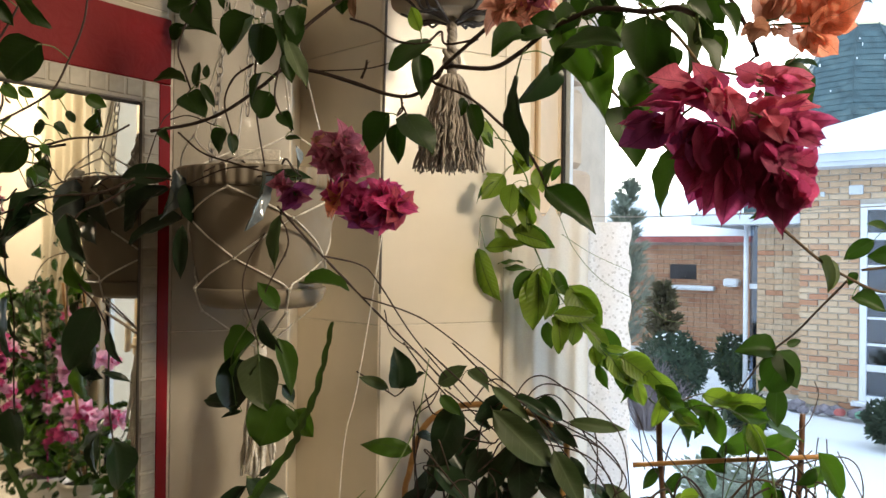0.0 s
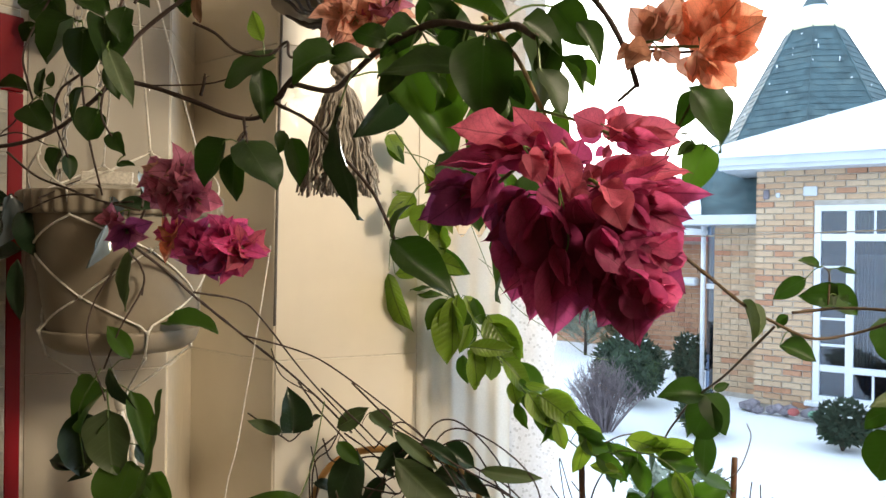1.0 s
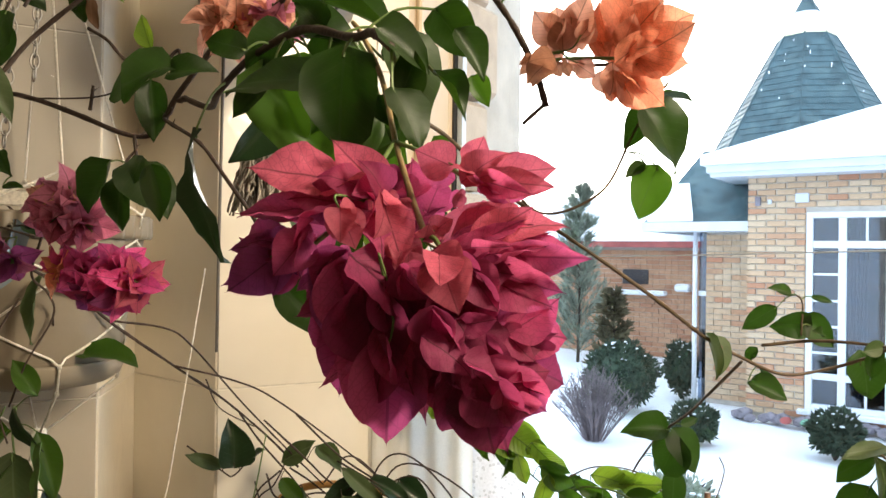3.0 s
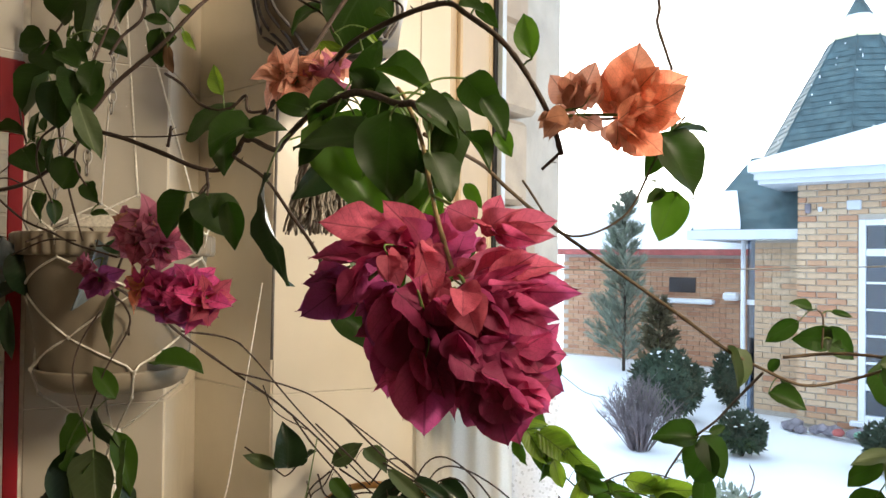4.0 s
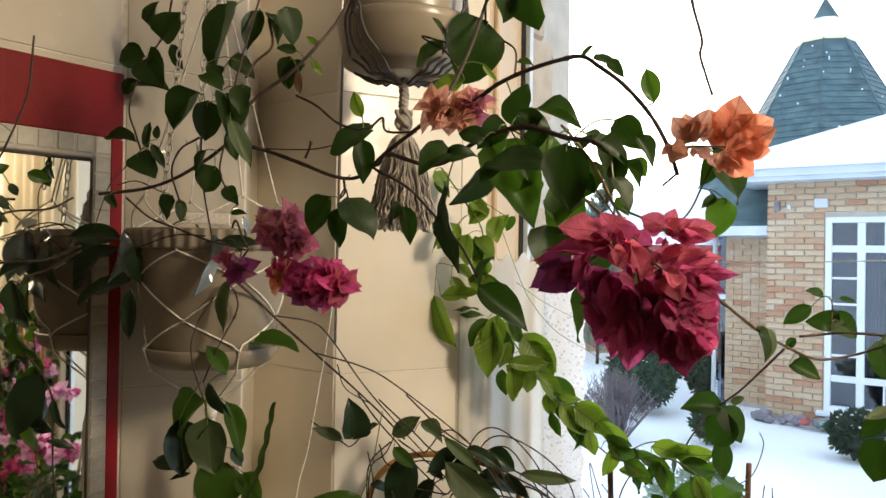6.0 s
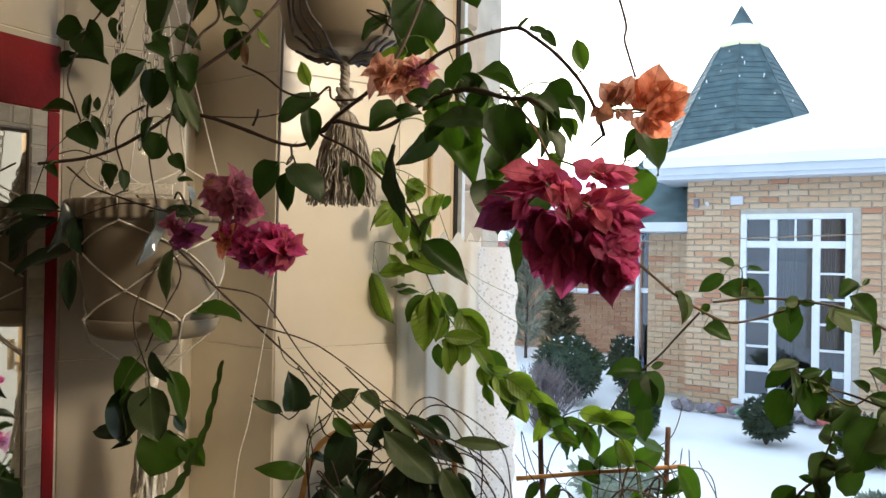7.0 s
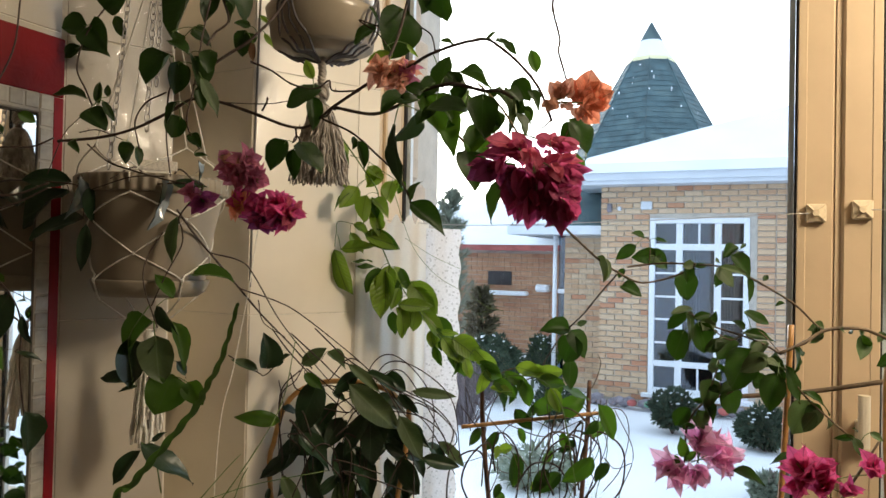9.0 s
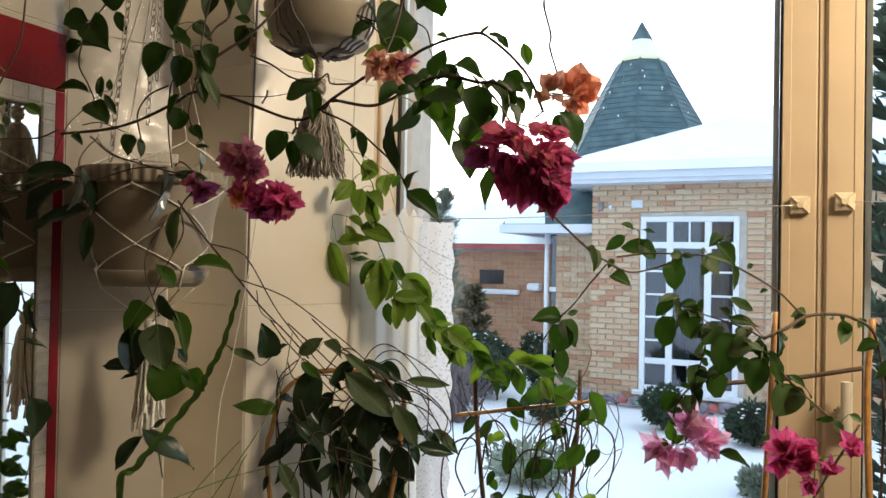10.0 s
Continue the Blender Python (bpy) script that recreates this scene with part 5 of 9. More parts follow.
HOYA_LEFT_STEMS += [
    (.0009, [(-.103, 1.406, 1.428), (-.092, 1.446, 1.376), (-.043, 1.477, 1.339)]),
    (.001, [(-.273, 1.185, 1.566), (-.299, 1.18, 1.519), (-.303, 1.171, 1.469), (-.276, 1.167, 1.388)]),
    (.0009, [(-.247, 1.262, 1.499), (-.257, 1.243, 1.511), (-.243, 1.209, 1.541)]),
]
HOYA_LEFT_LEAVES = []
HOYA_LEFT_LEAVES += [
    (-.451, 1.251, 1.661, -.544, 1.257, 1.669, .32, 'green'),
    (-.456, 1.252, 1.642, -.556, 1.269, 1.586, .4, 'green'),
    (-.428, 1.205, 1.668, -.439, 1.191, 1.586, .6, 'blue'),
    (-.399, 1.22, 1.647, -.408, 1.226, 1.577, .75, 'green'),
    (-.423, 1.225, 1.592, -.527, 1.257, 1.555, .34, 'green'),
    (-.409, 1.192, 1.578, -.426, 1.208, 1.484, .22, 'green'),
    (-.270, 1.168, 1.664, -.272, 1.150, 1.567, .36, 'blue'),
    (-.201, 1.076, 1.69, -.196, 1.086, 1.653, .35, 'blue'),
    (-.249, 1.189, 1.595, -.264, 1.176, 1.51, .42, 'pale'),
    (-.146, 1.241, 1.471, -.246, 1.252, 1.501, .42, 'bright'),
    (-.483, 1.278, 1.633, -.581, 1.31, 1.632, .35, 'green'),
    (-.255, 1.149, 1.656, -.191, 1.141, 1.648, .35, 'green'),
]
# pot_trail
POT_TRAIL_STEMS = []
POT_TRAIL_STEMS += [
    (.0012, [(-.283, 1.199, 1.426), (-.287, 1.2, 1.384), (-.276, 1.198, 1.333), (-.258, 1.195, 1.292)]),
    (.001, [(-.298, 1.202, 1.426), (-.335, 1.22, 1.362), (-.328, 1.22, 1.289)]),
    (.0014, [(-.299, 1.236, 1.153), (-.283, 1.233, 1.127), (-.271, 1.232, 1.064)]),
]
POT_TRAIL_LEAVES = []
POT_TRAIL_LEAVES += [
    (-.253, 1.192, 1.442, -.287, 1.193, 1.488, .45, 'bright'),
    (-.294, 1.201, 1.395, -.346, 1.223, 1.338, .9, 'bright'),
    (-.335, 1.22, 1.364, -.321, 1.219, 1.27, .6, 'green'),
    (-.327, 1.22, 1.282, -.394, 1.24, 1.289, .42, 'green'),
    (-.282, 1.189, 1.367, -.274, 1.179, 1.282, .7, 'pale'),
    (-.281, 1.188, 1.427, -.255, 1.171, 1.371, .45, 'green'),
    (-.254, 1.193, 1.397, -.219, 1.182, 1.312, .38, 'bright'),
    (-.252, 1.194, 1.294, -.278, 1.186, 1.22, .95, 'bright'),
    (-.222, 1.198, 1.28, -.198, 1.187, 1.238, .85, 'bright'),
    (-.245, 1.192, 1.323, -.229, 1.2, 1.288, .6, 'green'),
    (-.275, 1.198, 1.364, -.308, 1.197, 1.331, .6, 'bright'),
    (-.32, 1.229, 1.271, -.351, 1.217, 1.267, .3, 'green'),
]
POT_TRAIL_LEAVES += [
    (-.31, 1.228, 1.163, -.214, 1.192, 1.09, .42, 'green'),
    (-.31, 1.228, 1.148, -.365, 1.227, 1.084, .35, 'green'),
    (-.292, 1.234, 1.164, -.262, 1.234, 1.179, .5, 'green'),
]
# hoya_low
HOYA_LOW_STEMS = []
HOYA_LOW_STEMS += [
    (.0012, [(-.037, 1.562, .972), (-.05, 1.543, 1.11), (-.047, 1.531, 1.198), (-.016, 1.513, 1.233), (.009, 1.508, 1.285)]),
    (.0012, [(.244, 1.49, 1.208), (.308, 1.467, 1.176), (.354, 1.449, 1.12), (.334, 1.453, 1.06), (.296, 1.462, 1.027)]),
    (.0012, [(.206, 1.508, 1.216), (.233, 1.503, 1.177), (.296, 1.471, 1.129), (.363, 1.458, 1.012)]),
    (.0013, [(.009, 1.518, 1.26), (.063, 1.538, 1.214), (.144, 1.543, 1.131), (.174, 1.539, .969)]),
    (.0012, [(-.173, 1.545, 1.289), (-.105, 1.521, 1.252), (-.086, 1.518, 1.246), (-.055, 1.511, 1.279)]),
    (.0012, [(.063, 1.538, 1.227), (.112, 1.497, 1.286), (.178, 1.494, 1.233), (.271, 1.476, 1.116)]),
]
HOYA_LOW_STEMS += [
    (.001, [(-.055, 1.542, 1.229), (-.043, 1.551, 1.161), (-.052, 1.564, 1.078), (-.037, 1.562, .959)]),
]
HOYA_LOW_STEMS += [
    (.0013, [(0.170, 1.470, 1.170), (0.267, 1.460, 1.155), (0.321, 1.450, 1.121), (0.343, 1.450, 1.074), (0.343, 1.460, 1.040)]),
    (.0013, [(0.092, 1.490, 1.280), (0.225, 1.460, 1.213), (0.302, 1.450, 1.173), (0.353, 1.440, 1.123), (0.360, 1.440, 1.092), (0.340, 1.450, 1.074)]),
    (.0013, [(-0.073, 1.500, 1.356), (-0.035, 1.500, 1.305), (0.012, 1.500, 1.253), (0.038, 1.500, 1.222), (0.106, 1.500, 1.154)]),
    (.0013, [(-0.030, 1.490, 1.347), (0.042, 1.490, 1.281), (0.078, 1.490, 1.247), (0.146, 1.500, 1.200)]),
    (.0013, [(0.025, 1.480, 1.359), (0.102, 1.480, 1.287), (0.185, 1.480, 1.235), (0.233, 1.480, 1.203)]),
    (.0013, [(-0.006, 1.510, 1.257), (-0.046, 1.510, 1.216), (-0.053, 1.520, 1.147), (-0.040, 1.520, 1.043)]),
]
HOYA_LOW_STEMS += [
    (.0013, [(0.034, 1.490, 1.173), (0.105, 1.490, 1.159), (0.125, 1.490, 1.169), (0.198, 1.490, 1.165)]),
    (.0013, [(-0.029, 1.510, 1.252), (-0.008, 1.510, 1.210), (0.063, 1.510, 1.220), (0.115, 1.510, 1.203)]),
    (.0013, [(-0.006, 1.500, 1.110), (-0.031, 1.500, 1.106), (-0.002, 1.500, 1.074), (-0.024, 1.500, 1.039)]),
    (.0013, [(0.040, 1.500, 1.130), (0.074, 1.500, 1.170), (0.125, 1.500, 1.195), (0.172, 1.500, 1.184)]),
]
HOYA_LOW_LEAVES = []
HOYA_LOW_LEAVES += [
    (-0.082, 1.505, 1.266, -0.077, 1.487, 1.343, 0.70, 'green'),
    (-0.105, 1.520, 1.259, -0.161, 1.502, 1.290, 0.42, 'pale'),
    (-0.049, 1.510, 1.283, -0.033, 1.492, 1.296, 0.60, 'green'),
    (-0.004, 1.510, 1.272, 0.055, 1.492, 1.308, 0.50, 'pale'),
    (0.056, 1.500, 1.302, 0.099, 1.482, 1.264, 0.62, 'pale'),
    (0.003, 1.470, 1.257, 0.041, 1.452, 1.218, 0.50, 'bright'),
    (0.037, 1.475, 1.240, -0.012, 1.457, 1.117, 0.50, 'green'),
    (-0.050, 1.455, 1.148, -0.145, 1.437, 1.176, 0.40, 'bright'),
    (0.129, 1.480, 1.256, 0.066, 1.462, 1.210, 0.50, 'green'),
    (0.148, 1.475, 1.254, 0.223, 1.457, 1.228, 0.38, 'green'),
    (0.102, 1.460, 1.278, 0.180, 1.442, 1.211, 0.25, 'pale'),
]
HOYA_LOW_LEAVES += [
    (0.197, 1.500, 1.243, 0.242, 1.482, 1.206, 0.70, 'green'),
    (0.252, 1.450, 1.214, 0.361, 1.432, 1.199, 0.25, 'pale'),
    (0.105, 1.455, 1.232, 0.225, 1.437, 1.116, 0.36, 'pale'),
    (0.222, 1.450, 1.158, 0.280, 1.432, 1.047, 0.42, 'pale'),
    (0.096, 1.500, 1.146, 0.051, 1.482, 1.079, 0.55, 'green'),
    (0.157, 1.480, 1.160, 0.086, 1.462, 1.065, 0.42, 'green'),
    (0.158, 1.475, 1.136, 0.163, 1.457, 1.034, 0.50, 'green'),
    (-0.009, 1.480, 1.112, 0.071, 1.462, 1.033, 0.50, 'green'),
    (0.294, 1.470, 1.088, 0.339, 1.452, 1.032, 0.60, 'green'),
    (0.215, 1.510, 1.192, 0.250, 1.492, 1.164, 0.60, 'green'),
    (0.119, 1.510, 1.215, 0.178, 1.492, 1.200, 0.50, 'green'),
]
HOYA_LOW_LEAVES += [
    (0.229, 1.490, 1.201, 0.270, 1.472, 1.153, 0.40, 'green'),
    (0.072, 1.520, 1.202, 0.101, 1.502, 1.184, 0.60, 'green'),
    (0.133, 1.530, 1.167, 0.180, 1.512, 1.134, 0.50, 'green'),
    (-0.013, 1.540, 1.152, -0.046, 1.522, 1.172, 0.50, 'green'),
    (0.198, 1.500, 1.081, 0.252, 1.482, 1.046, 0.35, 'green'),
]
HOYA_LOW_LEAVES += [
    (.092, 1.534, 1.081, .12, 1.535, .96, .5, 'green'),
    (.236, 1.505, 1.044, .276, 1.492, .953, .5, 'green'),
    (.04, 1.545, 1.04, .016, 1.563, .942, .5, 'green'),
    (.28, 1.444, 1.058, .368, 1.422, 1.041, .35, 'green'),
    (.2, 1.552, 1.1, .255, 1.536, 1.007, .5, 'green'),
    (.323, 1.466, 1.09, .391, 1.461, 1.023, .4, 'pale'),
    (-.013, 1.576, 1.088, -.051, 1.592, .99, .5, 'green'),
    (.13, 1.506, 1.06, .183, 1.493, .957, .5, 'green'),
]
# window_vine
WINDOW_VINE_STEMS = []
WINDOW_VINE_STEMS += [
    (.0014, [(.089, 1.617, 1.828), (.138, 1.607, 1.759), (.179, 1.581, 1.688), (.168, 1.603, 1.619), (.192, 1.618, 1.564), (.239, 1.638, 1.472), (.308, 1.606, 1.374), (.387, 1.562, 1.28), (.454, 1.51, 1.228), (.513, 1.469, 1.245), (.57, 1.428, 1.237), (.617, 1.419, 1.171), (.653, 1.414, .986)]),
    (.0008, [(.081, 1.65, 1.591), (.087, 1.649, 1.619), (.142, 1.628, 1.613), (.174, 1.601, 1.648)]),
    (.0006, [(.222, 1.591, 1.69), (.257, 1.633, 1.609), (.287, 1.628, 1.544), (.335, 1.57, 1.482), (.405, 1.527, 1.44), (.448, 1.499, 1.41), (.486, 1.492, 1.402)]),
    (.0005, [(.258, 1.633, 1.58), (.317, 1.592, 1.538), (.39, 1.559, 1.503)]),
]
WINDOW_VINE_STEMS += [
    (.0008, [(.11, 1.613, 1.786), (.151, 1.604, 1.773), (.193, 1.596, 1.746), (.235, 1.588, 1.719)]),
]
WINDOW_VINE_LEAVES = []
WINDOW_VINE_LEAVES += [
    (.079, 1.671, 1.547, .107, 1.649, 1.427, .58, 'lime'),
    (.206, 1.616, 1.495, .203, 1.608, 1.371, .49, 'lime'),
    (.15, 1.607, 1.586, .231, 1.58, 1.56, .47, 'lime'),
    (.093, 1.639, 1.547, .18, 1.609, 1.558, .42, 'lime'),
    (.129, 1.591, 1.705, .088, 1.589, 1.646, .57, 'lime'),
    (.148, 1.568, 1.683, .133, 1.58, 1.615, .8, 'lime'),
    (.18, 1.6, 1.652, .176, 1.588, 1.584, .47, 'lime'),
    (.216, 1.592, 1.723, .202, 1.578, 1.667, .62, 'lime'),
    (.122, 1.662, 1.514, .177, 1.661, 1.522, .38, 'bright'),
    (.196, 1.628, 1.5, .152, 1.637, 1.441, .47, 'bright'),
    (.231, 1.64, 1.506, .269, 1.645, 1.442, .47, 'lime'),
    (.277, 1.64, 1.468, .341, 1.622, 1.379, .58, 'lime'),
]
WINDOW_VINE_LEAVES += [
    (.238, 1.601, 1.409, .328, 1.592, 1.401, .4, 'lime'),
    (.25, 1.608, 1.402, .258, 1.609, 1.326, .52, 'lime'),
    (.305, 1.597, 1.388, .365, 1.591, 1.325, .52, 'lime'),
    (.323, 1.604, 1.343, .336, 1.606, 1.292, .47, 'lime'),
    (.333, 1.592, 1.306, .355, 1.585, 1.251, .42, 'bright'),
    (.349, 1.569, 1.33, .396, 1.545, 1.259, .47, 'lime'),
    (.368, 1.546, 1.327, .45, 1.518, 1.277, .47, 'lime'),
    (.423, 1.525, 1.303, .48, 1.523, 1.242, .52, 'lime'),
    (.398, 1.531, 1.282, .414, 1.537, 1.227, .47, 'lime'),
    (.437, 1.513, 1.267, .492, 1.512, 1.223, .47, 'bright'),
    (.451, 1.51, 1.255, .434, 1.507, 1.189, .47, 'lime'),
    (.489, 1.483, 1.253, .553, 1.472, 1.212, .42, 'bright'),
]
WINDOW_VINE_LEAVES += [
    (.513, 1.469, 1.265, .585, 1.46, 1.252, .47, 'lime'),
    (.53, 1.456, 1.233, .553, 1.453, 1.17, .47, 'bright'),
    (.56, 1.44, 1.238, .632, 1.432, 1.235, .47, 'bright'),
    (.58, 1.436, 1.216, .61, 1.428, 1.156, .47, 'bright'),
    (.616, 1.419, 1.225, .685, 1.407, 1.194, .52, 'bright'),
    (.392, 1.551, 1.289, .377, 1.558, 1.227, .42, 'bright'),
    (.345, 1.57, 1.343, .388, 1.551, 1.336, .42, 'lime'),
    (.287, 1.61, 1.395, .283, 1.622, 1.332, .47, 'lime'),
    (.218, 1.623, 1.479, .249, 1.629, 1.404, .47, 'bright'),
    (.165, 1.584, 1.674, .206, 1.559, 1.635, .57, 'lime'),
    (.115, 1.634, 1.591, .15, 1.638, 1.536, .47, 'lime'),
    (.074, 1.62, 1.822, .11, 1.624, 1.771, .8, 'lime'),
]
WINDOW_VINE_LEAVES += [
    (.179, 1.599, 1.76, .149, 1.608, 1.716, .57, 'lime'),
    (.154, 1.604, 1.759, .188, 1.58, 1.725, .57, 'lime'),
    (.235, 1.588, 1.726, .208, 1.603, 1.684, .47, 'lime'),
    (.463, 1.489, 1.229, .518, 1.464, 1.194, .47, 'bright'),
    (.118, 1.603, 1.695, .091, 1.619, 1.719, .47, 'lime'),
    (.189, 1.599, 1.62, .167, 1.606, 1.573, .47, 'lime'),
    (.244, 1.618, 1.451, .221, 1.607, 1.395, .47, 'lime'),
]
# trellis_vine
TRELLIS_VINE_STEMS = []
TRELLIS_VINE_STEMS += [
    (.0015, [(.619, 1.133, 1.502), (.601, 1.189, 1.452), (.604, 1.27, 1.41), (.594, 1.365, 1.357), (.588, 1.449, 1.294), (.577, 1.513, 1.236), (.514, 1.568, 1.194), (.474, 1.577, 1.114), (.463, 1.581, .943)]),
    (.0011, [(.474, 1.586, 1.212), (.544, 1.571, 1.249), (.618, 1.525, 1.248), (.667, 1.495, 1.196), (.7, 1.468, 1.166), (.721, 1.444, 1.096), (.683, 1.453, 1.013)]),
    (.001, [(.502, 1.571, 1.114), (.607, 1.529, 1.079), (.668, 1.496, 1.113), (.701, 1.304, 1.193), (.724, 1.28, 1.148), (.716, 1.303, 1.055), (.7, 1.358, .988)]),
    (.0009, [(.432, 1.586, 1.085), (.416, 1.588, 1.198), (.441, 1.563, 1.118), (.499, 1.553, .992), (.616, 1.508, 1), (.676, 1.475, 1.048)]),
]
TRELLIS_VINE_STEMS += [
    (.0009, [(.562, 1.52, .944), (.534, 1.525, 1.027), (.51, 1.549, 1.091), (.579, 1.535, 1.12), (.655, 1.499, 1.071), (.685, 1.494, .96)]),
    (.0008, [(.406, 1.592, .999), (.475, 1.578, 1.021), (.526, 1.547, 1.021), (.548, 1.543, .951)]),
    (.0008, [(.699, 1.357, 1.066), (.703, 1.305, 1.055), (.722, 1.26, 1.079)]),
    (.0009, [(.668, 1.454, 1.19), (.705, 1.446, 1.218), (.732, 1.46, 1.27), (.725, 1.461, 1.297)]),
]
TRELLIS_VINE_LEAVES = []
TRELLIS_VINE_LEAVES += [
    (.519, 1.576, 1.227, .482, 1.571, 1.197, .7, 'green'),
    (.486, 1.573, 1.202, .526, 1.567, 1.14, .6, 'green'),
    (.539, 1.562, 1.206, .535, 1.563, 1.155, .5, 'green'),
    (.576, 1.533, 1.25, .582, 1.538, 1.173, .5, 'green'),
    (.572, 1.515, 1.144, .651, 1.508, 1.183, .55, 'bright'),
    (.64, 1.481, 1.158, .696, 1.457, 1.183, .7, 'bright'),
    (.599, 1.333, 1.372, .529, 1.329, 1.38, .65, 'green'),
    (.623, 1.369, 1.352, .601, 1.384, 1.288, .85, 'green'),
    (.617, 1.37, 1.363, .648, 1.347, 1.306, .7, 'green'),
    (.61, 1.32, 1.383, .638, 1.323, 1.39, .5, 'green'),
    (.636, 1.418, 1.293, .627, 1.406, 1.219, .45, 'green'),
    (.61, 1.444, 1.301, .619, 1.449, 1.273, .6, 'green'),
]
TRELLIS_VINE_LEAVES += [
    (.647, 1.274, 1.208, .695, 1.271, 1.131, .5, 'bright'),
    (.695, 1.409, 1.054, .632, 1.432, .979, .45, 'bright'),
    (.533, 1.525, 1.04, .541, 1.523, .952, .5, 'green'),
    (.672, 1.465, 1.079, .628, 1.483, 1.055, .5, 'green'),
    (.612, 1.506, 1.181, .648, 1.486, 1.226, .5, 'bright'),
    (.592, 1.531, 1.163, .559, 1.541, 1.12, .5, 'green'),
    (.537, 1.543, 1.148, .577, 1.527, 1.094, .5, 'green'),
    (.497, 1.552, 1.091, .459, 1.57, 1.031, .4, 'green'),
    (.704, 1.406, 1.145, .668, 1.42, 1.103, .5, 'green'),
    (.712, 1.355, 1.053, .673, 1.359, 1.015, .5, 'green'),
    (.606, 1.479, 1.009, .566, 1.486, .954, .5, 'green'),
]
# right_bough
RIGHT_BOUGH_STEMS = []
RIGHT_BOUGH_STEMS += [
    (.0018, [(.192, .912, 1.77), (.25, 1.022, 1.755), (.284, 1.044, 1.728), (.344, 1.076, 1.683), (.445, 1.045, 1.61), (.501, 1.075, 1.575), (.564, 1.103, 1.533), (.613, 1.124, 1.509), (.668, 1.133, 1.487), (.717, 1.133, 1.492), (.756, 1.115, 1.508), (.771, 1.081, 1.526)]),
    (.0017, [(.658, 1.166, 1.518), (.721, 1.142, 1.527), (.774, 1.08, 1.526), (.777, .978, 1.52), (.793, .923, 1.499), (.843, .883, 1.46), (.87, .867, 1.429), (.883, .855, 1.413)]),
    (.0031, [(.795, .853, 1.374), (.837, .844, 1.394), (.883, .855, 1.413), (.925, .846, 1.419), (.975, .846, 1.412), (1.026, .846, 1.377), (1.051, .853, 1.258), (1.066, .873, 1.054)]),
]
RIGHT_BOUGH_STEMS += [
    (.0014, [(.795, .853, 1.374), (.775, .878, 1.39), (.754, .912, 1.401), (.707, .942, 1.418), (.677, .959, 1.441)]),
    (.0017, [(.706, 1.007, 1.15), (.705, .997, 1.221), (.721, .972, 1.266), (.759, .944, 1.291), (.769, .9, 1.324), (.768, .859, 1.369)]),
    (.0013, [(.725, .971, 1.274), (.737, .958, 1.32), (.733, .938, 1.353)]),
    (.0014, [(.796, .853, 1.36), (.839, .845, 1.302), (.872, .818, 1.263), (.911, .8, 1.226)]),
    (.001, [(.707, .942, 1.418), (.74, .915, 1.391), (.777, .897, 1.412), (.798, .853, 1.374)]),
    (.001, [(.713, 1.175, 1.529), (.714, 1.174, 1.57), (.706, 1.175, 1.582)]),
    (.001, [(.782, .977, 1.518), (.778, .957, 1.549)]),
]
RIGHT_BOUGH_LEAVES = []
RIGHT_BOUGH_LEAVES += [
    (.569, 1.112, 1.536, .574, 1.094, 1.487, .95, 'pale'),
    (.626, 1.132, 1.476, .663, 1.107, 1.465, .62, 'green'),
    (.641, 1.139, 1.495, .656, 1.136, 1.481, .6, 'green'),
    (.728, 1.181, 1.542, .681, 1.188, 1.543, .7, 'green'),
    (.689, 1.189, 1.565, .648, 1.206, 1.536, .5, 'green'),
    (.717, 1.184, 1.556, .76, 1.175, 1.519, .62, 'green'),
    (.702, 1.176, 1.582, .67, 1.168, 1.59, .55, 'green'),
    (.723, 1.172, 1.58, .747, 1.16, 1.572, .4, 'green'),
    (.741, 1.087, 1.521, .771, 1.086, 1.527, .65, 'pale'),
    (.792, 1.179, 1.508, .807, 1.174, 1.447, .8, 'green'),
    (.688, .956, 1.444, .637, .949, 1.439, .4, 'pale'),
    (.678, .958, 1.436, .644, .973, 1.409, .5, 'green'),
]
RIGHT_BOUGH_LEAVES += [
    (.673, .96, 1.402, .654, .971, 1.349, .7, 'green'),
    (.673, .949, 1.437, .677, .933, 1.381, .5, 'pale'),
    (.688, .936, 1.418, .708, .931, 1.365, .8, 'green'),
    (.78, .956, 1.559, .747, .956, 1.545, .65, 'green'),
    (.785, .955, 1.557, .798, .958, 1.567, .5, 'green'),
    (.736, .914, 1.544, .773, .898, 1.503, .6, 'green'),
    (.706, .9, 1.524, .756, .879, 1.509, .3, 'pale'),
    (.765, .91, 1.413, .745, .911, 1.428, .8, 'green'),
    (.757, .901, 1.443, .812, .901, 1.418, .42, 'green'),
    (.756, .902, 1.406, .808, .876, 1.393, .42, 'green'),
    (.746, .914, 1.393, .705, .908, 1.367, .75, 'green'),
    (.758, .881, 1.375, .723, .89, 1.307, .8, 'green'),
]
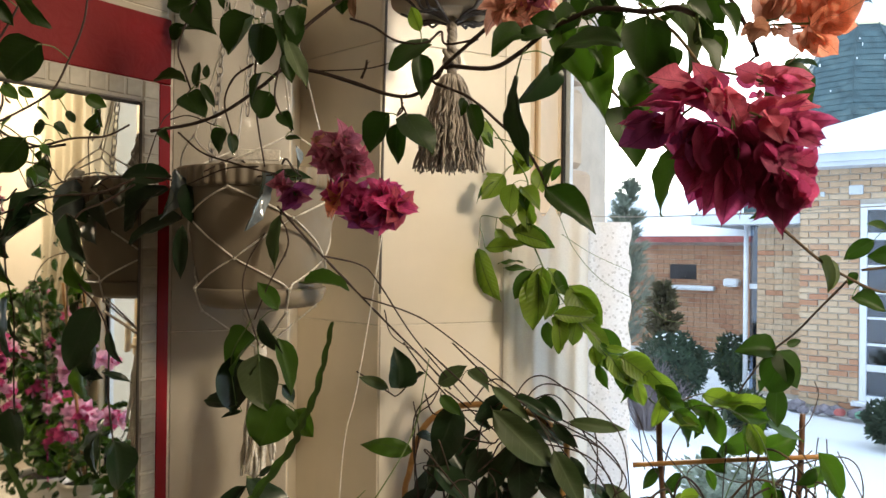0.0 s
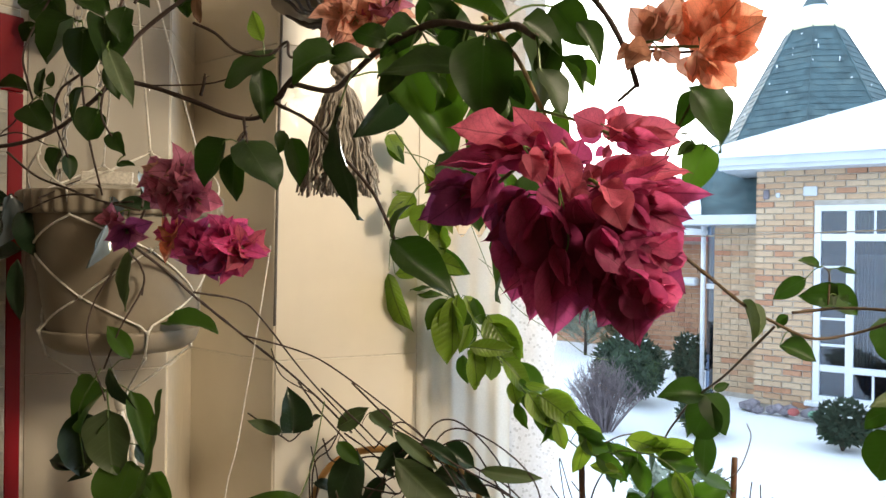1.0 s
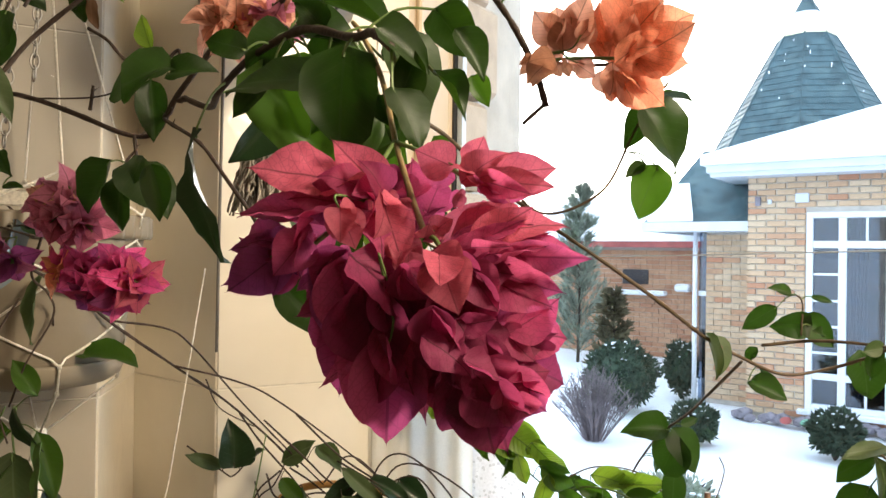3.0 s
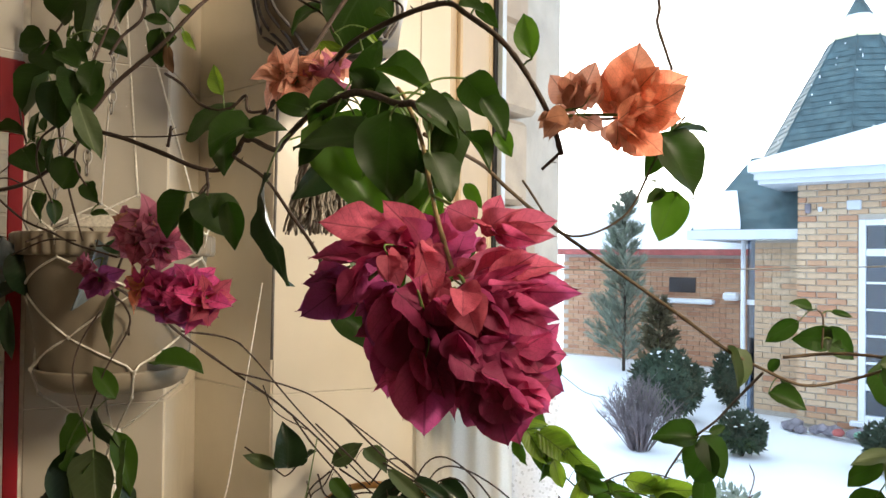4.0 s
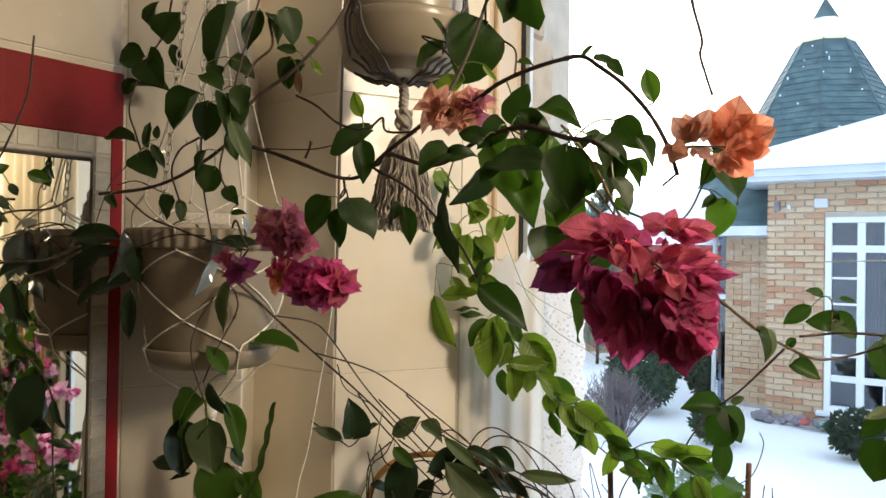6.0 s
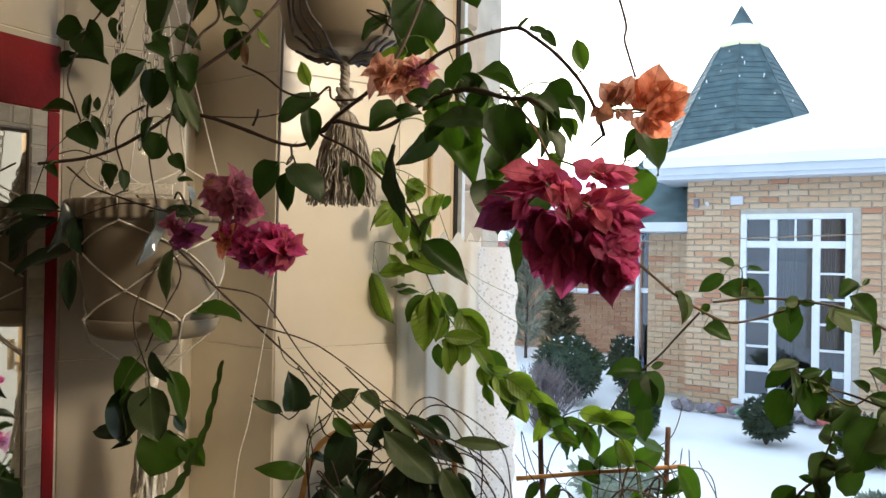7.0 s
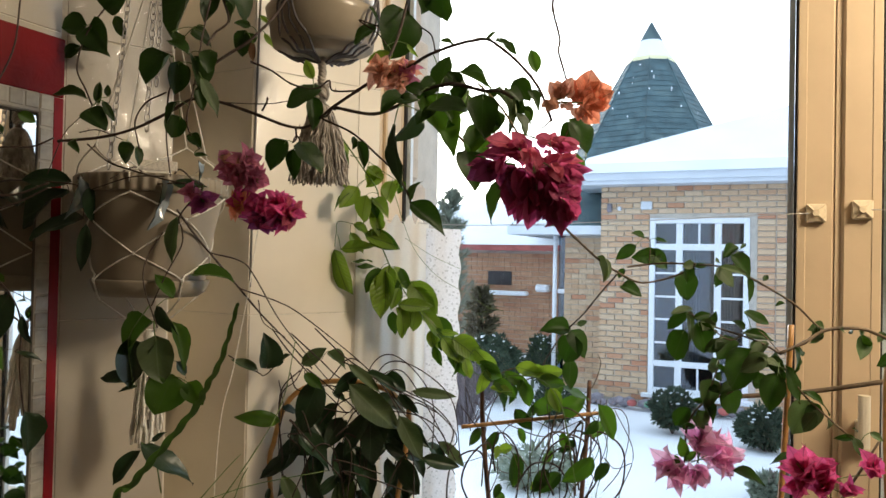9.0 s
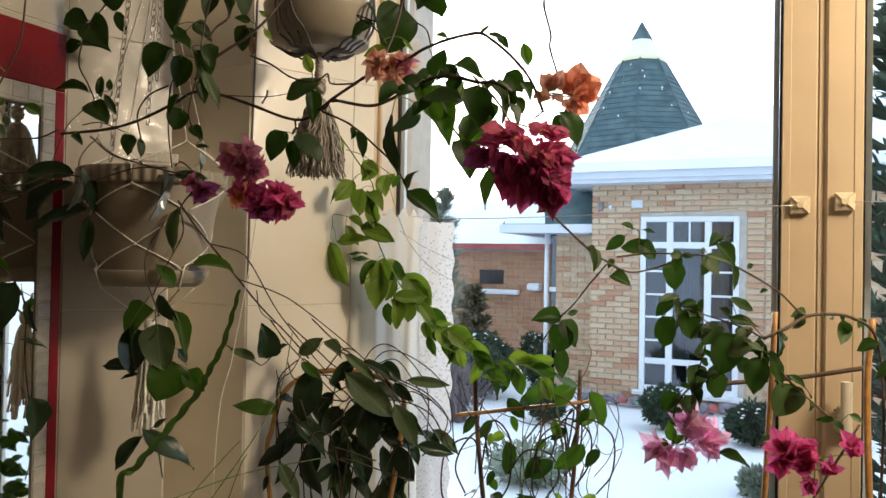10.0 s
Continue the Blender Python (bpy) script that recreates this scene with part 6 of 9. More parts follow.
RIGHT_BOUGH_LEAVES += [
    (.762, .84, 1.372, .72, .857, 1.346, .6, 'pale'),
    (.749, .842, 1.371, .795, .831, 1.349, .32, 'pale'),
    (.774, .827, 1.345, .752, .828, 1.281, .6, 'green'),
    (.8, .842, 1.354, .833, .844, 1.285, .5, 'green'),
    (.864, .861, 1.286, .839, .872, 1.225, .95, 'pale'),
    (.838, .845, 1.309, .881, .82, 1.282, .28, 'green'),
    (.903, .802, 1.238, .876, .816, 1.231, .38, 'green'),
    (.903, .802, 1.237, .908, .789, 1.21, .5, 'pale'),
    (.929, .797, 1.246, .947, .784, 1.234, .5, 'pale'),
    (.88, .91, 1.183, .831, .927, 1.168, .36, 'green'),
    (.767, .944, 1.148, .828, .926, 1.129, .36, 'green'),
    (.712, .974, 1.251, .732, .977, 1.216, .8, 'pale'),
]
RIGHT_BOUGH_LEAVES += [
    (.7, .998, 1.161, .683, .988, 1.199, .55, 'bright'),
    (.703, .998, 1.153, .727, 1.001, 1.172, .5, 'bright'),
    (.682, 1.002, 1.163, .688, .988, 1.146, .5, 'bright'),
    (.706, .923, 1.37, .729, .904, 1.384, .6, 'green'),
    (.707, .943, 1.408, .724, .935, 1.44, .5, 'green'),
    (.717, .921, 1.346, .732, .91, 1.328, .5, 'green'),
]

ivy = holder("climbing_vine", -0.39, 1.31, 2.10, "dark green trailing vine with rounded leaves on thin brown stems", "climbing plant")
VINE_LEFT_STEMS += [(0.0014, [(-0.391, 1.314, 2.105), (-0.36, 1.31, 2.30), (-0.34, 1.31, 2.72)])]
grow(ivy, VINE_LEFT_STEMS, VINE_LEFT_LEAVES, BARK, seed=1)

NEAR_MIRROR = [
    (-0.525, 0.977, 1.809, -0.584, 0.986, 1.767, 0.75, 'green'),
    (-0.556, 0.976, 1.882, -0.526, 0.987, 1.829, 0.38, 'green'),
    (-0.585, 0.975, 1.871, -0.565, 0.986, 1.836, 0.50, 'green'),
    (-0.506, 0.978, 1.736, -0.491, 0.989, 1.751, 0.70, 'bright'),
    (-0.525, 0.977, 1.725, -0.515, 0.988, 1.712, 0.75, 'green'),
    (-0.515, 0.978, 1.703, -0.537, 0.987, 1.692, 0.75, 'green'),
    (-0.502, 0.978, 1.704, -0.489, 0.989, 1.692, 0.75, 'green'),
    (-0.463, 0.980, 1.739, -0.439, 0.990, 1.728, 0.60, 'bright'),
    (-0.521, 0.978, 1.674, -0.510, 0.988, 1.660, 0.80, 'bright'),
    (-0.541, 0.977, 1.685, -0.587, 0.985, 1.638, 0.60, 'green'),
    (-0.572, 0.976, 1.753, -0.558, 0.986, 1.736, 0.80, 'bright'),
]
NEAR_MIRROR += [
    (-0.548, 1.007, 1.649, -0.529, 1.017, 1.633, 0.60, 'green'),
    (-0.580, 1.006, 1.715, -0.603, 1.015, 1.700, 0.70, 'bright'),
    (-0.503, 1.008, 1.727, -0.497, 1.018, 1.710, 0.60, 'green'),
    (-0.569, 1.006, 1.758, -0.553, 1.017, 1.746, 0.60, 'bright'),
]
grow(ivy, [(0.0013, [(-0.619, 1.004, 1.703), (-0.596, 1.005, 1.710), (-0.549, 1.007, 1.735), (-0.522, 1.008, 1.755), (-0.503, 1.008, 1.790), (-0.480, 1.009, 1.852), (-0.473, 1.009, 1.930)]), (0.0013, [(-0.625, 1.014, 1.680), (-0.586, 1.016, 1.675), (-0.539, 1.017, 1.680), (-0.500, 1.018, 1.690), (-0.453, 1.020, 1.694), (-0.421, 1.021, 1.710)]), (0.0012, [(-0.613, 0.995, 1.786), (-0.583, 0.996, 1.833), (-0.560, 0.996, 1.879), (-0.553, 0.996, 1.941)])], NEAR_MIRROR, BARK, seed=41)

boug = holder("bougainvillea", P2[0], P2[1], 2.11, "large bougainvillea with crimson, pink and orange flowers on dark arching branches", "flowering plant")
VINE_TOP_STEMS += [(0.0026, [(0.176, 0.992, 2.09), (0.17, 1.10, 2.20), (0.10, 1.22, 2.22), (0.03, 1.29, 2.12)]), (0.0020, [(-0.13, 1.10, 2.10), (-0.10, 1.2, 2.2), (0.0, 1.29, 2.12)])]
def join_up(stems, others):
    """Each stem whose root hangs free is led back to the nearest point of the other stems."""
    out = []
    for i, (r, pts) in enumerate(stems):
        pool = [Vector(p) for q in [s for j, s in enumerate(stems) if j < i] + others for p in q[1]]
        root = Vector(pts[0])
        near = min(pool, key=lambda p: (p - root).length) if pool else root
        gap = (near - root).length
        out.append((r, [tuple(near), tuple(near.lerp(root, 0.5) + Vector((0, 0, -0.12 * gap)))] + list(pts)) if 0.004 < gap < 0.25 else (r, pts))
    return out


BOUGH_STEMS = join_up(BOUGH_STEMS, VINE_TOP_STEMS)
grow(boug, VINE_TOP_STEMS, VINE_TOP_LEAVES, BARK, thorn=True, seed=2)
grow(boug, BOUGH_STEMS[:1] + BOUGH_STEMS[2:], BOUGH_LEAVES, BARK, thorn=True, seed=3)

BOUGH_NEAR = [
    (0.1893, 0.6080, 1.7314, 0.1854, 0.5953, 1.6804, 0.72, 'green'),
    (0.1759, 0.6431, 1.7224, 0.1224, 0.6359, 1.7253, 0.80, 'green'),
    (0.216, 0.552, 1.700, 0.231, 0.546, 1.677, 0.75, 'green'),
    (0.219, 0.572, 1.702, 0.227, 0.566, 1.721, 0.75, 'green'),
    (0.092, 0.646, 1.730, 0.062, 0.641, 1.718, 0.70, 'green'),
    (0.090, 0.646, 1.727, 0.115, 0.640, 1.727, 0.80, 'green'),
    (0.090, 0.696, 1.705, 0.089, 0.690, 1.623, 0.22, 'wax'),
    (0.137, 0.755, 1.734, 0.099, 0.750, 1.687, 0.50, 'wax'),
    (0.047, 0.738, 1.687, 0.060, 0.731, 1.650, 0.55, 'green'),
    (0.206, 0.633, 1.703, 0.195, 0.627, 1.679, 0.55, 'bright'),
    (0.166, 0.684, 1.712, 0.156, 0.678, 1.729, 0.60, 'bright'),
]
BOUGH_NEAR += [
    (0.255, 0.641, 1.727, 0.264, 0.635, 1.711, 0.60, 'bright'),
    (0.042, 0.738, 1.692, 0.036, 0.732, 1.674, 0.60, 'green'),
    (0.139, 0.665, 1.723, 0.120, 0.659, 1.707, 0.60, 'green'),
]
BOUGH_NEAR += [
    (0.174, 0.694, 1.733, 0.161, 0.688, 1.702, 0.60, 'bright'),
    (0.164, 0.674, 1.743, 0.183, 0.668, 1.758, 0.75, 'green'),
    (0.138, 0.725, 1.734, 0.127, 0.719, 1.710, 0.60, 'green'),
    (0.206, 0.623, 1.712, 0.214, 0.617, 1.693, 0.60, 'green'),
    (0.185, 0.724, 1.715, 0.172, 0.718, 1.693, 0.55, 'bright'),
    (0.124, 0.675, 1.748, 0.102, 0.670, 1.754, 0.75, 'green'),
    (0.207, 0.643, 1.736, 0.219, 0.637, 1.748, 0.70, 'green'),
    (0.171, 0.664, 1.759, 0.157, 0.659, 1.774, 0.80, 'green'),
    (0.235, 0.622, 1.691, 0.244, 0.616, 1.676, 0.50, 'bright'),
]
BOUGH_NEAR += [
    (0.1328, 0.7000, 1.7443, 0.1725, 0.6900, 1.6660, 0.66, 'bright'),
    (0.216, 0.682, 1.698, 0.179, 0.673, 1.673, 0.70, 'bright'),
    (0.213, 0.642, 1.748, 0.235, 0.634, 1.729, 0.75, 'green'),
    (0.235, 0.622, 1.757, 0.254, 0.615, 1.732, 0.75, 'green'),
    (0.156, 0.680, 1.770, 0.189, 0.673, 1.754, 0.70, 'green'),
    (0.234, 0.602, 1.720, 0.251, 0.595, 1.697, 0.60, 'green'),
    (0.193, 0.701, 1.753, 0.171, 0.692, 1.726, 0.80, 'bright'),
    (0.228, 0.672, 1.726, 0.211, 0.664, 1.693, 0.70, 'green'),
    (0.145, 0.699, 1.765, 0.118, 0.691, 1.745, 0.70, 'green'),
    (0.196, 0.641, 1.659, 0.214, 0.634, 1.632, 0.55, 'bright'),
]
grow(boug, BOUGH_STEMS[1:2], BOUGH_NEAR, BARK, seed=35)
FAR_SHOOT = [(0.0011, [(0.30, 1.02, 1.735), (0.345, 0.985, 1.672), (0.403, 0.962, 1.690), (0.434, 0.962, 1.746), (0.450, 0.962, 1.775), (0.470, 0.965, 1.800)])]
FAR_SHOOT_LEAVES = [
    (0.442, 0.958, 1.777, 0.484, 0.965, 1.709, 0.75, 'green'),
    (0.455, 0.966, 1.781, 0.492, 0.960, 1.790, 0.80, 'green'),
    (0.452, 0.970, 1.768, 0.424, 0.962, 1.742, 0.80, 'green'),
    (0.459, 0.960, 1.716, 0.440, 0.964, 1.666, 0.70, 'bright'),
    (0.448, 0.964, 1.720, 0.426, 0.960, 1.706, 0.50, 'pale'),
]
grow(boug, FAR_SHOOT, FAR_SHOOT_LEAVES, BARK_PALE, seed=36)
PEDUNCLE = [(0.0011, [(0.1902, 0.640, 1.755), (0.1963, 0.630, 1.7453), (0.2093, 0.590, 1.7131), (0.2174, 0.553, 1.6787), (0.2236, 0.527, 1.6575), (0.2310, 0.503, 1.6356)])]
grow(boug, PEDUNCLE, [], BARK_TAN, seed=31)
# DK stands where upper bracts would shade the lower and hidden ones.
MG, DK, VI, CO = "magenta", "dark", "violet", "coral"
OR, PE, WB = "orange", "peach", "withered"
def place_bract(parent, b, t, w, tone, face, roll, k):
    q4, ln = aim(b, t, face, roll)
    ob = new("bract", paper_mesh(tone, w, k))
    ob.rotation_mode = "QUATERNION"
    ob.rotation_quaternion = q4
    ob.scale = (ln,) * 3
    ob.location = b
    under(ob, parent)


def paper_flower(plant, root, rows, label, seed, behind=2):
    """Bracts from one neck; behind each outer one, smaller ones deeper in the cluster."""
    rng = random.Random(seed)
    root = Vector(root)
    bm = bmesh.new()
    neck = sum((Vector(r[:3]) for r in rows), Vector()) / len(rows)
    tube(bm, smooth_path([root, root.lerp(neck, 0.5) + Vector((0, 0.004, 0.002)), neck], 6), 0.0010, 6)
    for r in rows[::3]:
        b, t = Vector(r[:3]), Vector(r[3:6])
        tube(bm, smooth_path([neck, b, b.lerp(t, 0.35) + Vector((0, -0.0016, 0.0006))], 4), 0.0006, 5, 0.6)
    fl = part("flower", bm, STALK, plant, label, True)
    for n_, (bx, by, bz, tx, ty, tz, w, tone, up) in enumerate(rows):
        b, t = Vector((bx, by, bz)), Vector((tx, ty, tz))
        face = Vector((rng.uniform(-0.25, 0.25), -1.0, 0.75 * up + rng.uniform(-0.15, 0.15)))
        root_ = b.lerp(t, rng.uniform(0.22, 0.38))
        place_bract(fl, root_, t, min(1.0, w * 1.25), tone, face, rng.uniform(-0.5, 0.5), rng.randrange(9))
        d = t - b
        for g in range(2 if behind > 1 else 1):     # shorter ruffled neighbours nearer the neck
            turn = Matrix.Rotation((-1) ** (n_ + g) * rng.uniform(0.15, 0.75), 3, "Y")
            b1 = b.lerp(t, rng.uniform(-0.05, 0.30)) + Vector((0, rng.uniform(-0.005, 0.004), 0))
            t1 = b1 + turn @ d * rng.uniform(0.40, 0.62) + Vector((0, rng.uniform(-0.008, 0.003), 0))
            place_bract(fl, b1, t1, min(1.0, w * rng.uniform(1.1, 1.5)), tone, face + Vector((rng.uniform(-0.9, 0.9), 0, rng.uniform(-0.7, 0.7))), rng.uniform(-0.8, 0.8), rng.randrange(9))
        for g in range(behind):
            back = Vector((rng.uniform(-0.004, 0.004), 0.010 + 0.012 * g + rng.uniform(0, 0.006), rng.uniform(-0.003, 0.004)))
            t2 = b.lerp(t, rng.uniform(0.70, 0.97)) + back + Vector((rng.uniform(-0.004, 0.004), 0, rng.uniform(-0.004, 0.004)))
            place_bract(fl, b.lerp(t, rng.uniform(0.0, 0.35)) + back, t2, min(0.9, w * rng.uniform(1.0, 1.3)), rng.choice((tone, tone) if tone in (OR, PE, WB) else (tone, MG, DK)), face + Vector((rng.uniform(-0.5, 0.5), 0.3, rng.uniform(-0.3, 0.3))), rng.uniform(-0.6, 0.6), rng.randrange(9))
    return fl


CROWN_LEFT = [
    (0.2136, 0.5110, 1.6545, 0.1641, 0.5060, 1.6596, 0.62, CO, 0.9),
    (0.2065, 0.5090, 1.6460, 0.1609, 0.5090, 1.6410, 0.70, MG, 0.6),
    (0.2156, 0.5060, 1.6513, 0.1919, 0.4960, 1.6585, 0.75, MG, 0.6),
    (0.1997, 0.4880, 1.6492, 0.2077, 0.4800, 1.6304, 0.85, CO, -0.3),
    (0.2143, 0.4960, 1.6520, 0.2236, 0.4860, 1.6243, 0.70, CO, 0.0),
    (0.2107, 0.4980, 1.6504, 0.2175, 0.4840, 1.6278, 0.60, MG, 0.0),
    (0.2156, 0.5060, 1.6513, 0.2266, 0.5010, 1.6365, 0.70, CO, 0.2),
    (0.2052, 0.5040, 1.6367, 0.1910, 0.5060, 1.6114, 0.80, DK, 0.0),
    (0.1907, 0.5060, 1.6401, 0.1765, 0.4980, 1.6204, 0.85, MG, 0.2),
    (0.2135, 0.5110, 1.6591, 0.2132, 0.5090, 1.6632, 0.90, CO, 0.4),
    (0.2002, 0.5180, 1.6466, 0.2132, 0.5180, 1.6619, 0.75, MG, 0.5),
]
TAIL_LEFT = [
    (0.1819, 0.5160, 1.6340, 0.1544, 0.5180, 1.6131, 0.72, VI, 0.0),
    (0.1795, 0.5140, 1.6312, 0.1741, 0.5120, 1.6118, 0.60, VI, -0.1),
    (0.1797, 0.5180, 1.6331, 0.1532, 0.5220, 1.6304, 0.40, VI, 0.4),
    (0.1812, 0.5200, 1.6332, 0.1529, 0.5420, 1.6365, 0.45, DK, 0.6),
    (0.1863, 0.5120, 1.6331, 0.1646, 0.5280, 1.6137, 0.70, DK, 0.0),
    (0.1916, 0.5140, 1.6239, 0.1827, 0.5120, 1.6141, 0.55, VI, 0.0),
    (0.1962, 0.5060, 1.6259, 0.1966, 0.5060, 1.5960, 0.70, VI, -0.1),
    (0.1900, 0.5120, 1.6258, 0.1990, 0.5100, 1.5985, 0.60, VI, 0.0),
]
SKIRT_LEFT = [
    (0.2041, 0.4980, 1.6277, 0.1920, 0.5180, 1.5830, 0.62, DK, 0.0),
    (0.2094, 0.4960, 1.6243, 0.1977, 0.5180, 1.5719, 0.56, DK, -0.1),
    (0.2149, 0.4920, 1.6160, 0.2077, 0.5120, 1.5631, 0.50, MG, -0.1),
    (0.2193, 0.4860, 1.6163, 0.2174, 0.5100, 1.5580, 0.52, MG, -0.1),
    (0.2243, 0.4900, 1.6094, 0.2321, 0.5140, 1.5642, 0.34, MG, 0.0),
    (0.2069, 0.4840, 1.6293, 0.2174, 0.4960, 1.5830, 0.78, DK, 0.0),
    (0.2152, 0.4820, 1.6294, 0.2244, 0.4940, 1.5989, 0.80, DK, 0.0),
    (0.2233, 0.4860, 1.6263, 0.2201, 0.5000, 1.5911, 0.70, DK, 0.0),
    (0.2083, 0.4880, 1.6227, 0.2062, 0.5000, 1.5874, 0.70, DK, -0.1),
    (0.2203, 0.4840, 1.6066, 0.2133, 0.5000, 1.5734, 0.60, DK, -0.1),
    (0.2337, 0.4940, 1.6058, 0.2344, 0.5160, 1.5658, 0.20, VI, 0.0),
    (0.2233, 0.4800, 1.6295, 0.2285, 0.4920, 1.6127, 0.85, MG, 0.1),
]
TOP_RIGHT = [
    (0.2453, 0.5060, 1.6575, 0.2813, 0.5060, 1.6625, 0.52, CO, 0.7),
    (0.2458, 0.5020, 1.6567, 0.2792, 0.4980, 1.6543, 0.40, CO, 0.5),
    (0.2465, 0.5000, 1.6578, 0.2680, 0.4920, 1.6507, 0.45, MG, -0.2),
    (0.2463, 0.5040, 1.6591, 0.2257, 0.5120, 1.6690, 0.95, CO, 0.2),
    (0.2449, 0.5080, 1.6547, 0.2415, 0.5100, 1.6461, 0.80, CO, 0.0),
    (0.2482, 0.5080, 1.6566, 0.2689, 0.5110, 1.6499, 0.50, MG, 0.0),
    (0.2452, 0.5160, 1.6584, 0.2534, 0.5160, 1.6755, 0.90, CO, 0.4),
    (0.2472, 0.4980, 1.6565, 0.2605, 0.4940, 1.6593, 0.45, CO, 0.1),
]
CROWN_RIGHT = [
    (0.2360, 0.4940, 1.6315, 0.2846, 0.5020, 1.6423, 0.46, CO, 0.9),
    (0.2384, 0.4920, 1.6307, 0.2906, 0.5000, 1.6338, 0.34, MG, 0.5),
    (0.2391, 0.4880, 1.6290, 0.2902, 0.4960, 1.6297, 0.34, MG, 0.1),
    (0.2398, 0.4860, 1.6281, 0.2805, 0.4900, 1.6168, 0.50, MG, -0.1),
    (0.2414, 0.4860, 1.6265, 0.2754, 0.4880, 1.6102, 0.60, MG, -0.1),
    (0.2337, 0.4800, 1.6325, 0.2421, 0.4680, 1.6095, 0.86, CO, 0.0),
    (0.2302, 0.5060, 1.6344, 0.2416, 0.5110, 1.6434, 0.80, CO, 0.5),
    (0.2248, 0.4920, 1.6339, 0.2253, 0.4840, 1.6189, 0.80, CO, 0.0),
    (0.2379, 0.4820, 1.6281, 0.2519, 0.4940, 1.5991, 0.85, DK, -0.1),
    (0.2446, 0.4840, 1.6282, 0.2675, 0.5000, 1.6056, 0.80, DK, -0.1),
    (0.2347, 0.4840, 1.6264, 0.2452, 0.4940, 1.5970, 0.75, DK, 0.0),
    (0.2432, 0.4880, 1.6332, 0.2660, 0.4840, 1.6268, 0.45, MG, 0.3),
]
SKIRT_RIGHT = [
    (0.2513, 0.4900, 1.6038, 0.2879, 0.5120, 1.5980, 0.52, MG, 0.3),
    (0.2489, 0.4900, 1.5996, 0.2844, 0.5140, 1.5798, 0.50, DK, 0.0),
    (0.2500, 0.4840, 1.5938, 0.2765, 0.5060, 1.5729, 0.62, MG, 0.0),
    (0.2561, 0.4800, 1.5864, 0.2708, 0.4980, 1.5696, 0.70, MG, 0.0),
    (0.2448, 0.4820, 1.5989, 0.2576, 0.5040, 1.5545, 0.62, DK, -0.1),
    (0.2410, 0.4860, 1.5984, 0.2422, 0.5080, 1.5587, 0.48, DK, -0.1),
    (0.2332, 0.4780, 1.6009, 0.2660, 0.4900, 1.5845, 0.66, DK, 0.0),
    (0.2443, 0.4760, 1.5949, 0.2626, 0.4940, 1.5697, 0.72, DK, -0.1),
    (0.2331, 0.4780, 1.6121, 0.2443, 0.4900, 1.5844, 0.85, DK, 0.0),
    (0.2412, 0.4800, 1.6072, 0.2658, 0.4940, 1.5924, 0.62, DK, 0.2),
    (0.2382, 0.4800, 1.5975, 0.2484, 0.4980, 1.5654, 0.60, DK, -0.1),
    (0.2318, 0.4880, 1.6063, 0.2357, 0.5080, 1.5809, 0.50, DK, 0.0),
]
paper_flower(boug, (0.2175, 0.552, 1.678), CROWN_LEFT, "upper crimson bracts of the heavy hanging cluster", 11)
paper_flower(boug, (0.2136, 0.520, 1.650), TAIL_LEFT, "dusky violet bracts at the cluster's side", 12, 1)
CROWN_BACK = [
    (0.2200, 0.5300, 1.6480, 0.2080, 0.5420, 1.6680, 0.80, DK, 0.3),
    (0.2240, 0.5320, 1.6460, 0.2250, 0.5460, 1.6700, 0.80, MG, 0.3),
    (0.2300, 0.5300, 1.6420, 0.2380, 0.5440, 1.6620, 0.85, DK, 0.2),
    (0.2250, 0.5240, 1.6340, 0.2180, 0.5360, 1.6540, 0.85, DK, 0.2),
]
paper_flower(boug, (0.2240, 0.530, 1.655), CROWN_BACK, "crimson bracts at the cluster's back, coloured darker for shade", 19, 1)
paper_flower(boug, (0.2310, 0.503, 1.636), SKIRT_LEFT, "crimson bracts hanging below the cluster, shade put into their colour", 13, 1)
paper_flower(boug, (0.2180, 0.550, 1.677), TOP_RIGHT, "light crimson flower on a stalk of its own", 14, 1)
paper_flower(boug, (0.2310, 0.503, 1.636), CROWN_RIGHT, "crimson and coral bracts of the hanging cluster", 15)
paper_flower(boug, (0.2310, 0.503, 1.630), SKIRT_RIGHT, "lower crimson bracts with a small open flower", 16)
ORANGE_RIGHT = [
    (0.3344, 0.6369, 1.7354, 0.3479, 0.6394, 1.7855, 0.60, OR, 0.2),
    (0.3408, 0.6450, 1.7387, 0.3798, 0.6372, 1.7668, 0.45, OR, 0.5),
    (0.3398, 0.6348, 1.7351, 0.3751, 0.6224, 1.7519, 0.50, OR, 0.2),
    (0.3385, 0.6371, 1.7334, 0.3736, 0.6295, 1.7356, 0.55, OR, 0.5),
    (0.3352, 0.6396, 1.7338, 0.3668, 0.6488, 1.7134, 0.75, OR, 0.2),
    (0.3329, 0.6388, 1.7337, 0.3404, 0.6496, 1.7187, 0.70, OR, 0.0),
    (0.3357, 0.6416, 1.7443, 0.3280, 0.6498, 1.7735, 0.50, OR, 0.5),
    (0.3368, 0.6387, 1.7438, 0.3571, 0.6225, 1.7668, 0.50, OR, 0.0),
    (0.3301, 0.6359, 1.7352, 0.3504, 0.6526, 1.7145, 0.60, PE, 0.0),
    (0.3366, 0.6376, 1.7396, 0.3524, 0.6230, 1.7413, 0.85, OR, 0.2),
    (0.3332, 0.6397, 1.7399, 0.3426, 0.6450, 1.7634, 0.70, OR, 0.2),
    (0.3320, 0.6426, 1.7424, 0.3262, 0.6515, 1.7522, 0.70, OR, 0.2),
]
